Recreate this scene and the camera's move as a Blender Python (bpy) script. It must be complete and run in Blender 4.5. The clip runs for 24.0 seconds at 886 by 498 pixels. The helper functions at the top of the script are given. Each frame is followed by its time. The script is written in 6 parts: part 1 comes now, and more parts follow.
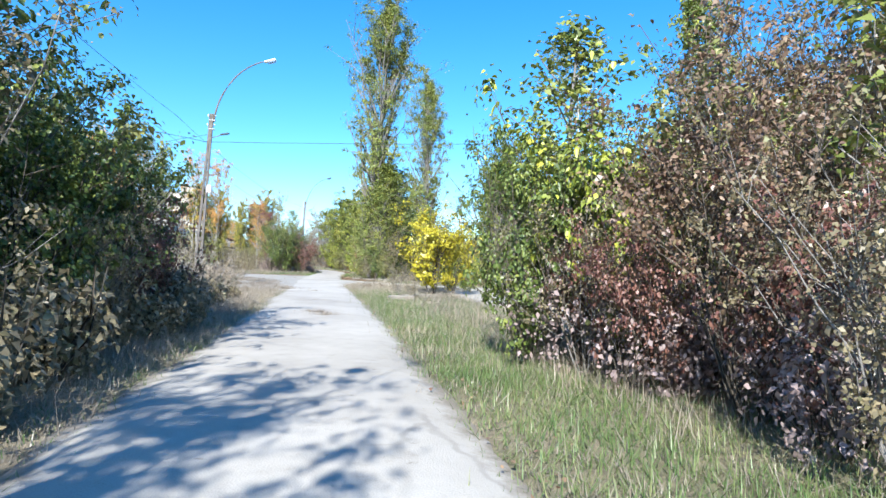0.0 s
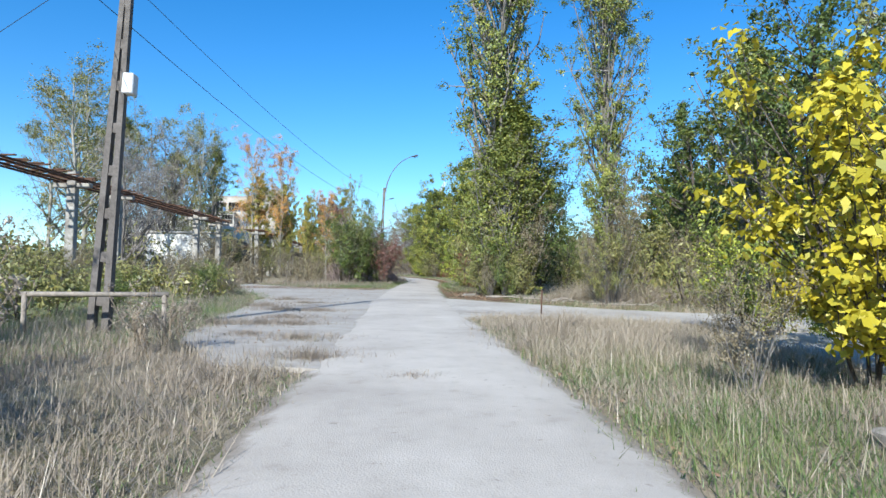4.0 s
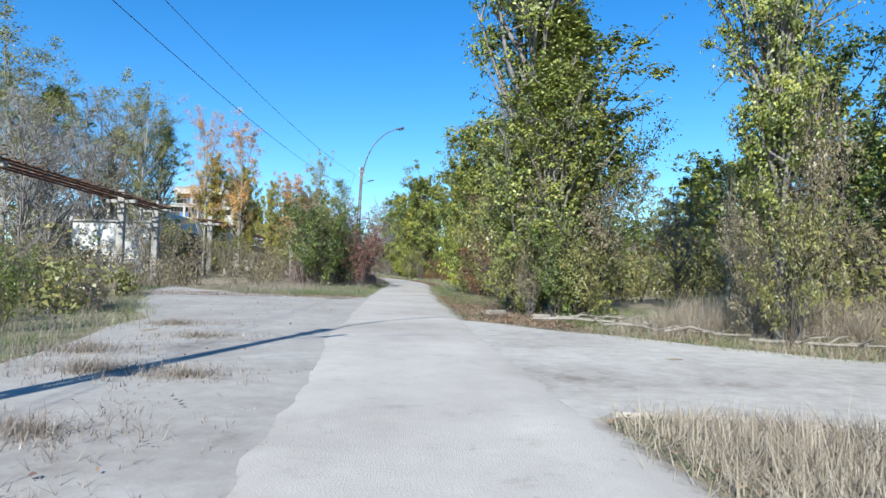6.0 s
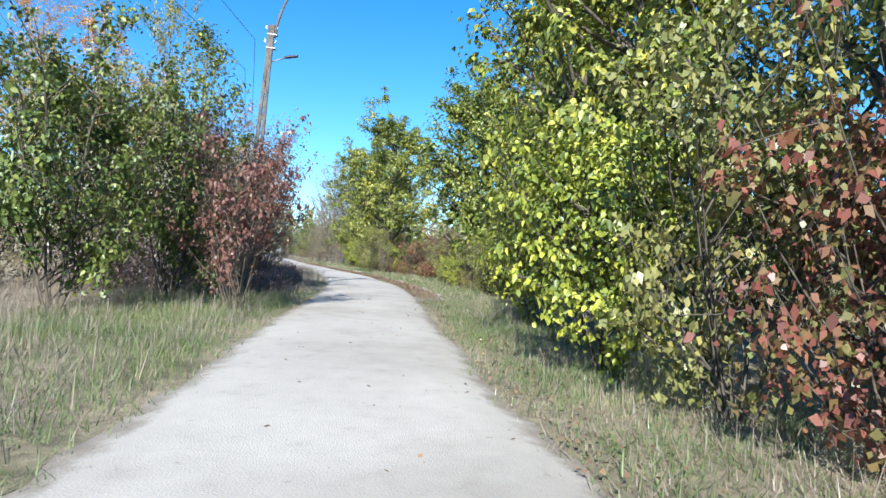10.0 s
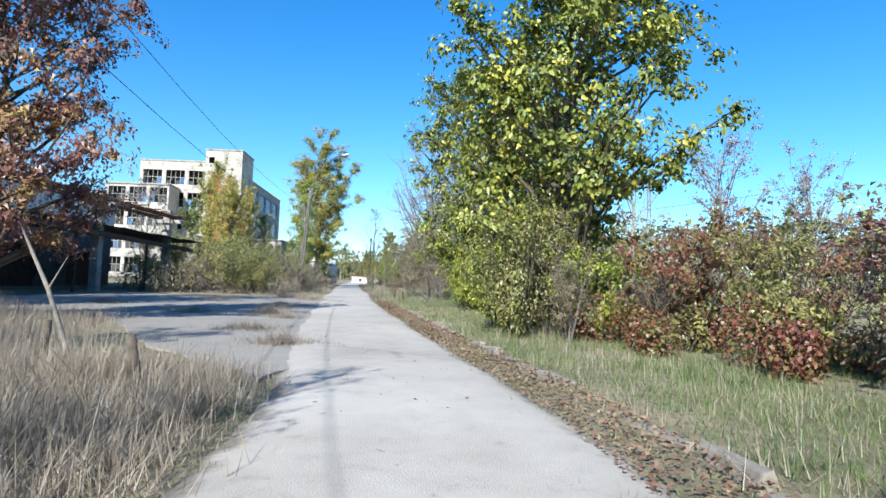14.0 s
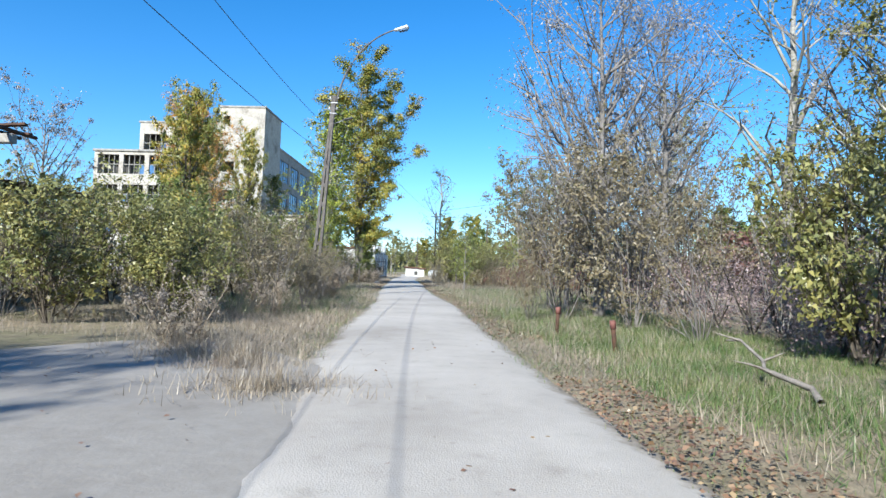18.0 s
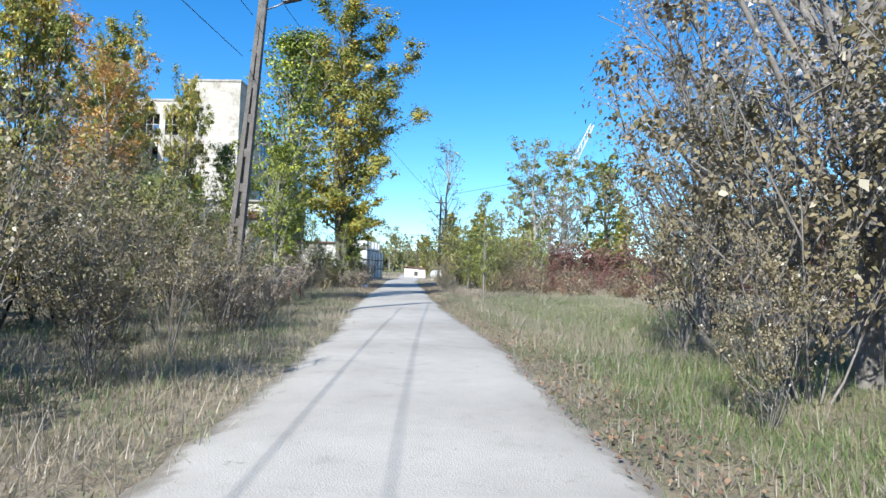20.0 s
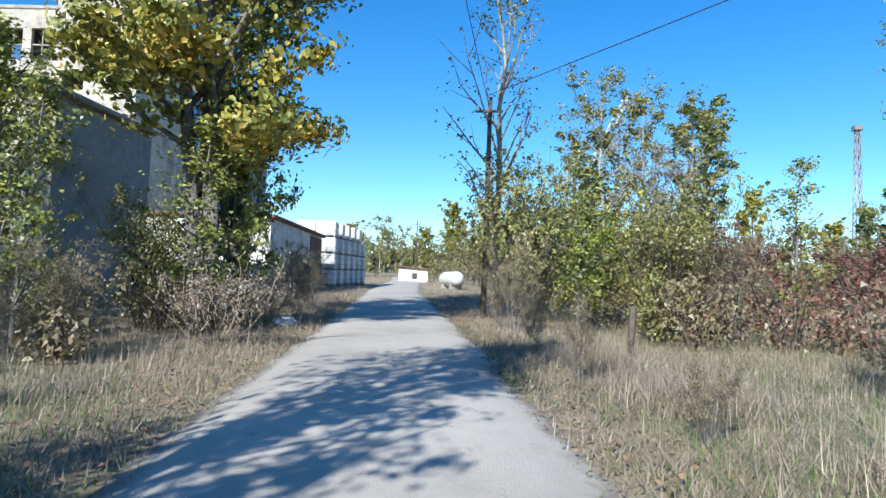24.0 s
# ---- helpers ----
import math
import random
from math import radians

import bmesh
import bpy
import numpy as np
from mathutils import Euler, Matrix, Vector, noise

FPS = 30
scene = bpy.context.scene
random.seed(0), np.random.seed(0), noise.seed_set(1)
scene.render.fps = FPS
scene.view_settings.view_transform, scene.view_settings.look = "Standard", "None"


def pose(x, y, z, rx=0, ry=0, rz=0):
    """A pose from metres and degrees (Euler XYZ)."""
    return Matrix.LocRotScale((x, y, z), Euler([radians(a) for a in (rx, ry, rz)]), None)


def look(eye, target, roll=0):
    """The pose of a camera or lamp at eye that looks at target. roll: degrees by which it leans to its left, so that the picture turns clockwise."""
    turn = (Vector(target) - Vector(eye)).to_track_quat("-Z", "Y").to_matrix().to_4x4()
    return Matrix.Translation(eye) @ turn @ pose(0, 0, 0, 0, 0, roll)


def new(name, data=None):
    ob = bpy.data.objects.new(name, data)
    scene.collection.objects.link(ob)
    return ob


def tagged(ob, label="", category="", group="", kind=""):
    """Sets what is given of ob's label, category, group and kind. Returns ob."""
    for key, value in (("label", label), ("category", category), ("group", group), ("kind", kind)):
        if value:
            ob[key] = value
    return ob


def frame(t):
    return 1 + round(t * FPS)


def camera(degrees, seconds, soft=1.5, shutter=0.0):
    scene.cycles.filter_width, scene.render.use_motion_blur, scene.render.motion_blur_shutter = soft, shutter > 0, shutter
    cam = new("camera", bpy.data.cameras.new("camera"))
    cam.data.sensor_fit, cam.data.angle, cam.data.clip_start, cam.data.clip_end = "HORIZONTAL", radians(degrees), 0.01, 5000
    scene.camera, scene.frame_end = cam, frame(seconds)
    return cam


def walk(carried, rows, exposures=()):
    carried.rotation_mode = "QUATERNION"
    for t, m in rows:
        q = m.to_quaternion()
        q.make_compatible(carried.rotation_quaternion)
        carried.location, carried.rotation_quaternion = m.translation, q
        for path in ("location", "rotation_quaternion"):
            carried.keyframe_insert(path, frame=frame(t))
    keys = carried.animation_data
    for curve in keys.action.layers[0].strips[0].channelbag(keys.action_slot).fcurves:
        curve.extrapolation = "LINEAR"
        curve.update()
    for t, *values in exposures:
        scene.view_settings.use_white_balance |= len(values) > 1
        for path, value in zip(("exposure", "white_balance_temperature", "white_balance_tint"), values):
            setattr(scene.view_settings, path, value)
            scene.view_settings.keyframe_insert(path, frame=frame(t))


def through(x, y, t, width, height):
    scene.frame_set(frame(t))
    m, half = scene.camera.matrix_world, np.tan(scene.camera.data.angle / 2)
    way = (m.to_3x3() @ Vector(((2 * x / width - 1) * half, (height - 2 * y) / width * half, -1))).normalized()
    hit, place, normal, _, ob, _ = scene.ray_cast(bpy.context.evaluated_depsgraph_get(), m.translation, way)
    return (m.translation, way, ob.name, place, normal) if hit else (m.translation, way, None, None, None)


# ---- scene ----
cam = camera(70.14, 24.0)
walk(cam, [
    (0.0, pose(-14.704, 1.982, -0.504, 93.39, -1.24, -9.37)),
    (0.5, pose(-14.589, 4.306, -0.427, 93.34, -0.64, -7.48)),
    (1.0, pose(-14.555, 6.650, -0.351, 93.00, -0.23, -5.51)),
    (1.5, pose(-14.615, 9.073, -0.268, 94.22, -0.29, -3.39)),
    (2.0, pose(-14.730, 11.525, -0.193, 94.36, -0.50, -1.99)),
    (2.5, pose(-14.864, 14.174, -0.118, 93.69, -0.55, -1.24)),
    (4.5, pose(-15.832, 25.431, 0.288, 93.68, -0.16, -2.41)),
    (5.0, pose(-15.959, 28.167, 0.381, 93.51, -0.22, -2.87)),
    (5.5, pose(-16.088, 30.928, 0.479, 93.66, -0.66, -3.54)),
    (6.0, pose(-16.183, 33.665, 0.576, 93.65, -0.81, -4.04)),
    (6.5, pose(-16.284, 36.460, 0.673, 93.57, -0.86, -4.67)),
    (7.0, pose(-16.348, 39.280, 0.771, 93.57, -1.00, -5.21)),
    (7.5, pose(-16.428, 42.274, 0.875, 93.07, -0.90, -5.85)),
    (8.0, pose(-16.472, 45.280, 0.979, 93.92, -1.25, -6.49)),
    (8.5, pose(-16.449, 48.376, 1.079, 93.25, -1.51, -7.13)),
    (9.0, pose(-16.327, 51.612, 1.184, 93.10, -2.24, -7.54)),
    (9.5, pose(-16.151, 54.998, 1.296, 92.42, -2.80, -8.29)),
    (11.5, pose(-15.207, 71.339, 1.840, 94.62, -3.24, -5.92)),
    (12.0, pose(-15.151, 75.097, 1.972, 94.14, -2.39, -4.85)),
    (12.5, pose(-15.206, 78.852, 2.097, 94.67, -1.66, -3.45)),
    (13.0, pose(-15.349, 82.642, 2.226, 94.27, -1.40, -2.01)),
    (13.5, pose(-15.682, 86.437, 2.353, 94.04, -1.46, -0.01)),
    (14.0, pose(-16.129, 90.165, 2.490, 94.75, -1.78, 1.94)),
    (14.5, pose(-16.731, 93.795, 2.632, 93.55, -1.68, 4.02)),
    (15.0, pose(-17.401, 97.239, 2.741, 93.93, -1.57, 5.87)),
    (15.5, pose(-18.096, 100.608, 2.858, 93.87, -1.64, 6.54)),
    (16.0, pose(-18.821, 103.781, 2.972, 93.57, -1.47, 6.75)),
    (16.5, pose(-19.497, 106.921, 3.085, 93.51, -1.37, 6.79)),
    (17.0, pose(-20.148, 110.000, 3.190, 93.40, -1.64, 6.71)),
    (17.5, pose(-20.783, 113.052, 3.289, 93.87, -1.95, 6.57)),
    (18.0, pose(-21.402, 116.090, 3.398, 93.86, -1.72, 6.44)),
    (18.5, pose(-22.011, 119.134, 3.494, 93.19, -1.49, 6.40)),
    (20.5, pose(-23.614, 130.642, 3.917, 94.12, -1.68, 6.50)),
    (21.0, pose(-24.179, 133.673, 4.013, 94.28, -1.27, 6.35)),
    (21.5, pose(-24.784, 136.900, 4.123, 94.16, -1.58, 6.13)),
    (22.0, pose(-25.395, 140.167, 4.247, 94.05, -1.75, 5.98)),
    (22.5, pose(-25.968, 143.442, 4.365, 94.25, -1.90, 5.83)),
    (23.0, pose(-26.554, 146.678, 4.462, 94.11, -2.06, 5.78)),
    (23.5, pose(-27.202, 149.979, 4.591, 94.31, -2.08, 5.76)),
    (24.0, pose(-27.802, 153.320, 4.714, 93.92, -1.99, 5.88)),
], exposures=[(t, s, 5950, 6) for t, s in ((0.0, 1.25), (1.0, 1.2), (2.0, 0.95), (3.5, 0.76), (7.0, 0.74), (8.0, 0.82), (9.0, 0.96), (11.5, 1.15), (13.0, 1.1), (14.0, 0.92), (15.0, 0.86), (18.0, 0.86), (21.0, 0.9), (22.0, 0.72), (23.0, 0.68), (24.0, 0.78))])
import functools

# ---- world and sun ----
SUN_AZ = radians(197.0)      # clockwise from +y
SUN_EL = radians(33.0)
world = bpy.data.worlds.new("sky")
world.use_nodes = True
scene.world = world
wn = world.node_tree.nodes
sky = wn.new("ShaderNodeTexSky")
sky.sky_type, sky.sun_disc = "NISHITA", False
sky.sun_elevation, sky.sun_rotation = SUN_EL, SUN_AZ
sky.air_density, sky.dust_density, sky.ozone_density, sky.altitude = 1.0, 0.15, 2.2, 300
wn["Background"].inputs["Strength"].default_value = 0.12
deep = wn.new("ShaderNodeHueSaturation")
deep.inputs["Saturation"].default_value, deep.inputs["Value"].default_value = 1.38, 1.0
deep.inputs["Hue"].default_value = 0.502
world.node_tree.links.new(sky.outputs[0], deep.inputs["Color"])
world.node_tree.links.new(deep.outputs[0], wn["Background"].inputs["Color"])
sun_data = bpy.data.lights.new("sun", "SUN")
sun_data.energy, sun_data.angle, sun_data.color = 4.9, radians(0.5), (1.0, 0.95, 0.86)
sun = new("sun", sun_data)
sun_dir = Vector((math.sin(SUN_AZ) * math.cos(SUN_EL), math.cos(SUN_AZ) * math.cos(SUN_EL), math.sin(SUN_EL)))
sun.matrix_world = look(sun_dir * 300, (0, 0, 0))

# ---- ground plan ----
SLOPE_X, SLOPE_Y = -0.00716, 0.03389


def gz(x, y):
    """Height of the even, gently rising ground."""
    return SLOPE_X * (x + 12) + SLOPE_Y * (y - 56)


ROAD_Y = [-60, -20, 2, 13, 22, 32, 45, 58, 70, 82, 88, 97, 103.5, 118, 129.5, 140, 146, 159, 165, 172.5, 190, 215, 260]
ROAD_X = [-12.5, -14.2, -15.0, -15.2, -15.35, -15.6, -16.05, -16.05, -15.8, -15.3, -15.6, -16.7, -18.3, -21.3, -23.5, -25.2, -26.5, -29, -29.9, -31.3, -34.5, -38, -46]
HALF = 1.58
_fy = np.arange(-60, 260.5, 0.5)
_k = np.hanning(17)
_fx = np.convolve(np.pad(np.interp(_fy, ROAD_Y, ROAD_X), 8, mode="edge"), _k / _k.sum(), "valid")


def road_x(y):
    return np.interp(y, _fy, _fx)


def wob(v, seed, scale=1.0):
    """Smooth one-dimensional wobble between -1 and 1."""
    return noise.noise(Vector((v * scale, seed * 7.31, 0.5)))


# ---- materials ----
def nodes(name):
    m = bpy.data.materials.new(name)
    m.use_nodes = True
    nt = m.node_tree
    return m, nt, nt.nodes["Principled BSDF"]


def link(nt, a, b):
    nt.links.new(a, b)


def tex(nt, kind, scale, vec=None, **kw):
    n = nt.nodes.new("ShaderNodeTex" + kind)
    n.inputs["Scale"].default_value = scale
    for k, v in kw.items():
        n.inputs[k].default_value = v
    if vec is not None:
        link(nt, vec, n.inputs["Vector"])
    return n


def ramp(nt, fac, stops):
    r = nt.nodes.new("ShaderNodeValToRGB")
    e = r.color_ramp.elements
    while len(e) < len(stops):
        e.new(0.5)
    for el, (p, c) in zip(e, stops):
        el.position, el.color = p, (*c, 1)
    link(nt, fac, r.inputs[0])
    return r


def mixc(nt, fac, a, b, blend="MIX"):
    n = nt.nodes.new("ShaderNodeMix")
    n.data_type, n.blend_type = "RGBA", blend
    for sock, v in ((n.inputs[0], fac), (n.inputs[6], a), (n.inputs[7], b)):
        if isinstance(v, (int, float)):
            sock.default_value = v
        elif isinstance(v, tuple):
            sock.default_value = (*v, 1)
        else:
            link(nt, v, sock)
    return n.outputs[2]


def bump(nt, bsdf, height, strength, dist=0.02):
    b = nt.nodes.new("ShaderNodeBump")
    b.inputs["Strength"].default_value, b.inputs["Distance"].default_value = strength, dist
    link(nt, height, b.inputs["Height"])
    link(nt, b.outputs[0], bsdf.inputs["Normal"])


def coords(nt, which="Object"):
    return nt.nodes.new("ShaderNodeTexCoord").outputs[which]


def mottled(name, dark, light, scale, rough=0.9, metal=0.0, fine=8.0, bump_s=0.4, bump_d=0.01, stain=None, stain_scale=0.6):
    m, nt, b = nodes(name)
    co = coords(nt)
    n1 = tex(nt, "Noise", scale, co, Detail=6.0, Roughness=0.65)
    n2 = tex(nt, "Noise", scale * fine, co, Detail=4.0, Roughness=0.7)
    c = ramp(nt, n1.outputs[0], [(0.3, dark), (0.7, light)]).outputs[0]
    g = ramp(nt, n2.outputs[0], [(0.3, (0.72, 0.72, 0.72)), (0.7, (1.08, 1.08, 1.08))]).outputs[0]
    c = mixc(nt, 0.8, c, g, "MULTIPLY")
    if stain:
        n3 = tex(nt, "Noise", stain_scale, co, Detail=8.0, Roughness=0.75)
        f = ramp(nt, n3.outputs[0], [(0.52, (0, 0, 0)), (0.66, (1, 1, 1))]).outputs[0]
        c = mixc(nt, f, c, stain)
    link(nt, c, b.inputs["Base Color"])
    b.inputs["Roughness"].default_value, b.inputs["Metallic"].default_value = rough, metal
    bump(nt, b, n2.outputs[0], bump_s, bump_d)
    return m


def leaf_mat(name, cols, through=0.24, patch=0.35):
    """Leaves whose colour varies leaf by leaf and in soft patches."""
    m, nt, b = nodes(name)
    geo = nt.nodes.new("ShaderNodeNewGeometry")
    n = tex(nt, "Noise", 0.7, coords(nt), Detail=2.0)
    add = nt.nodes.new("ShaderNodeMath")
    add.operation = "MULTIPLY_ADD"
    link(nt, n.outputs[0], add.inputs[0])
    add.inputs[1].default_value = patch * 3
    sub = nt.nodes.new("ShaderNodeMath")
    sub.operation = "MULTIPLY_ADD"
    link(nt, geo.outputs["Random Per Island"], sub.inputs[0])
    sub.inputs[1].default_value, sub.inputs[2].default_value = 1 - patch, -patch
    link(nt, sub.outputs[0], add.inputs[2])
    k = len(cols)
    c = ramp(nt, add.outputs[0], [(i / max(k - 1, 1), q) for i, q in enumerate(cols)]).outputs[0]
    link(nt, c, b.inputs["Base Color"])
    b.inputs["Roughness"].default_value = 0.42
    b.inputs["Specular IOR Level"].default_value = 0.5
    t = nt.nodes.new("ShaderNodeBsdfTranslucent")
    link(nt, c, t.inputs[0])
    mx = nt.nodes.new("ShaderNodeMixShader")
    mx.inputs[0].default_value = through
    link(nt, b.outputs[0], mx.inputs[1])
    link(nt, t.outputs[0], mx.inputs[2])
    link(nt, mx.outputs[0], nt.nodes["Material Output"].inputs[0])
    return m


M = {}
M["bark"] = mottled("bark", (0.05, 0.04, 0.03), (0.16, 0.13, 0.10), 6, bump_s=0.8)
M["bark_pale"] = mottled("bark_pale", (0.20, 0.18, 0.15), (0.46, 0.44, 0.39), 3, bump_s=0.6)
M["bark_grey"] = mottled("bark_grey", (0.12, 0.11, 0.10), (0.30, 0.27, 0.25), 5, bump_s=0.7)
M["lime"] = leaf_mat("leaf_lime", [(0.0687, 0.101, 0.0207), (0.152, 0.194, 0.0363), (0.343, 0.376, 0.0518), (0.721, 0.674, 0.0972)])
# lime leaf darkened for the near maple, its shade put into the colour
M["broad"] = leaf_mat("leaf_lime_shaded", [(0.05, 0.078, 0.019), (0.11, 0.145, 0.031), (0.23, 0.265, 0.047), (0.55, 0.52, 0.09)], through=0.3)
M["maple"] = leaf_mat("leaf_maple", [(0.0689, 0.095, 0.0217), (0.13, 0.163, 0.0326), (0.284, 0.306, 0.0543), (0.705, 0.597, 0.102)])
M["green"] = leaf_mat("leaf_green", [(0.045, 0.072, 0.018), (0.085, 0.122, 0.028), (0.16, 0.2, 0.045), (0.32, 0.33, 0.075)])
M["poplar"] = leaf_mat("leaf_poplar", [(0.07, 0.095, 0.028), (0.15, 0.185, 0.046), (0.28, 0.305, 0.07), (0.5, 0.46, 0.09)])
M["gold"] = leaf_mat("leaf_gold", [(0.08, 0.105, 0.03), (0.2, 0.22, 0.05), (0.42, 0.36, 0.07), (0.66, 0.39, 0.065)], patch=0.5)
M["amber"] = leaf_mat("leaf_amber", [(0.261, 0.203, 0.072), (0.493, 0.290, 0.087), (0.667, 0.348, 0.102), (0.580, 0.232, 0.087)])
M["yellow"] = leaf_mat("leaf_yellow", [(0.22, 0.22, 0.02), (0.42, 0.36, 0.025), (0.60, 0.49, 0.04), (0.30, 0.31, 0.04)])
M["mauve"] = leaf_mat("leaf_withered", [(0.203, 0.144, 0.144), (0.304, 0.229, 0.22), (0.423, 0.321, 0.304), (0.254, 0.195, 0.169)])
M["russet"] = leaf_mat("leaf_russet", [(0.11, 0.075, 0.055), (0.19, 0.12, 0.085), (0.27, 0.175, 0.11), (0.2, 0.205, 0.09)])
M["crimson"] = leaf_mat("leaf_crimson", [(0.13, 0.055, 0.045), (0.25, 0.085, 0.06), (0.2, 0.17, 0.06), (0.12, 0.17, 0.045)], patch=0.45)
M["rustgold"] = leaf_mat("leaf_rust_gold", [(0.15, 0.07, 0.075), (0.23, 0.105, 0.1), (0.31, 0.17, 0.1), (0.48, 0.37, 0.1)], patch=0.55)
M["stalk"] = mottled("dry_stalk", (0.24, 0.19, 0.13), (0.42, 0.34, 0.25), 6)
M["maroon"] = leaf_mat("leaf_maroon", [(0.12, 0.055, 0.048), (0.19, 0.085, 0.07), (0.25, 0.12, 0.09), (0.15, 0.1, 0.06)])
M["drab"] = leaf_mat("leaf_drab", [(0.133, 0.112, 0.0695), (0.222, 0.184, 0.112), (0.296, 0.237, 0.14), (0.164, 0.176, 0.0695)])
M["grey"] = leaf_mat("leaf_grey", [(0.20, 0.175, 0.17), (0.29, 0.255, 0.245), (0.37, 0.335, 0.31), (0.28, 0.27, 0.18)])
M["olive"] = leaf_mat("leaf_olive", [(0.112, 0.129, 0.0448), (0.196, 0.202, 0.0672), (0.297, 0.28, 0.0952), (0.414, 0.347, 0.106)])
M["straw"] = leaf_mat("dry_grass", [(0.275, 0.225, 0.169), (0.362, 0.3, 0.225), (0.463, 0.388, 0.294), (0.312, 0.275, 0.188)], through=0.2)
M["weed"] = leaf_mat("brown_weed", [(0.186, 0.155, 0.124), (0.271, 0.225, 0.178), (0.358, 0.294, 0.232), (0.248, 0.232, 0.155)], through=0.2)
M["grass"] = leaf_mat("green_grass", [(0.06, 0.115, 0.03), (0.11, 0.175, 0.05), (0.19, 0.235, 0.085), (0.36, 0.32, 0.17)], through=0.25)
M["farwood"] = leaf_mat("far_foliage", [(0.07, 0.09, 0.035), (0.13, 0.14, 0.06), (0.22, 0.20, 0.09), (0.30, 0.22, 0.09)], patch=0.5)
M["bank"] = mottled("wooded_bank", (0.05, 0.06, 0.03), (0.12, 0.12, 0.06), 0.08)
M["litter"] = leaf_mat("fallen_leaf", [(0.11, 0.06, 0.04), (0.19, 0.11, 0.07), (0.27, 0.17, 0.10), (0.34, 0.25, 0.14)], through=0.0)
M["concrete"] = mottled("concrete", (0.24, 0.22, 0.20), (0.42, 0.40, 0.36), 1.6, stain=(0.16, 0.14, 0.12), stain_scale=1.1)
M["pole"] = mottled("pole_concrete", (0.10, 0.086, 0.076), (0.18, 0.16, 0.145), 3.0, stain=(0.06, 0.05, 0.044), stain_scale=1.6)
M["plaster"] = mottled("peeling_plaster", (0.62, 0.60, 0.56), (0.80, 0.78, 0.73), 0.8, stain=(0.30, 0.27, 0.24), stain_scale=0.9)
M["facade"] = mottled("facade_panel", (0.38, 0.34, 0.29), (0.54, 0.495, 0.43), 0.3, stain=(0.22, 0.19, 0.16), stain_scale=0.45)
# facade darkened and greyed for walls turned from the sun; shade in the colour
M["shadewall"] = mottled("shaded_grey_wall", (0.26, 0.25, 0.24), (0.40, 0.38, 0.36), 0.5, stain=(0.16, 0.15, 0.14), stain_scale=0.5)
# shed walls behind the canopy: their deep shade is mixed into this colour
M["shed_shade"] = mottled("shaded_shed_wall", (0.075, 0.068, 0.064), (0.16, 0.145, 0.135), 0.6, stain=(0.05, 0.045, 0.042), stain_scale=0.7)
M["rust"] = mottled("rusty_steel", (0.05, 0.03, 0.022), (0.17, 0.085, 0.05), 5, rough=0.85, metal=0.25)
M["redpaint"] = mottled("faded_red_paint", (0.13, 0.055, 0.045), (0.25, 0.10, 0.08), 6, rough=0.8)
M["steel"] = mottled("grey_steel", (0.22, 0.22, 0.23), (0.36, 0.36, 0.37), 6, rough=0.5, metal=0.6)
M["white"] = mottled("white_plastic", (0.58, 0.585, 0.58), (0.72, 0.725, 0.72), 2, rough=0.5, bump_s=0.1, stain=(0.42, 0.41, 0.39), stain_scale=1.2)
M["dark"] = mottled("dark_housing", (0.03, 0.03, 0.035), (0.07, 0.07, 0.075), 6, rough=0.5)
# near-black for floors and panels inside buildings; unlit gloom put into the colour
M["void"] = mottled("interior_gloom", (0.05, 0.048, 0.045), (0.10, 0.095, 0.09), 1)
M["roof"] = mottled("corrugated_roof", (0.10, 0.085, 0.075), (0.22, 0.19, 0.17), 1.2, stain=(0.20, 0.12, 0.08))
M["rooftile"] = mottled("brown_roof", (0.12, 0.06, 0.04), (0.22, 0.11, 0.08), 3)
M["wood"] = mottled("bleached_wood", (0.17, 0.145, 0.12), (0.38, 0.33, 0.28), 8, bump_s=0.6)
M["wire"] = mottled("black_cable", (0.02, 0.02, 0.02), (0.05, 0.05, 0.05), 6, rough=0.6)
M["kerb"] = mottled("kerb_concrete", (0.19, 0.165, 0.14), (0.36, 0.32, 0.275), 3.5, stain=(0.17, 0.13, 0.095), stain_scale=1.8)
M["cranepaint"] = mottled("crane_paint", (0.62, 0.60, 0.56), (0.78, 0.76, 0.72), 0.5)


def glass_mat():
    m, nt, b = nodes("dusty_blue_glass")
    n = tex(nt, "Noise", 0.5, coords(nt), Detail=3.0)
    link(nt, ramp(nt, n.outputs[0], [(0.35, (0.03, 0.06, 0.12)), (0.7, (0.10, 0.22, 0.42))]).outputs[0], b.inputs["Base Color"])
    b.inputs["Roughness"].default_value = 0.15
    return m


M["glass"] = glass_mat()


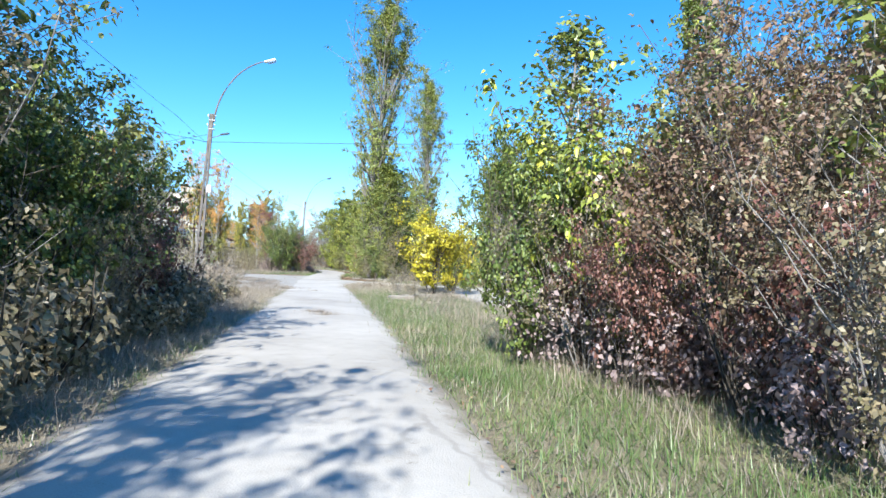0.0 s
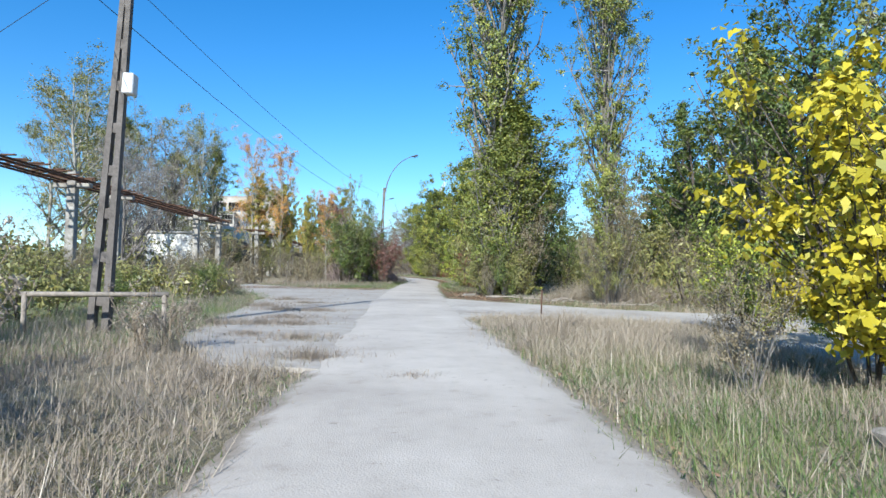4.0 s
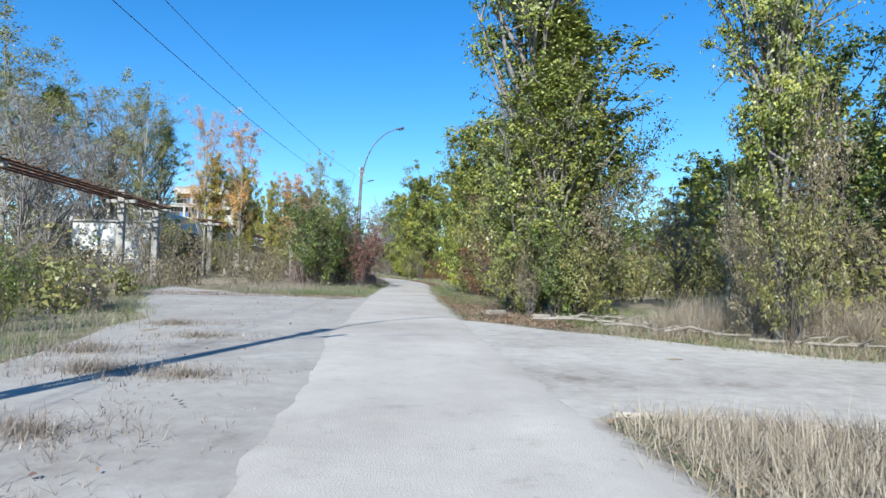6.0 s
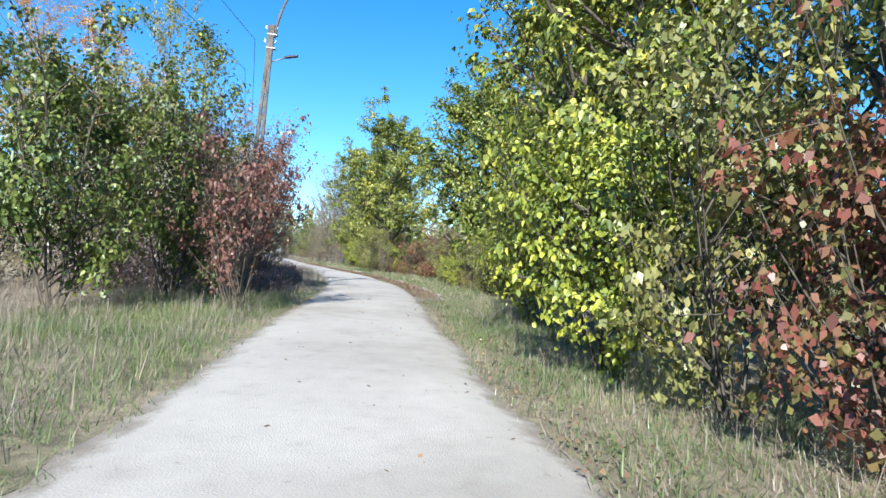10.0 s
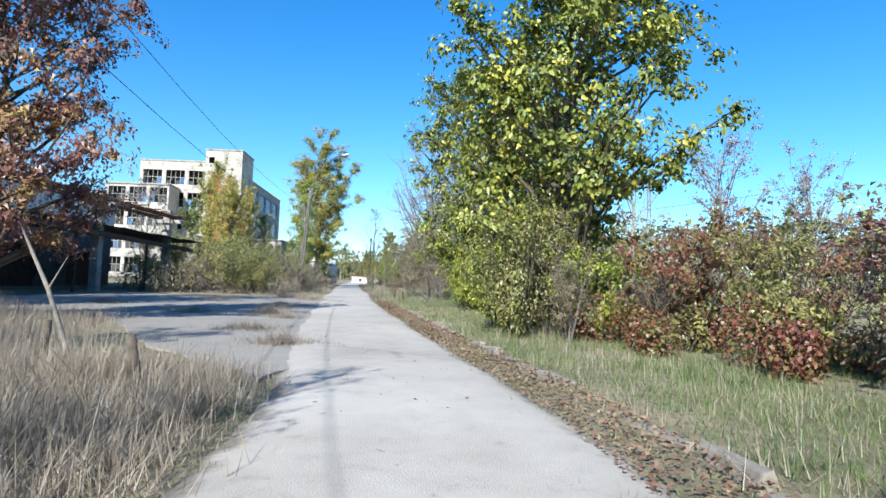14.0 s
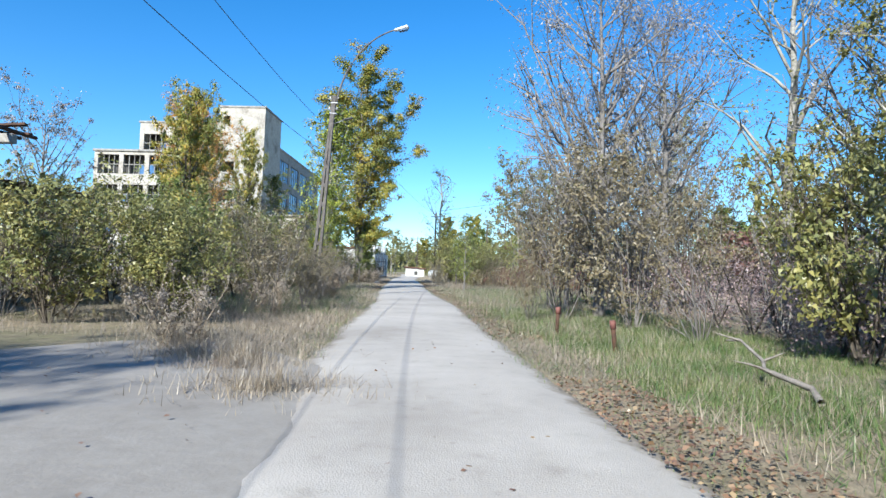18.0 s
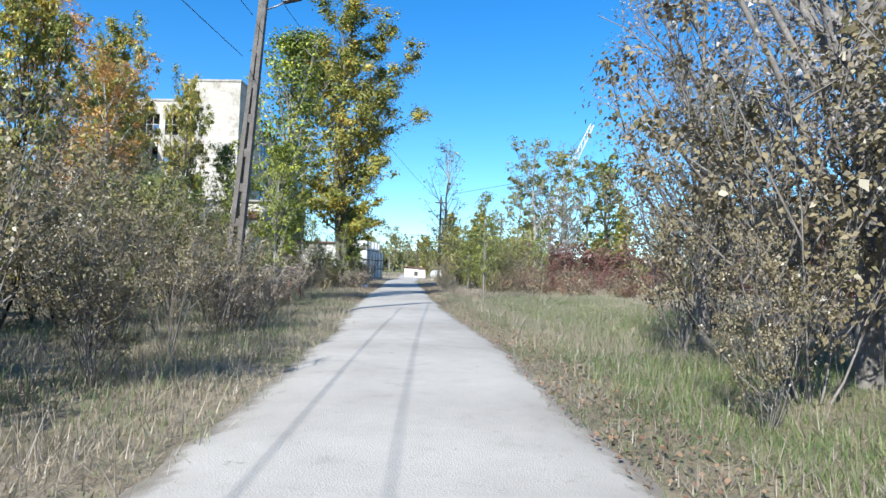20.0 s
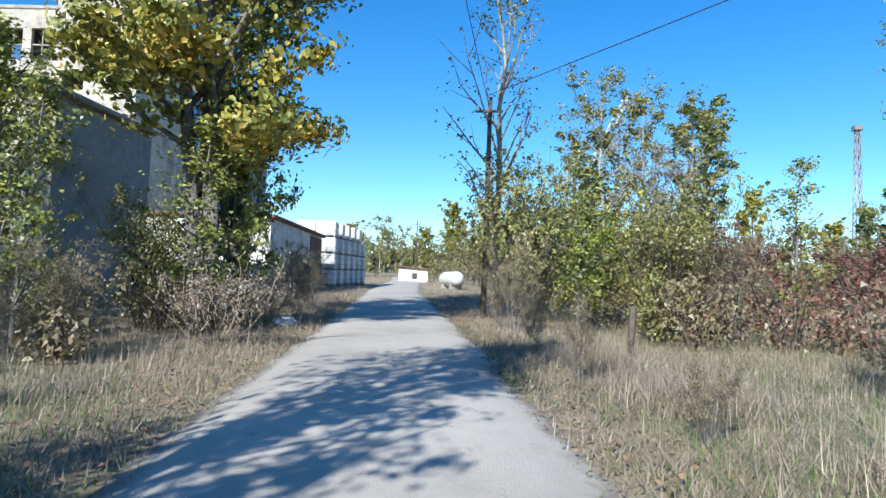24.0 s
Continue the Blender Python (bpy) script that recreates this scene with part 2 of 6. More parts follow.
def road_mat():
    m, nt, b = nodes("worn_pale_asphalt")
    co = coords(nt)
    big = tex(nt, "Noise", 0.35, co, Detail=5.0, Roughness=0.6)
    mid = tex(nt, "Noise", 3.0, co, Detail=6.0, Roughness=0.7)
    fine = tex(nt, "Voronoi", 70.0, co)
    c = ramp(nt, big.outputs[0], [(0.3, (0.33, 0.295, 0.255)), (0.5, (0.42, 0.38, 0.335)), (0.7, (0.48, 0.44, 0.39))]).outputs[0]
    c = mixc(nt, 0.7, c, ramp(nt, mid.outputs[0], [(0.28, (0.66, 0.64, 0.61)), (0.42, (0.92, 0.91, 0.9)), (0.7, (1.06, 1.06, 1.06))]).outputs[0], "MULTIPLY")
    c = mixc(nt, 0.35, c, ramp(nt, fine.outputs["Distance"], [(0.0, (0.7, 0.68, 0.66)), (0.5, (1.1, 1.1, 1.1))]).outputs[0], "MULTIPLY")
    # fine cracks, only here and there
    wv = nt.nodes.new("ShaderNodeVectorMath")
    wv.operation = "MULTIPLY_ADD"
    wn2 = tex(nt, "Noise", 1.5, co, Detail=4.0)
    link(nt, wn2.outputs["Color"], wv.inputs[0])
    wv.inputs[1].default_value = (0.6, 0.6, 0.0)
    link(nt, co, wv.inputs[2])
    v = nt.nodes.new("ShaderNodeTexVoronoi")
    v.feature = "DISTANCE_TO_EDGE"
    v.inputs["Scale"].default_value = 0.55
    link(nt, wv.outputs[0], v.inputs["Vector"])
    crack = ramp(nt, v.outputs["Distance"], [(0.006, (1, 1, 1)), (0.018, (0, 0, 0))]).outputs[0]
    mask = ramp(nt, tex(nt, "Noise", 0.22, co, Detail=3.0).outputs[0], [(0.60, (0, 0, 0)), (0.70, (0.6, 0.6, 0.6))]).outputs[0]
    f = mixc(nt, 1.0, crack, mask, "MULTIPLY")
    c = mixc(nt, f, c, (0.16, 0.14, 0.12))
    # wheel tracks and dirt along the edges, broken up by noise
    at = nt.nodes.new("ShaderNodeAttribute")
    at.attribute_name = "across"
    ab = nt.nodes.new("ShaderNodeMath")
    ab.operation = "ABSOLUTE"
    link(nt, at.outputs["Fac"], ab.inputs[0])
    tr = ramp(nt, ab.outputs[0], [(0.2, (0, 0, 0)), (0.31, (0.35, 0.35, 0.35)), (0.37, (0.28, 0.28, 0.28)), (0.5, (0, 0, 0)), (0.64, (0, 0, 0)), (0.86, (0.7, 0.7, 0.7)), (0.99, (1, 1, 1))]).outputs[0]
    f2 = mixc(nt, 1.0, tr, ramp(nt, mid.outputs[0], [(0.35, (0.02, 0.02, 0.02)), (0.7, (0.17, 0.17, 0.17))]).outputs[0], "MULTIPLY")
    c = mixc(nt, f2, c, (0.20, 0.165, 0.135))
    # earth and rotted leaves that creep in from the verges, and small dark pits
    creep = nt.nodes.new("ShaderNodeMath")
    creep.operation = "MULTIPLY_ADD"
    link(nt, tex(nt, "Noise", 2.2, co, Detail=8.0, Roughness=0.75).outputs[0], creep.inputs[0])
    creep.inputs[1].default_value = 0.55
    link(nt, ab.outputs[0], creep.inputs[2])
    reach = nt.nodes.new("ShaderNodeMath")
    reach.operation = "DIVIDE"
    link(nt, creep.outputs[0], reach.inputs[0])
    reach.inputs[1].default_value = 1.6
    c = mixc(nt, ramp(nt, reach.outputs[0], [(0.0, (0, 0, 0)), (1.13 / 1.6, (0, 0, 0)), (1.25 / 1.6, (0.8, 0.8, 0.8)), (1.0, (1, 1, 1))]).outputs[0], c, (0.19, 0.155, 0.115))
    pit = tex(nt, "Noise", 6.5, co, Detail=5.0, Roughness=0.6)
    c = mixc(nt, ramp(nt, pit.outputs[0], [(0.66, (0, 0, 0)), (0.72, (0.55, 0.55, 0.55))]).outputs[0], c, (0.20, 0.17, 0.14))
    link(nt, c, b.inputs["Base Color"])
    b.inputs["Roughness"].default_value = 0.9
    bump(nt, b, fine.outputs["Distance"], 0.35, 0.008)
    return m


M["road"] = road_mat()


def lot_mat(name="dusty_old_asphalt", dirt=0.0, tone=1.0):
    m, nt, b = nodes(name)
    co = coords(nt)
    big = tex(nt, "Noise", 0.4, co, Detail=8.0, Roughness=0.7)
    mid = tex(nt, "Noise", 4.0, co, Detail=6.0, Roughness=0.7)
    stops = [(0.30, (0.22, 0.185, 0.15)), (0.38, (0.38, 0.345, 0.305)), (0.50, (0.46, 0.425, 0.38)), (0.75, (0.53, 0.495, 0.445))]
    c = ramp(nt, big.outputs[0], [(p, tuple(v * tone for v in q)) for p, q in stops]).outputs[0]
    c = mixc(nt, 0.8, c, ramp(nt, mid.outputs[0], [(0.25, (0.62, 0.60, 0.57)), (0.7, (1.06, 1.06, 1.06))]).outputs[0], "MULTIPLY")
    wear = tex(nt, "Noise", 0.9, co, Detail=8.0, Roughness=0.75)
    c = mixc(nt, ramp(nt, wear.outputs[0], [(0.38 - dirt * 0.3, (0, 0, 0)), (0.62 - dirt * 0.3, (0.17 + 0.55 * dirt,) * 3)]).outputs[0], c, (0.25, 0.22, 0.19))
    link(nt, c, b.inputs["Base Color"])
    b.inputs["Roughness"].default_value = 0.95
    bump(nt, b, mid.outputs[0], 0.5, 0.02)
    return m


M["lot"] = lot_mat()
M["lot_dirty"] = lot_mat("dirty_old_asphalt", 0.6, 0.72)
M["lot_worn"] = lot_mat("worn_old_asphalt", 0.32, 0.9)


def soil_mat():
    m, nt, b = nodes("dry_soil_and_litter")
    co = coords(nt)
    big = tex(nt, "Noise", 0.3, co, Detail=8.0, Roughness=0.7)
    mid = tex(nt, "Noise", 5.0, co, Detail=8.0, Roughness=0.75)
    c = ramp(nt, big.outputs[0], [(0.3, (0.14, 0.145, 0.065)), (0.45, (0.25, 0.22, 0.145)), (0.58, (0.36, 0.30, 0.215)), (0.68, (0.30, 0.25, 0.175)), (0.78, (0.17, 0.17, 0.08))]).outputs[0]
    c = mixc(nt, 0.9, c, ramp(nt, mid.outputs[0], [(0.3, (0.45, 0.42, 0.4)), (0.7, (1.25, 1.2, 1.1))]).outputs[0], "MULTIPLY")
    link(nt, c, b.inputs["Base Color"])
    b.inputs["Roughness"].default_value = 1.0
    bump(nt, b, mid.outputs[0], 1.0, 0.05)
    return m


M["soil"] = soil_mat()


# ---- mesh helpers ----
def mesh_np(name, verts, faces, mat):
    """A mesh from arrays: verts (n, 3), faces (m, k)."""
    verts, faces = np.asarray(verts, np.float32), np.asarray(faces, np.int32)
    me = bpy.data.meshes.new(name)
    k = faces.shape[1]
    me.vertices.add(len(verts))
    me.vertices.foreach_set("co", verts.ravel())
    me.loops.add(faces.size)
    me.loops.foreach_set("vertex_index", faces.ravel())
    me.polygons.add(len(faces))
    me.polygons.foreach_set("loop_start", np.arange(0, faces.size, k, dtype=np.int32))
    me.polygons.foreach_set("loop_total", np.full(len(faces), k, np.int32))
    me.update(calc_edges=True)
    me.materials.append(mat)
    return me


class Tubes:
    """Gathers tapered tubes of n sides into one mesh."""

    def __init__(self):
        self.v, self.f, self.n = [], [], 0

    def add(self, pts, radii, sides=5):
        pts = np.asarray(pts, float)
        d = np.gradient(pts, axis=0)
        d /= np.linalg.norm(d, axis=1, keepdims=True) + 1e-9
        ref = np.where(np.abs(d[:, 2:3]) > 0.9, [[1.0, 0, 0]], [[0, 0, 1.0]])
        u = np.cross(d, ref)
        u /= np.linalg.norm(u, axis=1, keepdims=True) + 1e-9
        w = np.cross(d, u)
        ang = np.arange(sides) * 2 * np.pi / sides
        ring = pts[:, None] + np.asarray(radii)[:, None, None] * (np.cos(ang)[None, :, None] * u[:, None] + np.sin(ang)[None, :, None] * w[:, None])
        self.v.append(ring.reshape(-1, 3))
        i = np.arange(len(pts) - 1)[:, None] * sides + np.arange(sides)[None]
        j = np.arange(len(pts) - 1)[:, None] * sides + (np.arange(sides)[None] + 1) % sides
        self.f.append(np.stack([i, j, j + sides, i + sides], -1).reshape(-1, 4) + self.n)
        self.n += len(pts) * sides

    def mesh(self, name, mat):
        me = mesh_np(name, np.concatenate(self.v), np.concatenate(self.f), mat)
        me.polygons.foreach_set("use_smooth", np.ones(len(me.polygons), bool))
        return me


def leaves_mesh(name, centres, size, rng, mat, droop=0.25, up=0.5, simple=False, out=None, jitter=1.0, oval=False):
    """Small folded leaves, one island each, at the given centres; size may differ leaf by leaf."""
    n = len(centres)
    nrm = rng.normal(size=(n, 3)) * jitter + np.array([0, 0, up]) + (0 if out is None else out)
    nrm /= np.linalg.norm(nrm, axis=1, keepdims=True)
    a = np.cross(nrm, rng.normal(size=(n, 3)))
    a /= np.linalg.norm(a, axis=1, keepdims=True) + 1e-9
    b = np.cross(nrm, a)
    s = (size * rng.uniform(0.6, 1.35, n))[:, None]
    v = np.stack([centres - a * s * 0.55, centres - b * s * 0.42 + nrm * s * 0.10, centres + a * s * 0.6 - np.array([0, 0, 1]) * s * droop, centres + b * s * 0.42 + nrm * s * 0.10], 1)
    if oval:
        w, l = b * s, a * s
        v = np.stack([centres - l * 0.58, centres - l * 0.18 - w * 0.40 + nrm * s * 0.12, centres + l * 0.26 - w * 0.30 + nrm * s * 0.10, v[:, 2], centres + l * 0.26 + w * 0.30 + nrm * s * 0.10, centres - l * 0.18 + w * 0.40 + nrm * s * 0.12], 1)
        k = np.arange(n)[:, None] * 6
        return mesh_np(name, v.reshape(-1, 3), np.concatenate([k + np.array([[0, 1, 2, 3]]), k + np.array([[0, 3, 4, 5]])]), mat)
    if simple:
        return mesh_np(name, np.stack([v[:, 0], v[:, 2], v[:, 3] * 1.4 - v[:, 0] * 0.2 - v[:, 2] * 0.2], 1).reshape(-1, 3), np.arange(n * 3).reshape(n, 3), mat)
    return mesh_np(name, v.reshape(-1, 3), np.arange(n * 4).reshape(n, 4), mat)


def part(name, bm, mat, parent, label=""):
    me = bpy.data.meshes.new(name)
    bm.to_mesh(me)
    bm.free()
    me.materials.append(mat)
    ob = new(name, me)
    ob.parent = parent
    if label:
        tagged(ob, label)
    return ob


def sub(name, me, parent, label=""):
    ob = new(name, me)
    ob.parent = parent
    if label:
        tagged(ob, label)
    return ob


def thing(name, x, y, z=None, rot=0.0, label="", category="", group="", kind=""):
    e = new(name)
    e.matrix_world = pose(x, y, gz(x, y) if z is None else z, 0, 0, rot)
    return tagged(e, label, category, group, kind)


def box(bm, lo, hi, bevel=0.0, m=None):
    """A box, its edges taken off by bevel, added to bm."""
    lo, hi = Vector(lo), Vector(hi)
    r = bmesh.ops.create_cube(bm, size=1.0, matrix=Matrix.Translation((lo + hi) / 2) @ Matrix.Diagonal((*(hi - lo), 1)))
    vs = r["verts"]
    if bevel > 0:
        es = list({e for v in vs for e in v.link_edges})
        out = bmesh.ops.bevel(bm, geom=es, offset=bevel, segments=1, affect="EDGES")
        vs = list({v for f in out["faces"] for v in f.verts} | {v for v in vs if v.is_valid})
    if m is not None:
        bmesh.ops.transform(bm, matrix=m, verts=[v for v in vs if v.is_valid])
    return bm


def boxes(*rows, bevel=0.0):
    bm = bmesh.new()
    for lo, hi in rows:
        box(bm, lo, hi, bevel)
    return bm


def pipe(pts, r, sides=8):
    t = Tubes()
    t.add(pts, np.full(len(pts), r) if np.isscalar(r) else r, sides)
    return t


def tube_part(name, pts, r, mat, parent, sides=8, label=""):
    t = pipe(pts, r, sides)
    me = t.mesh(name, mat)
    # caps
    bm = bmesh.new()
    bm.from_mesh(me)
    bmesh.ops.holes_fill(bm, edges=[e for e in bm.edges if e.is_boundary], sides=0)
    bm.to_mesh(me)
    bm.free()
    return sub(name, me, parent, label)


# ---- ground, road, paved yards ----
def ground_sheet():
    xs = np.concatenate([np.linspace(-900, -120, 14), np.linspace(-100, -42, 30), np.arange(-40, 12, 0.8), np.linspace(14, 60, 24), np.linspace(80, 900, 14)])
    ys = np.concatenate([np.linspace(-500, -50, 10), np.linspace(-40, -2, 20), np.arange(0, 240, 1.0), np.linspace(244, 320, 20), np.linspace(360, 1500, 16)])
    X, Y = np.meshgrid(xs, ys)
    Z = gz(X, np.minimum(Y, 330)) - 0.02
    rx = road_x(Y)
    d = np.abs(X - rx)
    for i in range(X.shape[0]):
        for j in range(X.shape[1]):
            if -45 < X[i, j] < 15 and -5 < Y[i, j] < 240:
                Z[i, j] += 0.06 * noise.noise(Vector((X[i, j] * 0.5, Y[i, j] * 0.5, 0))) * min(max((d[i, j] - 2.0) / 2, 0), 1)
    Z += np.where(d < 2.2, -0.03, 0.0)
    n = len(xs)
    i = (np.arange(len(ys) - 1)[:, None] * n + np.arange(n - 1)[None]).ravel()
    f = np.stack([i, i + 1, i + 1 + n, i + n], 1)
    me = mesh_np("ground", np.stack([X, Y, Z], -1).reshape(-1, 3), f, M["soil"])
    me.polygons.foreach_set("use_smooth", np.ones(len(me.polygons), bool))
    return tagged(new("ground", me), "dry soil with sparse grass and litter", "ground", kind="structure")


def road_strip():
    ys = np.arange(-60, 250, 0.25)
    fr = np.linspace(-1, 1, 9)
    v = []
    for y in ys:
        l = HALF + 0.16 * wob(y, 1, 0.35) + 0.09 * wob(y, 2, 1.7) + 0.04 * wob(y, 3, 6)
        r = HALF + 0.16 * wob(y, 4, 0.3) + 0.09 * wob(y, 5, 1.5) + 0.04 * wob(y, 6, 6)
        c = float(road_x(y))
        for k in fr:
            x = c + (k * l if k < 0 else k * r)
            z = gz(x, y) + 0.03 + 0.02 * (1 - k * k) + 0.008 * noise.noise(Vector((x * 0.8, y * 0.8, 3)))
            v.append((x, y, z - (0.06 if abs(k) == 1 else 0)))
    n = len(fr)
    i = (np.arange(len(ys) - 1)[:, None] * n + np.arange(n - 1)[None]).ravel()
    me = mesh_np("road", v, np.stack([i, i + 1, i + 1 + n, i + n], 1), M["road"])
    me.polygons.foreach_set("use_smooth", np.ones(len(me.polygons), bool))
    me.attributes.new("across", "FLOAT", "POINT").data.foreach_set("value", np.tile(fr, len(ys)).astype(np.float32))
    return tagged(new("road", me), "narrow pale worn asphalt road with ragged edges", "road", kind="structure")


def yard(name, poly, label, lift=0.012, mat="lot"):
    """A paved sheet inside a polygon, cut ragged."""
    bm = bmesh.new()
    pts = []
    for (x0, y0), (x1, y1) in zip(poly, poly[1:] + poly[:1]):
        k = max(2, int(math.hypot(x1 - x0, y1 - y0) / 0.5))
        for i in range(k):
            x, y = x0 + (x1 - x0) * i / k, y0 + (y1 - y0) * i / k
            pts.append((x + 0.35 * wob(y + x, 8, 0.6), y + 0.35 * wob(x - y, 9, 0.6)))
    vs = [bm.verts.new((x, y, gz(x, y) + lift)) for x, y in pts]
    f = bm.faces.new(vs)
    bmesh.ops.recalc_face_normals(bm, faces=[f])
    if f.normal.z < 0:
        f.normal_flip()
    low = [bm.verts.new((v.co.x, v.co.y, v.co.z - 0.2)) for v in vs]
    for k in range(len(vs)):
        bm.faces.new((vs[k], vs[(k + 1) % len(vs)], low[(k + 1) % len(vs)], low[k]))
    bmesh.ops.recalc_face_normals(bm, faces=bm.faces[:])
    bmesh.ops.triangulate(bm, faces=bm.faces[:])
    ob = part(name, bm, M[mat], None)
    return tagged(ob, label, "pavement", kind="structure")


ground_sheet()
road_strip()
YARD_1 = [(-16.8, 30.5), (-18.2, 31), (-19.8, 33.6), (-20.3, 37), (-21.4, 44), (-21.9, 49), (-24.2, 54), (-27.4, 63), (-28.2, 68.5), (-25.5, 65), (-22.5, 61.8), (-19.7, 59.8), (-16.8, 60)]
YARD_2 = [(-18.6, 98), (-21.5, 101), (-25.5, 106.5), (-30, 108), (-34.6, 110), (-34.6, 124), (-29.5, 122.4), (-27, 126.2), (-24.6, 125), (-22.4, 123), (-21.4, 119), (-20.4, 115), (-19.2, 110), (-17.6, 104)]
YARD_3 = [(-15.2, 38.2), (-14.0, 39.4), (-12.2, 39.0), (-9.2, 37.6), (-3, 35), (5, 33.5), (5, 39), (-4, 40.5), (-9.4, 43.2), (-12, 46.4), (-15, 50)]
YARD_4 = [(-9.4, 36.8), (-9.8, 28), (-9.3, 20), (-9.0, 14), (-6.6, 14), (-6.9, 22), (-7.0, 30), (-6.5, 36)]
yard("pavement_1", YARD_1, "cracked dusty asphalt yard beside the road", 0.012, "lot_worn")
yard("pavement_2", YARD_2, "old dusty asphalt yard before the shed", 0.012, "lot_dirty")
yard("pavement_3", YARD_3, "worn asphalt side road joining the road", 0.010)
yard("pavement_4", YARD_4, "pale dusty track between grass", 0.006)


def in_poly(x, y, poly):
    ins = False
    for (x0, y0), (x1, y1) in zip(poly, poly[1:] + poly[:1]):
        if (y0 > y) != (y1 > y) and x < (x1 - x0) * (y - y0) / (y1 - y0) + x0:
            ins = not ins
    return ins


def paved(x, y):
    return abs(x - float(road_x(y))) < HALF - 0.12 or any(in_poly(x, y, p) for p in (YARD_1, YARD_2, YARD_3, YARD_4))


# ---- trees and shrubs ----
def grow(name, seed, H, radius, bark, leaf, n_limbs=26, lift=(30, 55), first=0.2, leaf_n=6000, leaf_s=0.14, clump=0.28, trunk_r=0.16, stems=1, spread=0.0, twig=3, bare=0.3, sides=6, up=0.5, lean=0.06, simple=False, core=0.12, oval=False):
    """Meshes of a tree: a tapered trunk with limbs and twigs, and a crown of many single leaves in clumps,
    each with a few large inner leaves that close it.
    radius: crown half-width against height fraction; lift: degrees by which limbs rise; bare: share of a limb without leaves."""
    rng = np.random.default_rng(seed)
    tb = Tubes()
    tips = []
    for s in range(stems):
        az = rng.uniform(0, 2 * np.pi) if stems > 1 else 0
        out = spread * (0.4 + 0.6 * rng.random()) if stems > 1 else 0.0
        h = H * (1 if stems == 1 else rng.uniform(0.72, 1.0))
        k = 9
        f = np.linspace(0, 1, k)
        sway = rng.normal(0, lean * h * 0.35, (k, 2)).cumsum(0) * 0.35
        sway[0] = 0
        base = np.array([np.cos(az), np.sin(az)])
        px = base[None] * (0.12 * out + out * f[:, None] ** 0.8) + sway * f[:, None]
        pts = np.column_stack([px, f * h * 0.97 - 0.08])
        r0 = trunk_r / (stems ** 0.5)
        tb.add(pts, r0 * (1 - 0.9 * f) + 0.006, sides)
        m = max(3, int(n_limbs / stems))
        for i in range(m):
            fr = first + (0.98 - first) * (i + rng.random()) / m
            p0 = np.array([np.interp(fr, f, pts[:, c]) for c in range(3)])
            R = radius(fr) * rng.uniform(0.55, 1.15)
            el = np.radians(rng.uniform(*lift))
            L = R / max(np.cos(el), 0.25)
            L = min(L, (H * 1.04 - p0[2]) / max(np.sin(el), 0.2) + 0.4)
            a = rng.uniform(0, 2 * np.pi) if i % 2 else i * 2.4 + rng.uniform(-0.4, 0.4)
            d = np.array([np.cos(a) * np.cos(el), np.sin(a) * np.cos(el), np.sin(el)])
            q = np.linspace(0, 1, 5)[:, None]
            bend = np.array([0, 0, 1]) * (0.18 * L) * (q ** 2) * (1 if el < 1.0 else 0.2)
            lp = p0 + d * L * q + bend + rng.normal(0, 0.035 * L, (5, 3)) * q
            lr = max(r0 * (1 - 0.85 * fr) * 0.55, 0.012)
            tb.add(lp, lr * (1 - 0.88 * q[:, 0]) + 0.004, 3 if stems > 2 else 4)
            for t in np.linspace(bare, 1, 4):
                tips.append((np.array([np.interp(t, q[:, 0], lp[:, c]) for c in range(3)]), 0.5 + 0.5 * t))
            for _ in range(twig):
                t = rng.uniform(max(bare, 0.25), 0.95)
                b0 = np.array([np.interp(t, q[:, 0], lp[:, c]) for c in range(3)])
                dv = d * 0.7 + rng.normal(0, 0.55, 3) + np.array([0, 0, 0.25])
                dv /= np.linalg.norm(dv)
                tl = L * rng.uniform(0.25, 0.5) * (1.15 - t * 0.5)
                q3 = np.linspace(0, 1, 3)[:, None]
                tp = b0 + dv * tl * q3 + rng.normal(0, 0.04 * tl, (3, 3)) * q3
                tb.add(tp, np.array([lr * 0.4, lr * 0.22, 0.003]) + 0.002, 3)
                tips += [(tp[1], 0.9), (tp[2], 1.0)]
    trunk = tb.mesh(name + "_trunk", M[bark])
    crown = None
    if leaf_n:
        P = np.array([p for p, _ in tips])
        W = np.array([w for _, w in tips]) * rng.uniform(0.08, 1.0, len(tips)) ** 1.4
        idx = rng.choice(len(P), leaf_n, p=W / W.sum())
        cs = clump * rng.uniform(0.55, 1.45, len(P))
        d = rng.normal(size=(leaf_n, 3))
        d /= np.linalg.norm(d, axis=1, keepdims=True)
        inner = np.arange(leaf_n) < int(core * leaf_n)
        r = cs[idx] * np.where(inner, 0.45 * rng.random(leaf_n), 1.35 * rng.random(leaf_n) ** 0.5)
        c = P[idx] + d * r[:, None] * np.array([1, 1, 0.72])
        c[:, 2] = np.maximum(c[:, 2], 0.05)
        axis = np.array([0, 0, H * 0.45])
        o = c - axis
        o /= np.linalg.norm(o, axis=1, keepdims=True) + 1e-6
        size = np.where(inner, 1.5 * leaf_s, leaf_s)
        crown = leaves_mesh(name + "_crown", c, size, rng, M[leaf], up=up, simple=simple, out=d * 1.1 + o * 0.8, jitter=0.55, oval=oval)
    return trunk, crown, H


def pillar(rmax):
    return lambda f: rmax * (0.35 + 1.3 * f if f < 0.45 else 0.95 * (1.0 - f) ** 0.6 * 1.45)


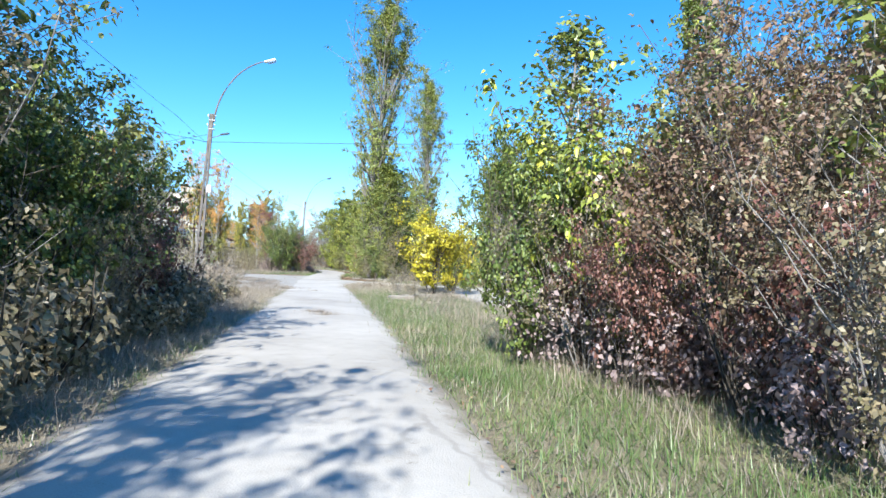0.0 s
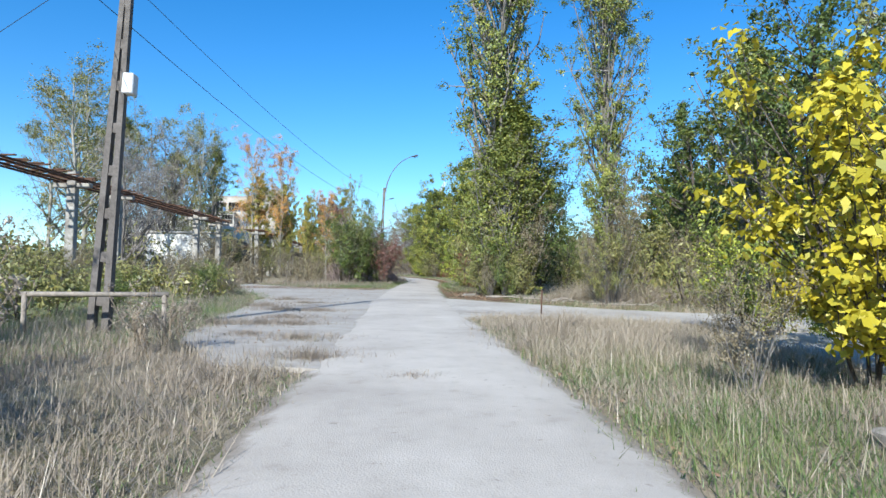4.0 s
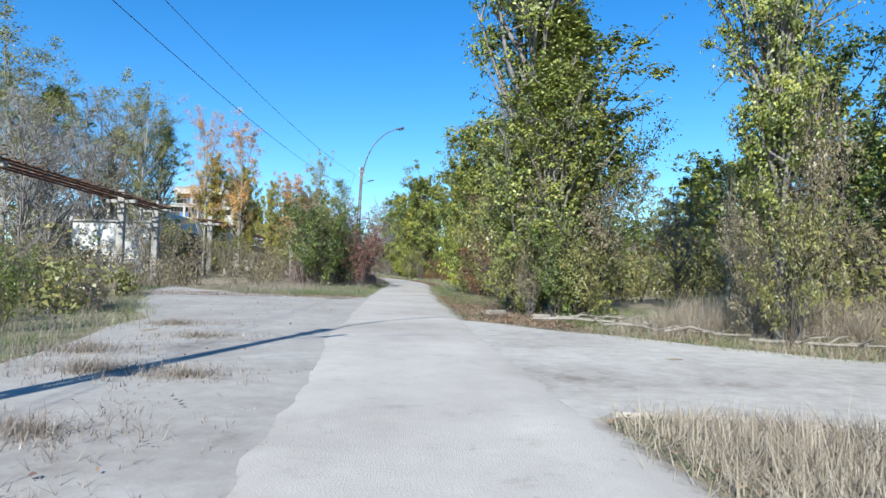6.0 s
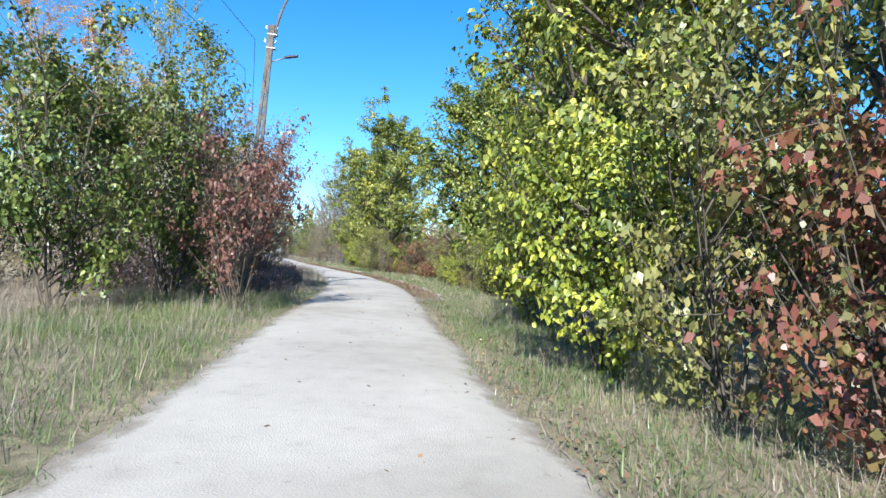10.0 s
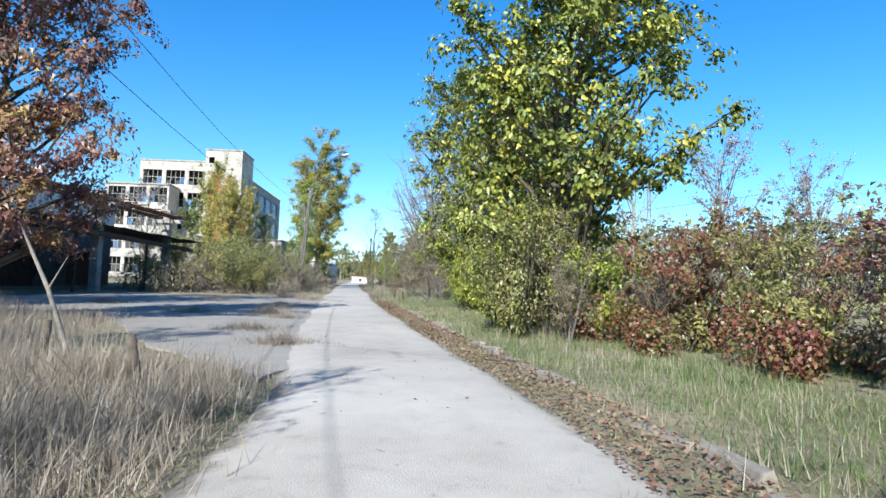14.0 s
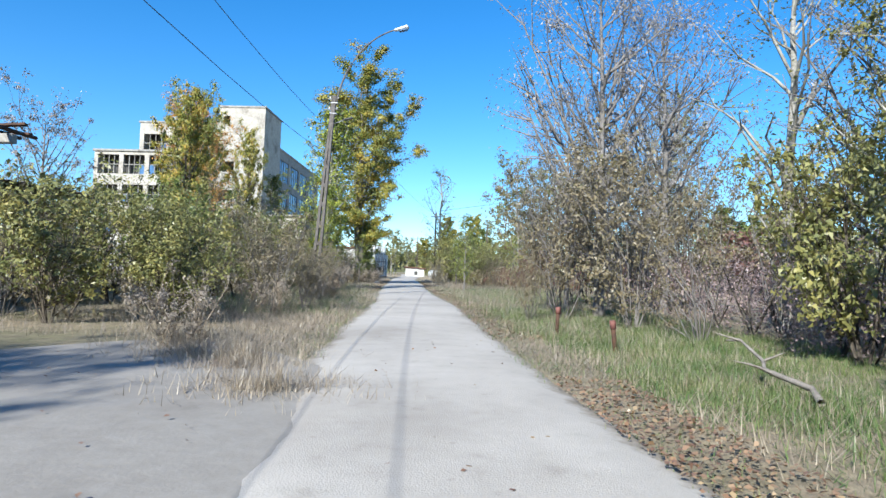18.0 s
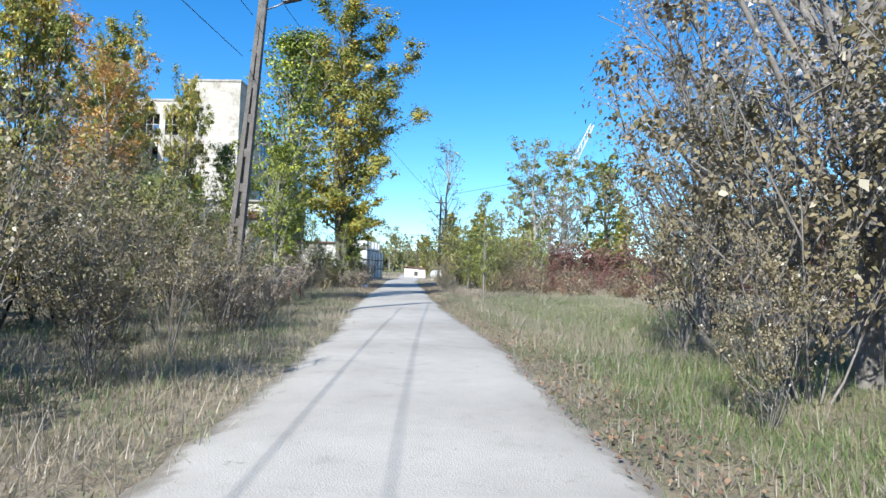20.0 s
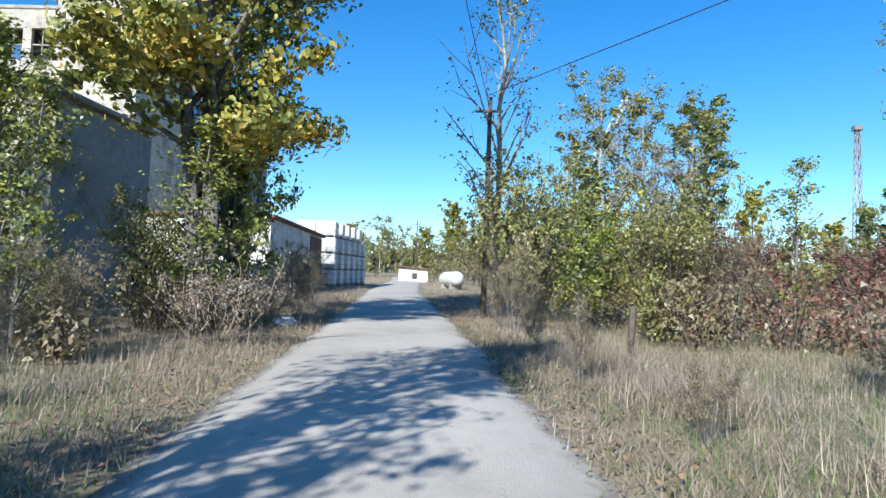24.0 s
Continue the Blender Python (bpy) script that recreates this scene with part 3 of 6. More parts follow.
def dome(rmax, low=0.5):
    return lambda f: rmax * max(0.18, math.sqrt(max(0.0, 1 - ((f - low) / (1.02 - low if f > low else low + 0.25)) ** 2)))


def bushy(rmax):
    return lambda f: rmax * (0.75 + 0.5 * math.sin(f * 3.0)) * (1.15 - 0.6 * f)


def spec(seed, H, radius, bark, leaf, n_limbs=26, lift=(30, 55), first=0.2, leaf_n=6000, leaf_s=0.14, clump=0.28, trunk_r=0.16, **more):
    return (seed, H, radius, bark, leaf, n_limbs, lift, first, leaf_n, leaf_s, clump, trunk_r), more


SPECS = {
    "tall_poplar": spec(11, 24.0, pillar(3.1), "bark_grey", "poplar", 100, (54, 76), 0.12, 52000, 0.145, 0.40, 0.30, twig=4, bare=0.25),
    "poplar": spec(12, 15.0, pillar(1.9), "bark_grey", "poplar", 60, (58, 76), 0.10, 13000, 0.185, 0.32, 0.22, twig=3),
    "golden_poplar": spec(13, 18.5, lambda f: 3.3 * (0.55 + 0.9 * f if f < 0.5 else 1.0 * (1.02 - f) ** 0.5 * 1.4), "bark", "gold", 84, (40, 70), 0.09, 34000, 0.24, 0.42, 0.3, twig=4, stems=2, spread=1.0),
    "birch": spec(14, 12.0, dome(2.2, 0.55), "bark_pale", "olive", 40, (38, 65), 0.16, 8000, 0.15, 0.34, 0.14, twig=4, core=0.08),
    "amber_birch": spec(15, 12.0, dome(1.9, 0.6), "bark_pale", "amber", 44, (45, 68), 0.22, 9000, 0.15, 0.36, 0.13, twig=4, core=0.05),
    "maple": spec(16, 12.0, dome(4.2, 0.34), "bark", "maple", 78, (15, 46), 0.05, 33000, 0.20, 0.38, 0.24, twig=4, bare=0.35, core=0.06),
    "near_maple": spec(17, 10.0, dome(4.3, 0.40), "bark", "broad", 84, (2, 45), 0.06, 36000, 0.20, 0.36, 0.26, twig=5, bare=0.3, core=0.06),
    "green_tree": spec(18, 9.5, dome(3.0, 0.42), "bark", "green", 50, (20, 55), 0.08, 11000, 0.17, 0.36, 0.18, twig=4),
    "red_maple": spec(19, 9.0, dome(3.1, 0.5), "bark", "rustgold", 74, (15, 55), 0.10, 38000, 0.145, 0.36, 0.16, twig=4, core=0.14),
    "grey_willow": spec(20, 11.0, dome(3.2, 0.6), "bark_grey", "grey", 60, (24, 62), 0.12, 16000, 0.10, 0.34, 0.2, twig=7, bare=0.35, core=0.05),
    "bare_tree": spec(21, 10.0, pillar(1.4), "bark_pale", "olive", 40, (50, 72), 0.10, 1400, 0.12, 0.22, 0.10, twig=5, core=0),
    "green_shrub": spec(22, 4.0, bushy(1.7), "bark", "green", 60, (15, 60), 0.05, 9000, 0.11, 0.26, 0.07, stems=6, spread=1.0, twig=3),
    "lime_shrub": spec(23, 3.2, bushy(1.6), "bark", "lime", 56, (5, 55), 0.05, 7500, 0.12, 0.24, 0.06, stems=6, spread=1.0, twig=3),
    "russet_shrub": spec(24, 4.6, bushy(1.7), "bark", "russet", 72, (25, 65), 0.08, 13000, 0.085, 0.26, 0.06, stems=9, spread=1.3, twig=4),
    "crimson_shrub": spec(25, 2.6, bushy(1.6), "bark", "crimson", 56, (5, 50), 0.05, 7000, 0.11, 0.22, 0.05, stems=7, spread=1.1, twig=3),
    "drab_shrub": spec(26, 3.6, bushy(1.6), "bark_grey", "drab", 48, (25, 65), 0.06, 8500, 0.08, 0.24, 0.05, stems=10, spread=1.2, twig=5, core=0.07),
    "olive_shrub": spec(27, 3.4, bushy(1.6), "bark", "olive", 60, (15, 60), 0.05, 7500, 0.11, 0.25, 0.06, stems=7, spread=1.1, twig=4),
    "yellow_shrub": spec(28, 3.7, bushy(1.5), "bark", "yellow", 60, (15, 62), 0.06, 5200, 0.15, 0.22, 0.06, stems=6, spread=1.0, twig=4),
    "maroon_shrub": spec(29, 3.0, bushy(1.9), "bark", "maroon", 54, (20, 60), 0.05, 6000, 0.12, 0.25, 0.05, stems=8, spread=1.3, twig=4),
    "mauve_shrub": spec(33, 5.0, bushy(2.1), "bark_grey", "mauve", 80, (20, 70), 0.04, 15000, 0.10, 0.28, 0.06, stems=10, spread=1.6, twig=4),
    "dry_weeds": spec(30, 1.3, bushy(0.45), "stalk", "weed", 44, (30, 75), 0.12, 4000, 0.07, 0.13, 0.012, stems=16, spread=1.2, twig=1, bare=0.1, lean=0.16, core=0),
    "sapling": spec(31, 6.0, pillar(0.9), "bark_grey", "poplar", 30, (35, 60), 0.12, 2600, 0.12, 0.22, 0.05, twig=4, core=0.04),
    "overhanging_tree": spec(34, 7.6, dome(3.0, 0.72), "bark", "green", 44, (-12, 35), 0.52, 9000, 0.14, 0.30, 0.16, twig=5, bare=0.4),
    "locust_sapling": spec(35, 4.7, lambda f: 0.75 * (1.1 - f), "bark", "green", 40, (10, 40), 0.15, 4200, 0.085, 0.09, 0.04, twig=1, bare=0.1, core=0.0),
    "vine_skirt": spec(36, 6.5, lambda f: 1.2 * (1.15 - 0.65 * f), "bark_grey", "poplar", 80, (-25, 50), 0.02, 9000, 0.115, 0.2, 0.06, stems=7, spread=0.8, twig=4, bare=0.1, core=0.04),
    "roadside_poplar": spec(37, 18.5, lambda f: 3.6 * (0.55 + 0.9 * f if f < 0.5 else 1.0 * (1.02 - f) ** 0.5 * 1.4), "bark_grey", "gold", 90, (14, 62), 0.18, 62000, 0.155, 0.42, 0.34, twig=4, stems=4, spread=1.7, bare=0.4),
    "young_poplar": spec(38, 10.0, pillar(1.7), "bark_pale", "lime", 54, (46, 70), 0.10, 7500, 0.15, 0.30, 0.13, twig=4, bare=0.3, core=0.02),
    "conifer": spec(32, 11.0, lambda f: 2.2 * (1.02 - f), "bark", "green", 90, (-5, 25), 0.08, 12000, 0.15, 0.24, 0.15, twig=3, up=0.2),
}


@functools.cache
def kind_of(kind, level, big):
    """The tree's meshes: fine small leaves where the road passes it (0), fewer and larger ones further off (1, 2);
    big: by how much the plant is enlarged, so that its leaves keep their size."""
    a, more = SPECS[kind]
    a = list(a)
    small = a[9] <= 0.13
    a[5] = int(a[5] * (1.0, 0.8, 0.6, 0.45)[level])
    a[8] = int(a[8] * (0.86 if small else 1.0, 0.8, 0.3, 0.12)[level] * big ** 1.3)
    a[9] = a[9] * (0.68 if small else 0.66, 0.76, 1.4, 2.3)[level] / big
    more = dict(more, oval=level == 0 and kind in ("near_maple", "maple", "poplar", "golden_poplar", "roadside_poplar", "young_poplar", "tall_poplar", "green_shrub", "lime_shrub"), twig=min(more.get("twig", 3), (2 if more.get("stems", 1) > 2 else 6, 5 if kind == "grey_willow" else 2, 2, 1)[level]), sides=3 if more.get("stems", 1) > 2 else 6, simple=level > 0 or a[4] in ("weed", "grey"))
    return grow(kind, *a, **more)


LABELS = {
    "tall_poplar": ("towering old poplar with yellowing leaves and pale trunk", "tree"), "poplar": ("slim upright poplar with thinning yellow-green leaves", "tree"),
    "golden_poplar": ("broad poplar turning gold and orange beside the road", "tree"), "birch": ("thin birch with pale trunk and sparse olive leaves", "tree"),
    "amber_birch": ("slender birch with orange autumn leaves", "tree"), "maple": ("full maple with bright yellow-green leaves", "tree"),
    "near_maple": ("spreading maple with shade-darkened lime leaves over the verge", "tree"), "green_tree": ("dense dark green broadleaf tree", "tree"),
    "red_maple": ("maple with dull purple-red autumn leaves", "tree"), "grey_willow": ("grey half-bare willow with fine twigs", "tree"),
    "bare_tree": ("tall nearly bare tree with pale thin branches", "tree"), "green_shrub": ("leafy green shrub on the verge", "shrub"),
    "lime_shrub": ("low shrub with yellow-green leaves", "shrub"), "russet_shrub": ("tangled shrub with withered red-brown leaves", "shrub"),
    "crimson_shrub": ("low shrub with red and green autumn leaves", "shrub"), "drab_shrub": ("dry grey-brown shrub with many bare stems", "shrub"),
    "olive_shrub": ("dense olive-green roadside shrub", "shrub"), "yellow_shrub": ("bright yellow autumn shrub", "shrub"),
    "maroon_shrub": ("dark red-brown bramble thicket", "shrub"), "dry_weeds": ("clump of dry brown weed stalks", "weeds"),
    "young_poplar": ("airy young poplar with pale stems and yellow-green leaves", "tree"),
    "mauve_shrub": ("tall withered grey-purple shrub beside the road", "shrub"),
    "overhanging_tree": ("dark leafy tree with boughs over the road edge", "tree"), "locust_sapling": ("slim young locust with feathery dark green fronds", "tree"), "roadside_poplar": ("tall many-stemmed poplar with yellow-green leaves beside the annex", "tree"), "vine_skirt": ("tangled green vines climbing the poplar trunk", "vine"),
    "sapling": ("young slim poplar with few leaves", "tree"), "conifer": ("dark green conifer with layered boughs", "tree"),
}
_prng = random.Random(5)


def plant(kind, x, y, h=None, wide=1.0, rot=None, label="", level=None):
    off = abs(x - float(road_x(y)))
    if level is None:
        broad = kind in ("near_maple", "maple", "tall_poplar", "golden_poplar", "roadside_poplar")
        level = 0 if off < (8.6 if broad else 5.6) and 0 < y < 172 else 1 if off < 16 and y < 180 else 3 if y > 205 or off > 34 else 2
    s = (h or SPECS[kind][0][1]) / SPECS[kind][0][1]
    trunk, crown, H = kind_of(kind, level, 1.5 if s * (0.5 + 0.5 * wide) > 1.25 and level < 3 else 1.0)
    name = "dry_weeds" if kind == "dry_weeds" else kind
    e = thing(name, x, y, gz(x, y) - 0.03, _prng.uniform(0, 360) if rot is None else rot, label or LABELS[kind][0], LABELS[kind][1], kind.replace("_", " ") + " group")
    e.scale = (s * wide, s * wide, s)
    sub("trunk", trunk, e)
    if crown:
        sub("crown", crown, e)
    return e


# first stretch: hedge banks on both sides
for k, x, y, h, w in [
    ("overhanging_tree", -20.3, 7.6, 7.0, 1.0), ("green_shrub", -20.6, 10.6, 4.2, 1.0), ("green_tree", -21.0, 3.0, 7.0, 1.0), ("green_tree", -19.6, -3.0, 8.0, 1.0),
    ("drab_shrub", -18.9, 8.5, 3.2, 1.0), ("olive_shrub", -19.2, 11.6, 3.5, 1.0), ("green_shrub", -19.6, 13.0, 3.7, 1.0), ("drab_shrub", -19.3, 14.4, 2.5, 0.9), ("green_shrub", -18.6, 10.2, 3.0, 0.9), ("green_shrub", -18.5, 12.6, 2.7, 0.9), ("maroon_shrub", -18.2, 14.4, 2.0, 0.7), ("drab_shrub", -18.6, 16.3, 1.1, 0.8), ("maroon_shrub", -17.9, 12.8, 1.5, 0.6), ("drab_shrub", -17.8, 11.2, 1.6, 0.7), ("locust_sapling", -19.0, 15.4, 4.7, 1.0),
    ("russet_shrub", -20.4, 17.3, 1.7, 0.9), ("olive_shrub", -21.8, 16.2, 3.6, 1.0), ("drab_shrub", -20.4, 20.3, 1.2, 1.0), ("russet_shrub", -22.6, 21.5, 2.4, 1.0),
    ("russet_shrub", -22.4, 17.6, 3.4, 1.0), ("russet_shrub", -22.0, 19.8, 3.0, 1.0), ("amber_birch", -21.6, 22.4, 4.6, 1.2), ("amber_birch", -24.4, 30.0, 4.2, 1.6), ("drab_shrub", -21.0, 22.6, 1.8, 1.1), ("drab_shrub", -23.6, 25.5, 1.3, 1.1), ("amber_birch", -26.8, 26.0, 4.4, 1.0), ("drab_shrub", -21.4, 24.2, 0.9, 1.1),
    ("olive_shrub", -26.0, 31.5, 1.3, 1.2), ("green_shrub", -24.4, 35.5, 1.0, 1.2), ("olive_shrub", -27.5, 38.0, 1.2, 1.0),
    ("maroon_shrub", -11.6, 8.4, 1.5, 0.6), ("maroon_shrub", -11.4, 10.2, 1.4, 0.6), ("maroon_shrub", -11.0, 6.4, 1.7, 0.7), ("russet_shrub", -11.0, 7.2, 3.0, 1.0), ("olive_shrub", -10.2, 9.4, 3.3, 1.0), ("russet_shrub", -9.2, 8.2, 4.4, 0.8), ("sapling", -9.4, 6.8, 5.2, 1.5), ("drab_shrub", -8.6, 10.4, 4.0, 1.1),
    ("green_shrub", -12.1, 10.5, 2.9, 0.7), ("sapling", -11.3, 11.5, 5.4, 1.4), ("lime_shrub", -10.9, 10.7, 3.3, 0.8), ("poplar", -8.9, 11.4, 6.0, 1.1),
    ("russet_shrub", -7.0, 12.8, 4.8, 0.9), ("drab_shrub", -11.6, 9.6, 1.9, 1.0), ("drab_shrub", -11.6, 11.4, 1.2, 0.9), ("olive_shrub", -5.6, 8.4, 5.0, 1.2),
    ("poplar", -4.6, 9.2, 9.5, 1.6), ("drab_shrub", -11.4, 5.2, 2.0, 1.0), ("green_tree", -2.5, 14.0, 7.0, 1.0),
    ("yellow_shrub", -10.6, 29.6, 3.5, 1.0), ("yellow_shrub", -9.6, 30.4, 2.6, 1.0), ("drab_shrub", -12.2, 29.2, 1.2, 0.9), ("drab_shrub", -11.9, 26.6, 0.6, 1.0),
    # beyond the yellow shrub
    ("green_tree", -3.6, 41.0, 9.4, 0.9), ("green_tree", -0.4, 37.4, 7.2, 1.0), ("birch", 0.8, 41.0, 15.5, 1.0), ("green_tree", 6.5, 41.0, 10.5, 1.0), ("drab_shrub", -6.0, 35.8, 3.4, 0.8),
    ("green_tree", 3.6, 39.0, 8.0, 1.0), ("green_tree", 1.5, 31.0, 6.5, 1.0), ("olive_shrub", -4.4, 30.5, 1.2, 1.0), ("poplar", -4.6, 42.5, 8.5, 1.3),
    ("tall_poplar", -12.0, 53.2, 23.5, 1.0), ("tall_poplar", -8.9, 45.3, 14.5, 0.85), ("drab_shrub", -8.8, 45.0, 3.2, 0.6), ("drab_shrub", -9.2, 45.6, 2.4, 0.6), ("drab_shrub", -8.5, 45.5, 4.2, 0.55),
    ("poplar", -11.8, 51.4, 7.5, 1.2), ("vine_skirt", -12.3, 52.5, 7.2, 1.0), ("vine_skirt", -11.2, 52.0, 6.4, 1.0), ("vine_skirt", -12.6, 53.9, 5.6, 0.9), ("olive_shrub", -12.7, 51.9, 2.2, 0.7), ("green_shrub", -11.9, 50.7, 2.4, 0.7), ("olive_shrub", -11.2, 50.6, 2.0, 0.8), ("drab_shrub", -12.5, 51.2, 1.7, 0.7), ("olive_shrub", -9.2, 44.6, 2.4, 0.6), ("bare_tree", -11.6, 51.9, 8.2, 1.3), ("drab_shrub", -11.0, 51.4, 3.6, 0.9), ("poplar", -11.0, 52.4, 9.5, 1.6), ("green_shrub", -10.6, 52.8, 5.6, 0.9), ("olive_shrub", -12.0, 54.6, 4.2, 0.7), ("olive_shrub", -12.3, 52.4, 2.4, 0.7), ("green_shrub", -12.0, 55.6, 3.2, 0.7),
    ("conifer", -0.8, 57.5, 11.5, 1.0), ("conifer", 2.8, 55.0, 9.5, 1.0), ("green_tree", -2.6, 51.8, 8.5, 1.0), ("poplar", -3.2, 46.4, 10.5, 1.4),
    ("green_tree", -1.2, 45.0, 8.5, 0.9), ("green_tree", 3.2, 49.0, 10.5, 1.0), ("lime_shrub", -9.0, 35.3, 2.0, 1.0), ("lime_shrub", -8.0, 33.9, 1.4, 0.9), ("olive_shrub", -5.4, 52.0, 3.2, 1.0),
    ("bare_tree", -6.2, 52.2, 5.0, 1.2), ("grey_willow", -5.2, 58.0, 4.2, 0.9), ("green_tree", -6.4, 62.0, 4.0, 1.0), ("green_tree", 4.0, 62.0, 11.0, 1.0), ("drab_shrub", -4.2, 48.8, 2.6, 0.9),
    # left of the first yard
    ("green_shrub", -21.2, 71.0, 4.7, 0.85), ("olive_shrub", -22.2, 74.5, 4.6, 0.9), ("green_shrub", -20.2, 74.6, 4.6, 0.8), ("sapling", -20.4, 76.4, 7.4, 1.2),
    ("birch", -21.8, 79.0, 8.6, 0.6), ("maroon_shrub", -18.3, 72.3, 2.9, 0.7), ("drab_shrub", -19.0, 75.8, 3.0, 0.8), ("drab_shrub", -26.2, 72.8, 2.4, 1.0),
    ("drab_shrub", -38.4, 91.0, 4.6, 1.0), ("drab_shrub", -36.4, 90.4, 4.0, 1.0), ("olive_shrub", -37.4, 93.6, 4.4, 1.0), ("drab_shrub", -34.4, 92.0, 3.4, 1.0), ("drab_shrub", -30.6, 73.6, 1.2, 1.2), ("drab_shrub", -33.0, 73.0, 1.2, 1.2),
    ("green_shrub", -23.2, 45.4, 1.3, 0.9), ("olive_shrub", -24.6, 38.5, 1.5, 1.3), ("drab_shrub", -25.4, 48.6, 1.6, 1.2), ("green_shrub", -22.6, 37.0, 1.0, 1.4), ("drab_shrub", -27.8, 55.0, 1.7, 1.2), ("drab_shrub", -24.4, 51.5, 1.0, 1.1), ("drab_shrub", -30.5, 62.0, 1.4, 1.4), ("drab_shrub", -30.0, 49.5, 1.8, 1.1), ("drab_shrub", -34.0, 58.0, 1.5, 1.2), ("drab_shrub", -27.4, 43.2, 1.3, 1.0), ("drab_shrub", -31.0, 45.0, 1.6, 1.0),
    # right-hand thicket after the big poplar
    ("green_tree", -10.2, 58.2, 9.5, 0.9), ("russet_shrub", -11.9, 60.2, 3.9, 0.8), ("olive_shrub", -11.2, 57.8, 4.0, 0.8), ("grey_willow", -10.8, 61.6, 8.6, 0.7),
    ("green_tree", -9.6, 65.5, 9.6, 0.9), ("maple", -11.2, 69.0, 9.2, 0.85), ("crimson_shrub", -12.0, 62.8, 2.6, 0.8), ("lime_shrub", -12.7, 66.4, 3.2, 0.8),
    ("maple", -9.8, 75.4, 8.6, 0.85), ("lime_shrub", -12.0, 72.0, 3.0, 0.8), ("olive_shrub", -12.4, 64.2, 3.4, 0.8), ("green_tree", -6.5, 71.0, 10.0, 1.0), ("green_tree", -5.0, 79.0, 9.0, 1.0),
    # bend
    ("near_maple", -8.6, 90.5, 10.0, 1.0), ("maple", -7.6, 83.0, 9.5, 0.9), ("green_shrub", -9.8, 88.6, 3.0, 0.9), ("olive_shrub", -10.7, 82.2, 1.9, 1.0), ("olive_shrub", -10.9, 85.4, 1.8, 0.9), ("russet_shrub", -9.6, 86.2, 2.4, 0.9), ("lime_shrub", -10.6, 80.5, 2.6, 1.0), ("lime_shrub", -9.6, 83.2, 2.4, 1.0), ("lime_shrub", -11.3, 88.8, 1.5, 0.8), ("olive_shrub", -10.2, 91.2, 2.2, 0.9), ("olive_shrub", -11.0, 93.0, 1.2, 0.8),
    ("green_tree", -0.5, 90.0, 7.0, 1.0), ("olive_shrub", -8.8, 87.8, 2.6, 1.0),
    ("drab_shrub", -19.2, 78.6, 4.2, 0.8), ("mauve_shrub", -20.3, 83.4, 4.9, 0.8), ("mauve_shrub", -20.8, 86.4, 3.2, 0.8), ("mauve_shrub", -21.6, 81.6, 5.6, 0.8), ("mauve_shrub", -19.0, 81.2, 3.0, 0.7), ("drab_shrub", -21.2, 86.0, 3.4, 0.8),
    ("bare_tree", -20.8, 88.5, 7.4, 1.2), ("olive_shrub", -21.4, 82.4, 4.4, 1.0), ("drab_shrub", -21.6, 91.5, 2.6, 1.0), ("amber_birch", -25.8, 90.5, 8.8, 1.0), ("drab_shrub", -18.9, 79.8, 2.2, 0.8),
    ("red_maple", -26.8, 104.0, 8.6, 0.95), ("golden_poplar", -28.6, 103.2, 9.6, 0.7), ("drab_shrub", -24.6, 99.0, 2.0, 0.9),
    ("maple", -13.4, 107.2, 11.4, 0.92), ("olive_shrub", -14.8, 105.4, 3.0, 0.8), ("olive_shrub", -14.0, 106.2, 2.4, 0.8), ("lime_shrub", -13.0, 105.6, 2.3, 0.9), ("drab_shrub", -13.8, 104.5, 1.9, 0.8), ("lime_shrub", -15.2, 107.6, 2.4, 0.8), ("crimson_shrub", -11.6, 103.6, 2.5, 0.9), ("olive_shrub", -10.2, 101.6, 2.4, 1.0), ("maroon_shrub", -8.6, 104.5, 2.6, 1.0), ("crimson_shrub", -9.0, 98.6, 2.3, 1.0),
    ("olive_shrub", -6.0, 101.0, 3.0, 1.0), ("grey_willow", -5.0, 118.0, 7.5, 0.9), ("bare_tree", -8.0, 121.0, 8.5, 1.4), ("grey_willow", 0.5, 121.0, 7.0, 1.0), ("olive_shrub", -1.0, 108.0, 4.0, 1.2), ("green_tree", 3.0, 112.0, 6.0, 1.0),
    ("maple", -14.9, 118.6, 10.6, 0.95), ("near_maple", -12.6, 121.6, 9.5, 0.8), ("lime_shrub", -16.2, 117.0, 2.2, 0.9), ("yellow_shrub", -16.0, 118.8, 2.3, 1.0), ("lime_shrub", -14.4, 115.4, 2.6, 1.0), ("olive_shrub", -13.2, 113.4, 3.0, 1.0), ("lime_shrub", -15.6, 121.0, 3.0, 0.9),
    # grey willows and thicket on the straight
    ("grey_willow", -18.8, 136.2, 11.4, 0.8), ("grey_willow", -16.2, 139.0, 10.5, 0.9), ("grey_willow", -19.4, 141.0, 8.0, 0.8), ("drab_shrub", -20.0, 135.0, 4.0, 1.0), ("drab_shrub", -20.2, 139.6, 3.4, 0.9), ("drab_shrub", -18.4, 132.6, 4.4, 1.0),
    ("drab_shrub", -17.6, 129.6, 3.2, 0.9), ("olive_shrub", -15.8, 127.0, 3.6, 0.9), ("birch", -13.8, 129.0, 9.0, 1.0), ("bare_tree", -14.6, 133.0, 11.0, 1.6), ("grey_willow", -12.0, 132.0, 9.0, 1.0), ("drab_shrub", -15.2, 131.6, 3.6, 1.0), ("maroon_shrub", -12.6, 126.4, 3.0, 1.0),
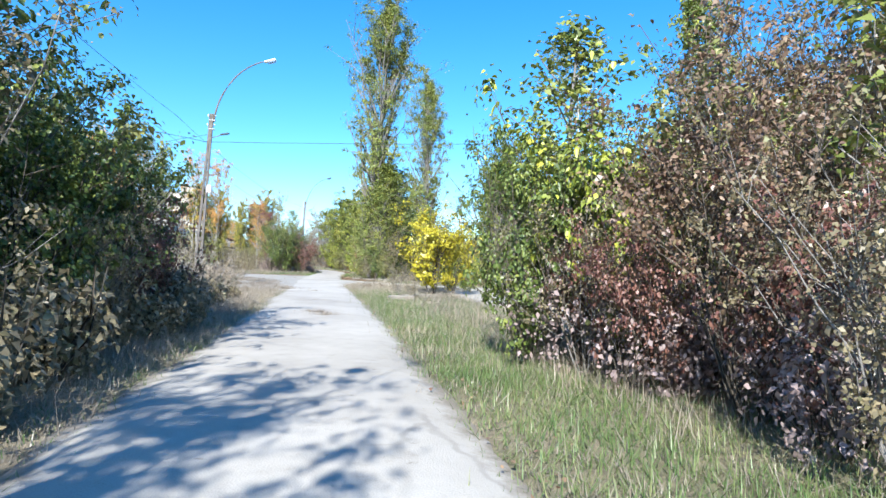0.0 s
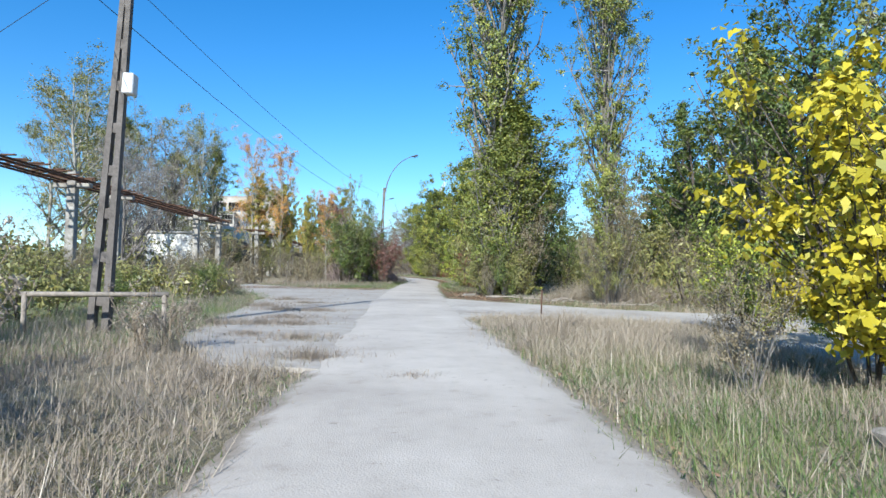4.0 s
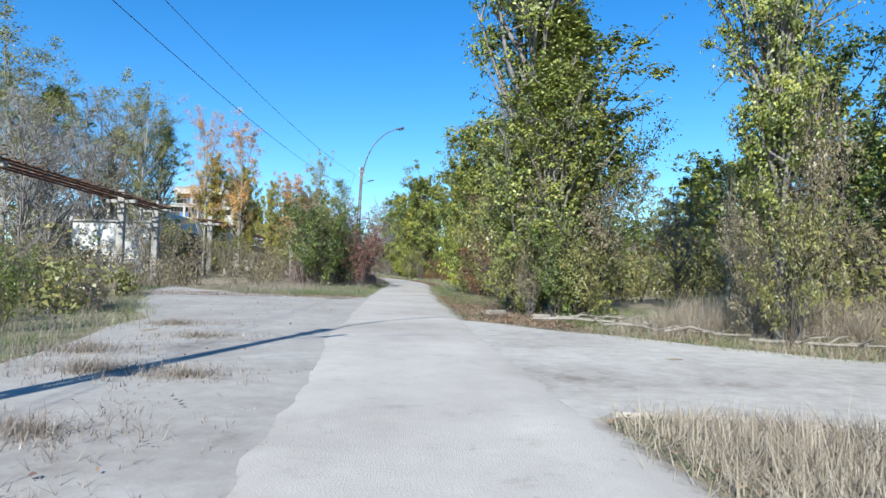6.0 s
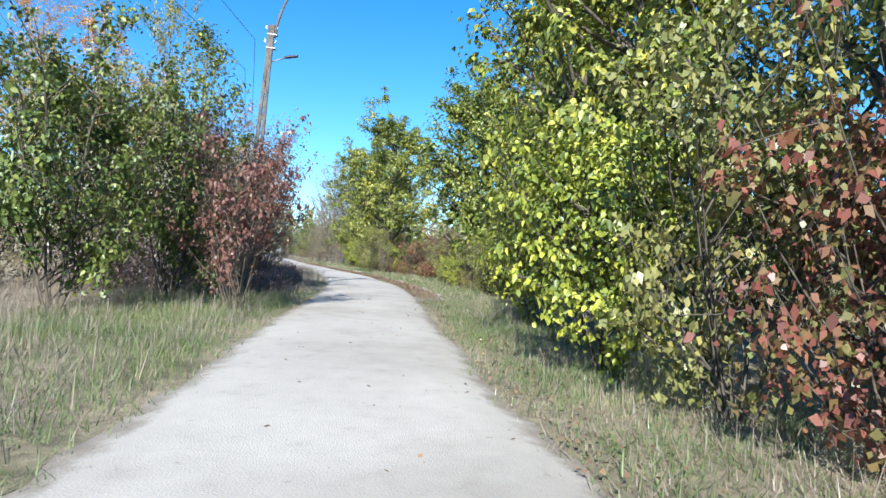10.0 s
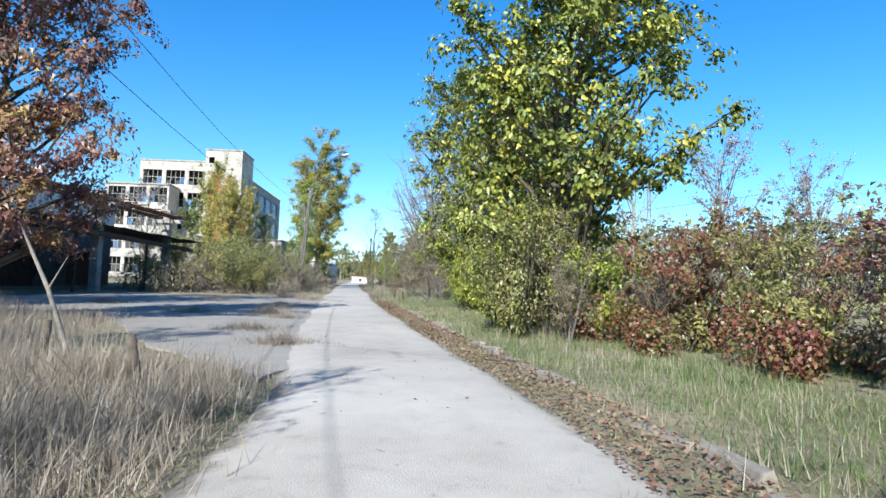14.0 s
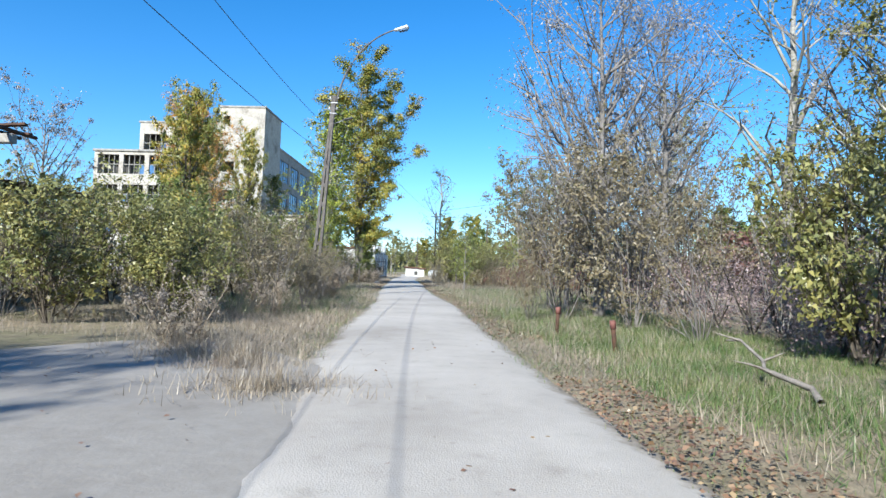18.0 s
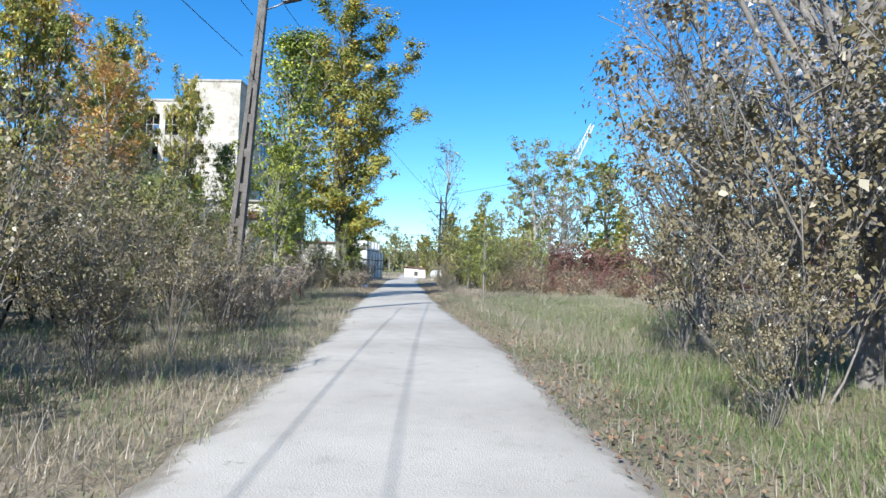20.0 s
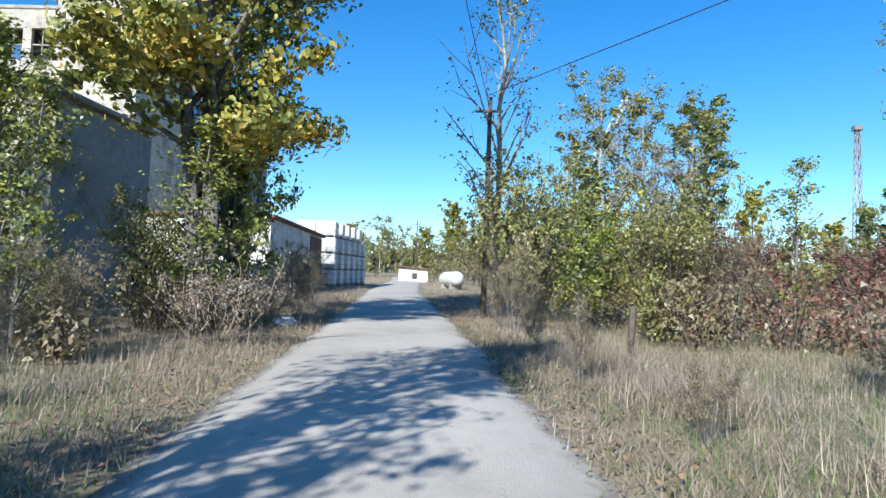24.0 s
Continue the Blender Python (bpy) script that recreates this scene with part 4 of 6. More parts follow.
    ("drab_shrub", -21.0, 133.6, 1.5, 0.8), ("grey_willow", -17.0, 149.0, 8.0, 0.9), ("russet_shrub", -15.4, 147.2, 3.8, 1.0), ("drab_shrub", -15.8, 145.0, 3.2, 1.0), ("grey_willow", -14.6, 149.0, 10.0, 0.8), ("drab_shrub", -15.6, 142.6, 4.6, 1.0), ("olive_shrub", -16.6, 150.2, 3.2, 0.9),
    # left bank on the straight
    ("olive_shrub", -28.6, 128.6, 2.1, 1.1), ("olive_shrub", -30.6, 127.8, 2.7, 1.1), ("drab_shrub", -32.6, 128.8, 2.2, 1.1), ("olive_shrub", -30.6, 131.8, 2.6, 1.1), ("drab_shrub", -27.4, 133.8, 1.5, 1.0), ("olive_shrub", -36.2, 128.6, 2.0, 1.2), ("olive_shrub", -33.8, 134.4, 3.2, 1.1), ("olive_shrub", -30.8, 138.6, 2.7, 1.0), ("drab_shrub", -28.6, 138.8, 1.7, 0.9),
    ("olive_shrub", -31.8, 142.6, 2.6, 0.9), ("green_shrub", -33.6, 145.0, 3.3, 0.9), ("olive_shrub", -31.4, 145.6, 2.0, 0.9), ("golden_poplar", -36.4, 143.0, 9.5, 0.8),
    ("drab_shrub", -32.8, 157.4, 1.2, 1.0), ("sapling", -35.4, 159.6, 5.4, 1.0), ("drab_shrub", -33.6, 161.0, 1.3, 0.9), ("vine_skirt", -33.3, 165.5, 7.4, 0.8), ("sapling", -34.4, 161.2, 4.0, 1.2), ("drab_shrub", -33.8, 160.0, 1.3, 0.8), ("poplar", -35.7, 162.2, 5.0, 1.5), ("olive_shrub", -36.6, 160.6, 1.8, 0.9), ("poplar", -33.5, 165.9, 5.0, 1.2), ("sapling", -33.4, 164.0, 4.0, 1.5), ("drab_shrub", -33.0, 168.4, 1.6, 0.9), ("drab_shrub", -34.6, 172.4, 1.6, 1.0), ("drab_shrub", -35.6, 178.0, 1.6, 1.0),
    ("olive_shrub", -29.6, 130.5, 2.6, 1.0), ("green_shrub", -31.4, 133.2, 3.2, 1.0), ("drab_shrub", -28.0, 132.6, 2.4, 0.9), ("olive_shrub", -32.5, 137.0, 3.4, 1.0), ("drab_shrub", -29.4, 136.4, 2.3, 1.0), ("drab_shrub", -27.9, 136.0, 1.8, 0.8), ("olive_shrub", -34.5, 131.5, 2.2, 1.0),
    ("drab_shrub", -33.4, 141.6, 3.0, 1.0), ("golden_poplar", -42.8, 156.2, 13.6, 0.75), ("golden_poplar", -40.2, 158.0, 11.2, 0.6), ("roadside_poplar", -33.5, 165.2, 18.5, 1.15), ("drab_shrub", -35.4, 147.5, 4.6, 1.0), ("olive_shrub", -37.6, 150.0, 3.6, 1.0),
    ("sapling", -32.4, 147.8, 4.6, 1.5), ("young_poplar", -32.0, 150.4, 10.4, 1.0), ("young_poplar", -31.4, 148.6, 5.6, 0.9), ("sapling", -31.9, 152.8, 3.6, 1.0), ("sapling", -34.6, 155.4, 3.4, 1.0), ("poplar", -39.0, 160.6, 8.0, 1.2), ("drab_shrub", -31.6, 148.8, 1.2, 0.9), ("drab_shrub", -31.6, 152.6, 2.2, 0.9), ("olive_shrub", -35.6, 167.0, 2.2, 0.9), ("drab_shrub", -33.4, 170.8, 1.3, 0.9), ("drab_shrub", -35.0, 175.0, 1.3, 0.9), ("olive_shrub", -34.6, 164.6, 2.2, 0.9), ("drab_shrub", -37.2, 181.0, 1.3, 1.0),
    # far right field
    ("bare_tree", -28.2, 172.6, 10.6, 1.3), ("olive_shrub", -27.2, 170.8, 4.0, 0.9), ("sapling", -26.2, 168.0, 4.0, 1.6), ("olive_shrub", -24.6, 166.4, 2.6, 0.9), ("lime_shrub", -25.6, 171.4, 3.0, 0.8), ("drab_shrub", -26.9, 161.5, 0.9, 0.7), ("drab_shrub", -27.3, 164.5, 1.0, 0.7), ("drab_shrub", -28.0, 168.0, 1.2, 0.7), ("drab_shrub", -26.2, 158.6, 0.7, 0.8), ("drab_shrub", -27.6, 167.2, 1.8, 0.7), ("olive_shrub", -24.2, 169.6, 3.2, 0.9), ("sapling", -24.6, 156.4, 5.1, 1.0), ("drab_shrub", -23.0, 167.0, 2.2, 1.0), ("sapling", -21.6, 167.8, 4.2, 1.2),
    ("birch", -21.0, 200.0, 15.5, 1.2), ("birch", -17.4, 203.0, 15.0, 1.2), ("poplar", -12.6, 204.0, 15.0, 1.4), ("birch", -19.0, 206.0, 15.0, 1.2), ("birch", -15.2, 199.0, 13.0, 1.3), ("birch", -23.0, 204.0, 12.0, 1.3), ("grey_willow", -18.4, 196.0, 9.0, 1.1), ("birch", -4.6, 191.0, 19.5, 0.75), ("birch", -2.2, 193.0, 20.0, 0.7), ("bare_tree", 0.2, 194.0, 20.5, 1.2),
    ("maroon_shrub", -20.0, 190.0, 3.2, 1.4), ("maroon_shrub", -15.4, 188.0, 3.0, 1.5), ("maroon_shrub", -10.6, 187.0, 3.2, 1.5), ("maroon_shrub", -5.6, 186.0, 3.0, 1.5), ("maroon_shrub", -17.8, 192.0, 3.6, 1.4), ("maroon_shrub", -1.4, 187.0, 2.8, 1.5), ("maroon_shrub", -12.8, 192.0, 3.4, 1.4), ("drab_shrub", -8.0, 190.0, 3.4, 1.3), ("olive_shrub", -22.6, 186.0, 3.6, 1.2), ("drab_shrub", -24.6, 181.0, 3.2, 1.1), ("olive_shrub", -26.2, 184.0, 4.0, 1.1), ("maroon_shrub", 3.0, 184.0, 2.8, 1.5),
    ("golden_poplar", -5.4, 232.0, 13.0, 0.9), ("golden_poplar", 3.0, 236.0, 13.5, 0.9), ("poplar", -26.4, 214.0, 8.0, 1.5), ("olive_shrub", -29.0, 200.0, 4.2, 1.2), ("drab_shrub", -30.0, 206.0, 3.8, 1.1),
]:
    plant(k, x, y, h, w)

# trees behind the pipe rack and the far woods
for k, x, y, h, w in [
    ("birch", -47.0, 80.0, 18.5, 1.3), ("birch", -57.0, 74.0, 17.5, 1.4), ("poplar", -52.0, 70.0, 18.0, 1.6), ("green_tree", -62.0, 66.0, 15.0, 1.2), ("poplar", -70.0, 72.0, 19.0, 1.6), ("grey_willow", -43.0, 84.0, 11.0, 0.8), ("birch", -56.0, 92.0, 17.0, 1.2), ("birch", -42.5, 100.0, 18.0, 1.0), ("grey_willow", -47.0, 99.0, 13.0, 1.0), ("birch", -63.0, 86.0, 14.0, 1.2), ("grey_willow", -40.5, 76.0, 11.5, 0.8), ("birch", -54.0, 76.0, 12.0, 1.2),
    ("amber_birch", -36.6, 101.2, 16.0, 0.9), ("amber_birch", -33.4, 102.6, 15.0, 0.9), ("olive_shrub", -32.0, 95.0, 3.6, 1.2), ("olive_shrub", -27.0, 95.0, 3.0, 1.2), ("golden_poplar", -29.4, 100.6, 10.5, 0.6), ("golden_poplar", -36.2, 102.4, 13.5, 0.8), ("golden_poplar", -33.0, 103.6, 12.5, 0.8),
    ("birch", -57.0, 101.0, 23.0, 1.4), ("poplar", -55.0, 104.5, 20.5, 1.9), ("birch", -60.0, 104.0, 21.0, 1.5), ("birch", -50.2, 103.0, 19.5, 1.3), ("poplar", -48.6, 106.0, 16.5, 1.7), ("birch", -45.4, 105.0, 18.0, 1.2), ("poplar", -42.6, 104.4, 16.5, 1.5), ("birch", -52.8, 99.5, 17.0, 1.4), ("grey_willow", -47.2, 104.0, 17.0, 1.2),
    ("grey_willow", -46.0, 131.0, 9.0, 0.9), ("grey_willow", -43.5, 143.0, 8.0, 0.9), ("bare_tree", -50.0, 120.0, 10.0, 1.5), ("amber_birch", -38.0, 146.0, 9.0, 1.0), ("olive_shrub", -40.5, 140.0, 4.0, 1.2), ("olive_shrub", -38.0, 136.5, 3.6, 1.0),
    ("golden_poplar", -40.0, 152.0, 10.0, 0.9), ("amber_birch", -38.4, 149.5, 8.5, 1.0), ("poplar", -46.0, 162.0, 11.0, 1.3), ("green_tree", -50.0, 168.0, 9.0, 1.0),
    ("golden_poplar", -32.0, 270.0, 15.0, 1.0), ("golden_poplar", -40.0, 282.0, 16.0, 1.0), ("golden_poplar", -20.0, 276.0, 14.0, 1.1),
]:
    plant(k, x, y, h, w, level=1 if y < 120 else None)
for i in range(16):
    # low thicket and trees beyond the hut
    plant(["olive_shrub", "drab_shrub", "golden_poplar", "birch"][i % 4], -62 + 3.9 * i, 262 + 5 * math.sin(i * 2.1), [5.0, 4.0, 9.0, 10.0][i % 4], 1.4, level=3)
for i in range(84):
    # woods that close the right-hand side, two rows deep
    y = -6 + 4.6 * (i // 2) + 1.3 * math.sin(i * 1.7)
    k = ["green_tree", "olive_shrub", "maple", "birch", "green_shrub"][i % 5] if y < 92 else ["olive_shrub", "grey_willow", "drab_shrub", "birch", "maroon_shrub"][i % 5]
    h = [8.5, 5.5, 9.0, 10.0, 6.0][i % 5] * (1.0 if y < 92 else 0.72)
    x = float(road_x(y)) + (22.5 if i % 2 else 28.0) + (0 if y < 92 else 9.0) + 1.5 * math.sin(i * 2.3)
    plant(k, x, y, h, 1.35, level=2 if y < 92 else 3)
_wr = random.Random(9)
for i in range(46):
    # distant belt of woods closing the view all round
    a = i / 46 * 2 * math.pi + _wr.uniform(-0.05, 0.05)
    r = _wr.uniform(150, 190)
    k = _wr.choice(["green_tree", "birch", "maple", "golden_poplar", "grey_willow", "poplar"])
    plant(k, -15 + 0.75 * r * math.sin(a), 120 + 1.15 * r * math.cos(a), _wr.uniform(9, 14), 1.5, level=3)


# hedges on the right beyond the field and round the hut
for i in range(34):
    y = 176 + 3.0 * (i // 2) + 1.2 * math.sin(i * 1.9)
    k = ["olive_shrub", "birch", "drab_shrub", "poplar", "green_tree"][i % 5]
    plant(k, (2.0 if i % 2 else 9.0) + 0.12 * (y - 176) + 2.5 * math.sin(i * 2.7), y, [4.5, 9.0, 4.0, 10.0, 7.0][i % 5], 1.3, level=3)
for x, y, k, h in [(-41.5, 254, "golden_poplar", 8.0), (-44.5, 250, "birch", 7.5), (-38.5, 251, "olive_shrub", 6.0), (-35.6, 250, "golden_poplar", 7.5), (-33.0, 247, "olive_shrub", 5.5), (-47.5, 252, "birch", 7.0), (-30.5, 246, "golden_poplar", 7.0), (-31.5, 232, "olive_shrub", 5.0), (-28.5, 226, "green_tree", 7.0), (-27.0, 238, "birch", 10.0), (-50.0, 246, "olive_shrub", 5.0)]:
    plant(k, x, y, h, 1.2, level=2)


def far_woods():
    """Distant woods closing the horizon: one sheet of leaf clumps over a low bank."""
    rng = np.random.default_rng(77)
    n = 26000
    a = rng.uniform(0, 2 * np.pi, n)
    rr = 1 + 0.07 * rng.random(n)
    x, y = -18 + 205 * rr * np.sin(a), 112 + 235 * rr * np.cos(a)
    top = np.array([9.0 + 5.5 * noise.noise(Vector((math.sin(q) * 9, math.cos(q) * 9, 1.0))) + 4.5 * noise.noise(Vector((math.sin(q) * 34, math.cos(q) * 34, 2.0))) for q in a])
    z = gz(x, y) + top * rng.random(n) ** 0.75
    me = leaves_mesh("far_woods", np.stack([x, y, z], 1), 1.9, rng, M["farwood"], up=0.3, simple=True)
    tagged(new("far_woods", me), "distant mixed autumn woods along the horizon", "woods", kind="stuff")
    k = 360
    q = np.linspace(0, 2 * np.pi, k, endpoint=False)
    V = []
    for j, (r, h) in enumerate(((1.02, -3.0), (1.04, 4.5), (1.07, 6.5), (1.2, -3.0))):
        hh = np.array([h + (2.2 * noise.noise(Vector((math.sin(w) * 20, math.cos(w) * 20, j))) if h > 0 else 0) for w in q])
        bx, by = -18 + 205 * r * np.sin(q), 112 + 235 * r * np.cos(q)
        V.append(np.stack([bx, by, gz(bx, by) + hh], 1))
    V = np.concatenate(V)
    F = [[j * k + i, j * k + (i + 1) % k, (j + 1) * k + (i + 1) % k, (j + 1) * k + i] for j in range(3) for i in range(k)]
    tagged(new("backdrop", mesh_np("backdrop", V, F, M["bank"])), "low wooded bank behind the distant trees", "backdrop", kind="structure")


far_woods()


def undergrowth(name, rows, mat, label, size, seed, simple=True):
    """Dense low thicket of many leaves on bushes that stand too close to tell apart; rows: bushes, y0, y1, offset from the road's middle, height."""
    rng = np.random.default_rng(seed)
    C, tb = [], Tubes()
    for n, y0, y1, o0, o1, h0, h1 in rows:
        for _ in range(n):
            y = rng.uniform(y0, y1)
            x = float(road_x(y)) + rng.uniform(o0, o1)
            h = rng.uniform(h0, h1)
            if paved(x, y):
                continue
            k = int(190 * (0.26 / size) ** 1.05)
            d = rng.normal(size=(k, 3))
            d /= np.linalg.norm(d, axis=1, keepdims=True)
            d *= rng.uniform(0.45, 1.0, (k, 1)) ** 0.6
            lump = 1 + 0.35 * np.sin(d[:, :1] * 7 + y) * np.cos(d[:, 1:2] * 6 + x)
            c = np.array([x, y, gz(x, y) + h * 0.45]) + d * lump * np.array([h * 0.55, h * 0.55, h * 0.52])
            c[:, 2] = np.maximum(c[:, 2], gz(x, y) + 0.05)
            C.append((c, d))
            for _ in range(4):
                a = rng.uniform(0, 6.28)
                e = np.array([x + math.cos(a) * h * 0.4, y + math.sin(a) * h * 0.4, gz(x, y) + h * 0.95])
                b = np.array([x, y, gz(x, y) - 0.05])
                tb.add([b, (b + e) / 2 + rng.normal(0, 0.12, 3), e], [0.03, 0.02, 0.005], 3)
    c = np.concatenate([q for q, _ in C])
    o = np.concatenate([q for _, q in C])
    e = tagged(new(name), label, "thicket", kind="stuff")
    sub("stems", tb.mesh("stems", M["bark"]), e)
    sub("leaves", leaves_mesh("leaves", c, size, rng, M[mat], simple=simple, out=o * 0.9, jitter=0.7), e)


undergrowth("thicket", [(40, 34, 58, -15, -8.0, 0.7, 1.6), (60, 40, 80, 9, 17, 1.6, 3.4), (60, -4, 34, 13, 24, 2.0, 4.0), (50, 34, 70, 16, 24, 2.4, 4.6), (40, 66, 100, 8, 18, 1.8, 3.6), (16, 88, 108, 5.0, 9.5, 0.6, 1.5), (26, 36, 56, -20, -11, 0.9, 2.0), (18, -2, 13, -12, -7.5, 2.2, 3.8), (30, 100, 124, 10, 22, 1.5, 3.0), (40, 80, 170, 24, 34, 2.5, 4.5)], "olive", "dense olive thicket under the roadside trees", 0.13, 301)
undergrowth("bramble_thicket", [(40, 126, 150, -14, -6.5, 1.2, 2.6), (16, 150, 160, -12, -6, 0.8, 1.6), (44, 158, 186, -9, -3.2, 0.6, 1.4), (30, 161, 182, 4.5, 14, 0.8, 1.9), (44, 3, 16, -9.5, -4.8, 1.5, 3.0), (50, 6, 14.8, -4.2, -2.3, 0.6, 1.3), (16, 17, 24, -5.0, -2.6, 0.4, 0.8), (20, 68, 98, -12, -6, 1.4, 3.0), (24, 4, 14, -13, -6, 1.2, 3.0), (24, 15, 30, -14, -7, 0.4, 1.0), (90, 30, 72, -26, -12, 0.9, 2.3), (44, 1, 14, -9.0, -4.2, 1.6, 3.0), (30, 182, 215, 4, 16, 1.5, 3.0)], "drab", "dull brown bramble thicket along the verge", 0.085, 302)
undergrowth("grey_thicket", [(44, 77, 88, -4.6, -2.6, 0.35, 0.8), (30, 76, 89, -8.0, -4.6, 0.9, 1.9), (40, 4, 12.2, 3.3, 7.5, 0.7, 1.6), (40, 124, 145, 7, 15, 1.6, 3.2), (16, 112, 126, 8, 14, 1.2, 2.4)], "mauve", "grey-purple leafless thicket beside the road", 0.058, 304, False)
undergrowth("berry_thicket", [(26, 97, 108, 5.2, 11.5, 0.6, 1.4), (8, 88, 97, 5.0, 9, 0.5, 1.1)], "crimson", "low thicket with red and green autumn leaves", 0.07, 305, False)
undergrowth("bramble_hedge", [(26, 164, 186, 6.5, 18, 1.0, 2.0), (34, 183, 197, 8, 36, 1.4, 2.6)], "maroon", "dark red-brown bramble hedge across the field", 0.085, 306)
undergrowth("wood_edge", [(60, 40, 100, -48, -26, 2.5, 6.0), (40, 176, 230, 26, 44, 2.5, 6.0), (30, 225, 262, -20, 20, 2.5, 5.5)], "olive", "overgrown wood edge with mixed bushes", 0.34, 303)


# ---- grass, weeds and fallen leaves ----
def blades(name, pts, hts, width, mat, label, lean=1.05, seed=3, per=8, rad=0.22):
    """Grass as one sheet of single pointed blades, in tufts round the given ground points."""
    rng = np.random.default_rng(seed)
    pts, hts = np.repeat(pts, per, 0), np.repeat(hts, per)
    n = len(pts)
    pts = pts + np.column_stack([rng.normal(0, rad, (n, 2)), np.zeros(n)])
    hts = hts * (0.4 + 0.75 * rng.random(n) ** 1.8)
    a = rng.uniform(0, 2 * np.pi, n)
    d = np.stack([np.cos(a), np.sin(a), np.zeros(n)], 1)
    s = np.stack([-d[:, 1], d[:, 0], np.zeros(n)], 1) * (width * rng.uniform(0.6, 1.4, n))[:, None]
    tip = pts + np.array([0, 0, 1.0]) * hts[:, None] + d * (np.abs(rng.normal(0, lean, n)) * hts)[:, None]
    v = np.stack([pts - s, pts + s, tip], 1).reshape(-1, 3)
    return tagged(new(name, mesh_np(name, v, np.arange(n * 3).reshape(n, 3), mat)), label, "grass", kind="stuff")


def sow(n, y0, y1, off0, off1, side, seed, tuft=1.0, near_bias=1.0):
    """Points beside the road: off from its edge, on the left (-1) or right (1), thinned to tufts."""
    rng = np.random.default_rng(seed)
    y = rng.uniform(y0, y1, n * 3)
    off = off0 + (off1 - off0) * rng.random(n * 3) ** near_bias
    x = road_x(y) + side * (HALF + off)
    keep = []
    for i in range(len(x)):
        if len(keep) >= n:
            break
        if paved(x[i], y[i]):
            continue
        if noise.noise(Vector((x[i] * 0.6, y[i] * 0.6, seed))) * tuft + rng.uniform(-0.6, 0.6) < -0.1:
            continue
        keep.append(i)
    x, y = x[keep], y[keep]
    return np.stack([x, y, gz(x, y) - 0.02], 1), rng


def meadow(name, mat, label, rows, width, seed):
    P, Hh = [], []
    for i, (n, y0, y1, o0, o1, side, h0, h1, tuft, bias) in enumerate(rows):
        p, rng = sow(n, y0, y1, o0, o1, side, seed + i, tuft, bias)
        P.append(p)
        patch = np.array([0.65 + 0.7 * (0.5 + 0.5 * noise.noise(Vector((q[0] * 0.45, q[1] * 0.45, seed)))) for q in p])
        Hh.append(rng.uniform(h0, h1, len(p)) * 0.5 * patch)
    return blades(name, np.concatenate(P), np.concatenate(Hh), width, M[mat], label, seed=seed)


meadow("green_grass", "grass", "green grass along the road verge", [
    (6500, 122, 139, 0.9, 6.5, 1, 0.12, 0.36, 0.8, 1.0), (5000, 95, 113, 3.4, 11, 1, 0.12, 0.4, 0.8, 1.0), (3200, 28, 44, 3.0, 10, -1, 0.15, 0.45, 1.0, 1.0),
    (2600, 0, 190, -0.16, 0.4, 1, 0.06, 0.22, 1.0, 1.0), (1800, 0, 190, -0.16, 0.4, -1, 0.06, 0.22, 1.0, 1.0),
    (5800, -2, 36, 0.1, 3.8, 1, 0.15, 0.5, 1.0, 1.2), (2400, 56, 78, 0.3, 3.0, 1, 0.15, 0.5, 1.0, 1.0), (2600, 62, 78, 0.3, 3.5, -1, 0.2, 0.5, 1.0, 1.0),
    (4200, 78, 104, 0.9, 4.5, 1, 0.15, 0.55, 1.0, 1.0), (4200, 104, 132, 1.0, 4.5, 1, 0.15, 0.5, 1.0, 1.0), (3000, 128, 160, 0.6, 7, 1, 0.2, 0.6, 1.0, 1.0),
    (4500, 14, 42, 6.5, 22, 1, 0.15, 0.4, 0.9, 1.0), (3000, 38, 55, 2.5, 10, 1, 0.2, 0.6, 1.0, 1.0), (4600, 32, 68, 2.5, 14, -1, 0.2, 0.6, 1.2, 1.0), (2600, 132, 160, 0.5, 6, -1, 0.2, 0.7, 1.0, 1.0), (2500, 158, 190, 3, 20, 1, 0.25, 0.7, 1.0, 1.0), (5200, 143, 160, 2.2, 9, 1, 0.2, 0.5, 0.9, 1.0)], 0.0042, 40)
meadow("dry_grass", "straw", "tall dry straw-coloured grass on the verge", [
    (1400, 8, 36, 0.05, 4.5, 1, 0.2, 0.7, 0.7, 1.0), (4200, 31, 40, 0.2, 6.5, 1, 0.3, 0.75, 0.5, 1.0), (2600, 10, 36, 0.1, 5, -1, 0.2, 0.7, 0.8, 1.0), (1800, 38, 48, 2.5, 12, 1, 0.3, 0.8, 1.0, 1.0),
    (2200, 78, 132, 0.7, 4.0, 1, 0.2, 0.7, 0.8, 1.0), (3600, 138, 190, 0.2, 9, 1, 0.3, 0.7, 0.6, 1.0), (8000, 150, 190, 4, 26, 1, 0.3, 0.6, 0.5, 1.0), (2600, 126, 190, 0.1, 4.0, -1, 0.2, 0.7, 0.8, 1.0),
    (2600, 86, 99, 0.1, 5.5, -1, 0.3, 0.9, 0.5, 1.0), (260, 99, 126, 0.0, 1.0, -1, 0.1, 0.4, 1.6, 1.0), (1400, 190, 240, 0.3, 8, 1, 0.3, 0.8, 0.5, 1.0), (1400, 190, 240, 0.3, 8, -1, 0.3, 0.8, 0.5, 1.0)], 0.0042, 60)
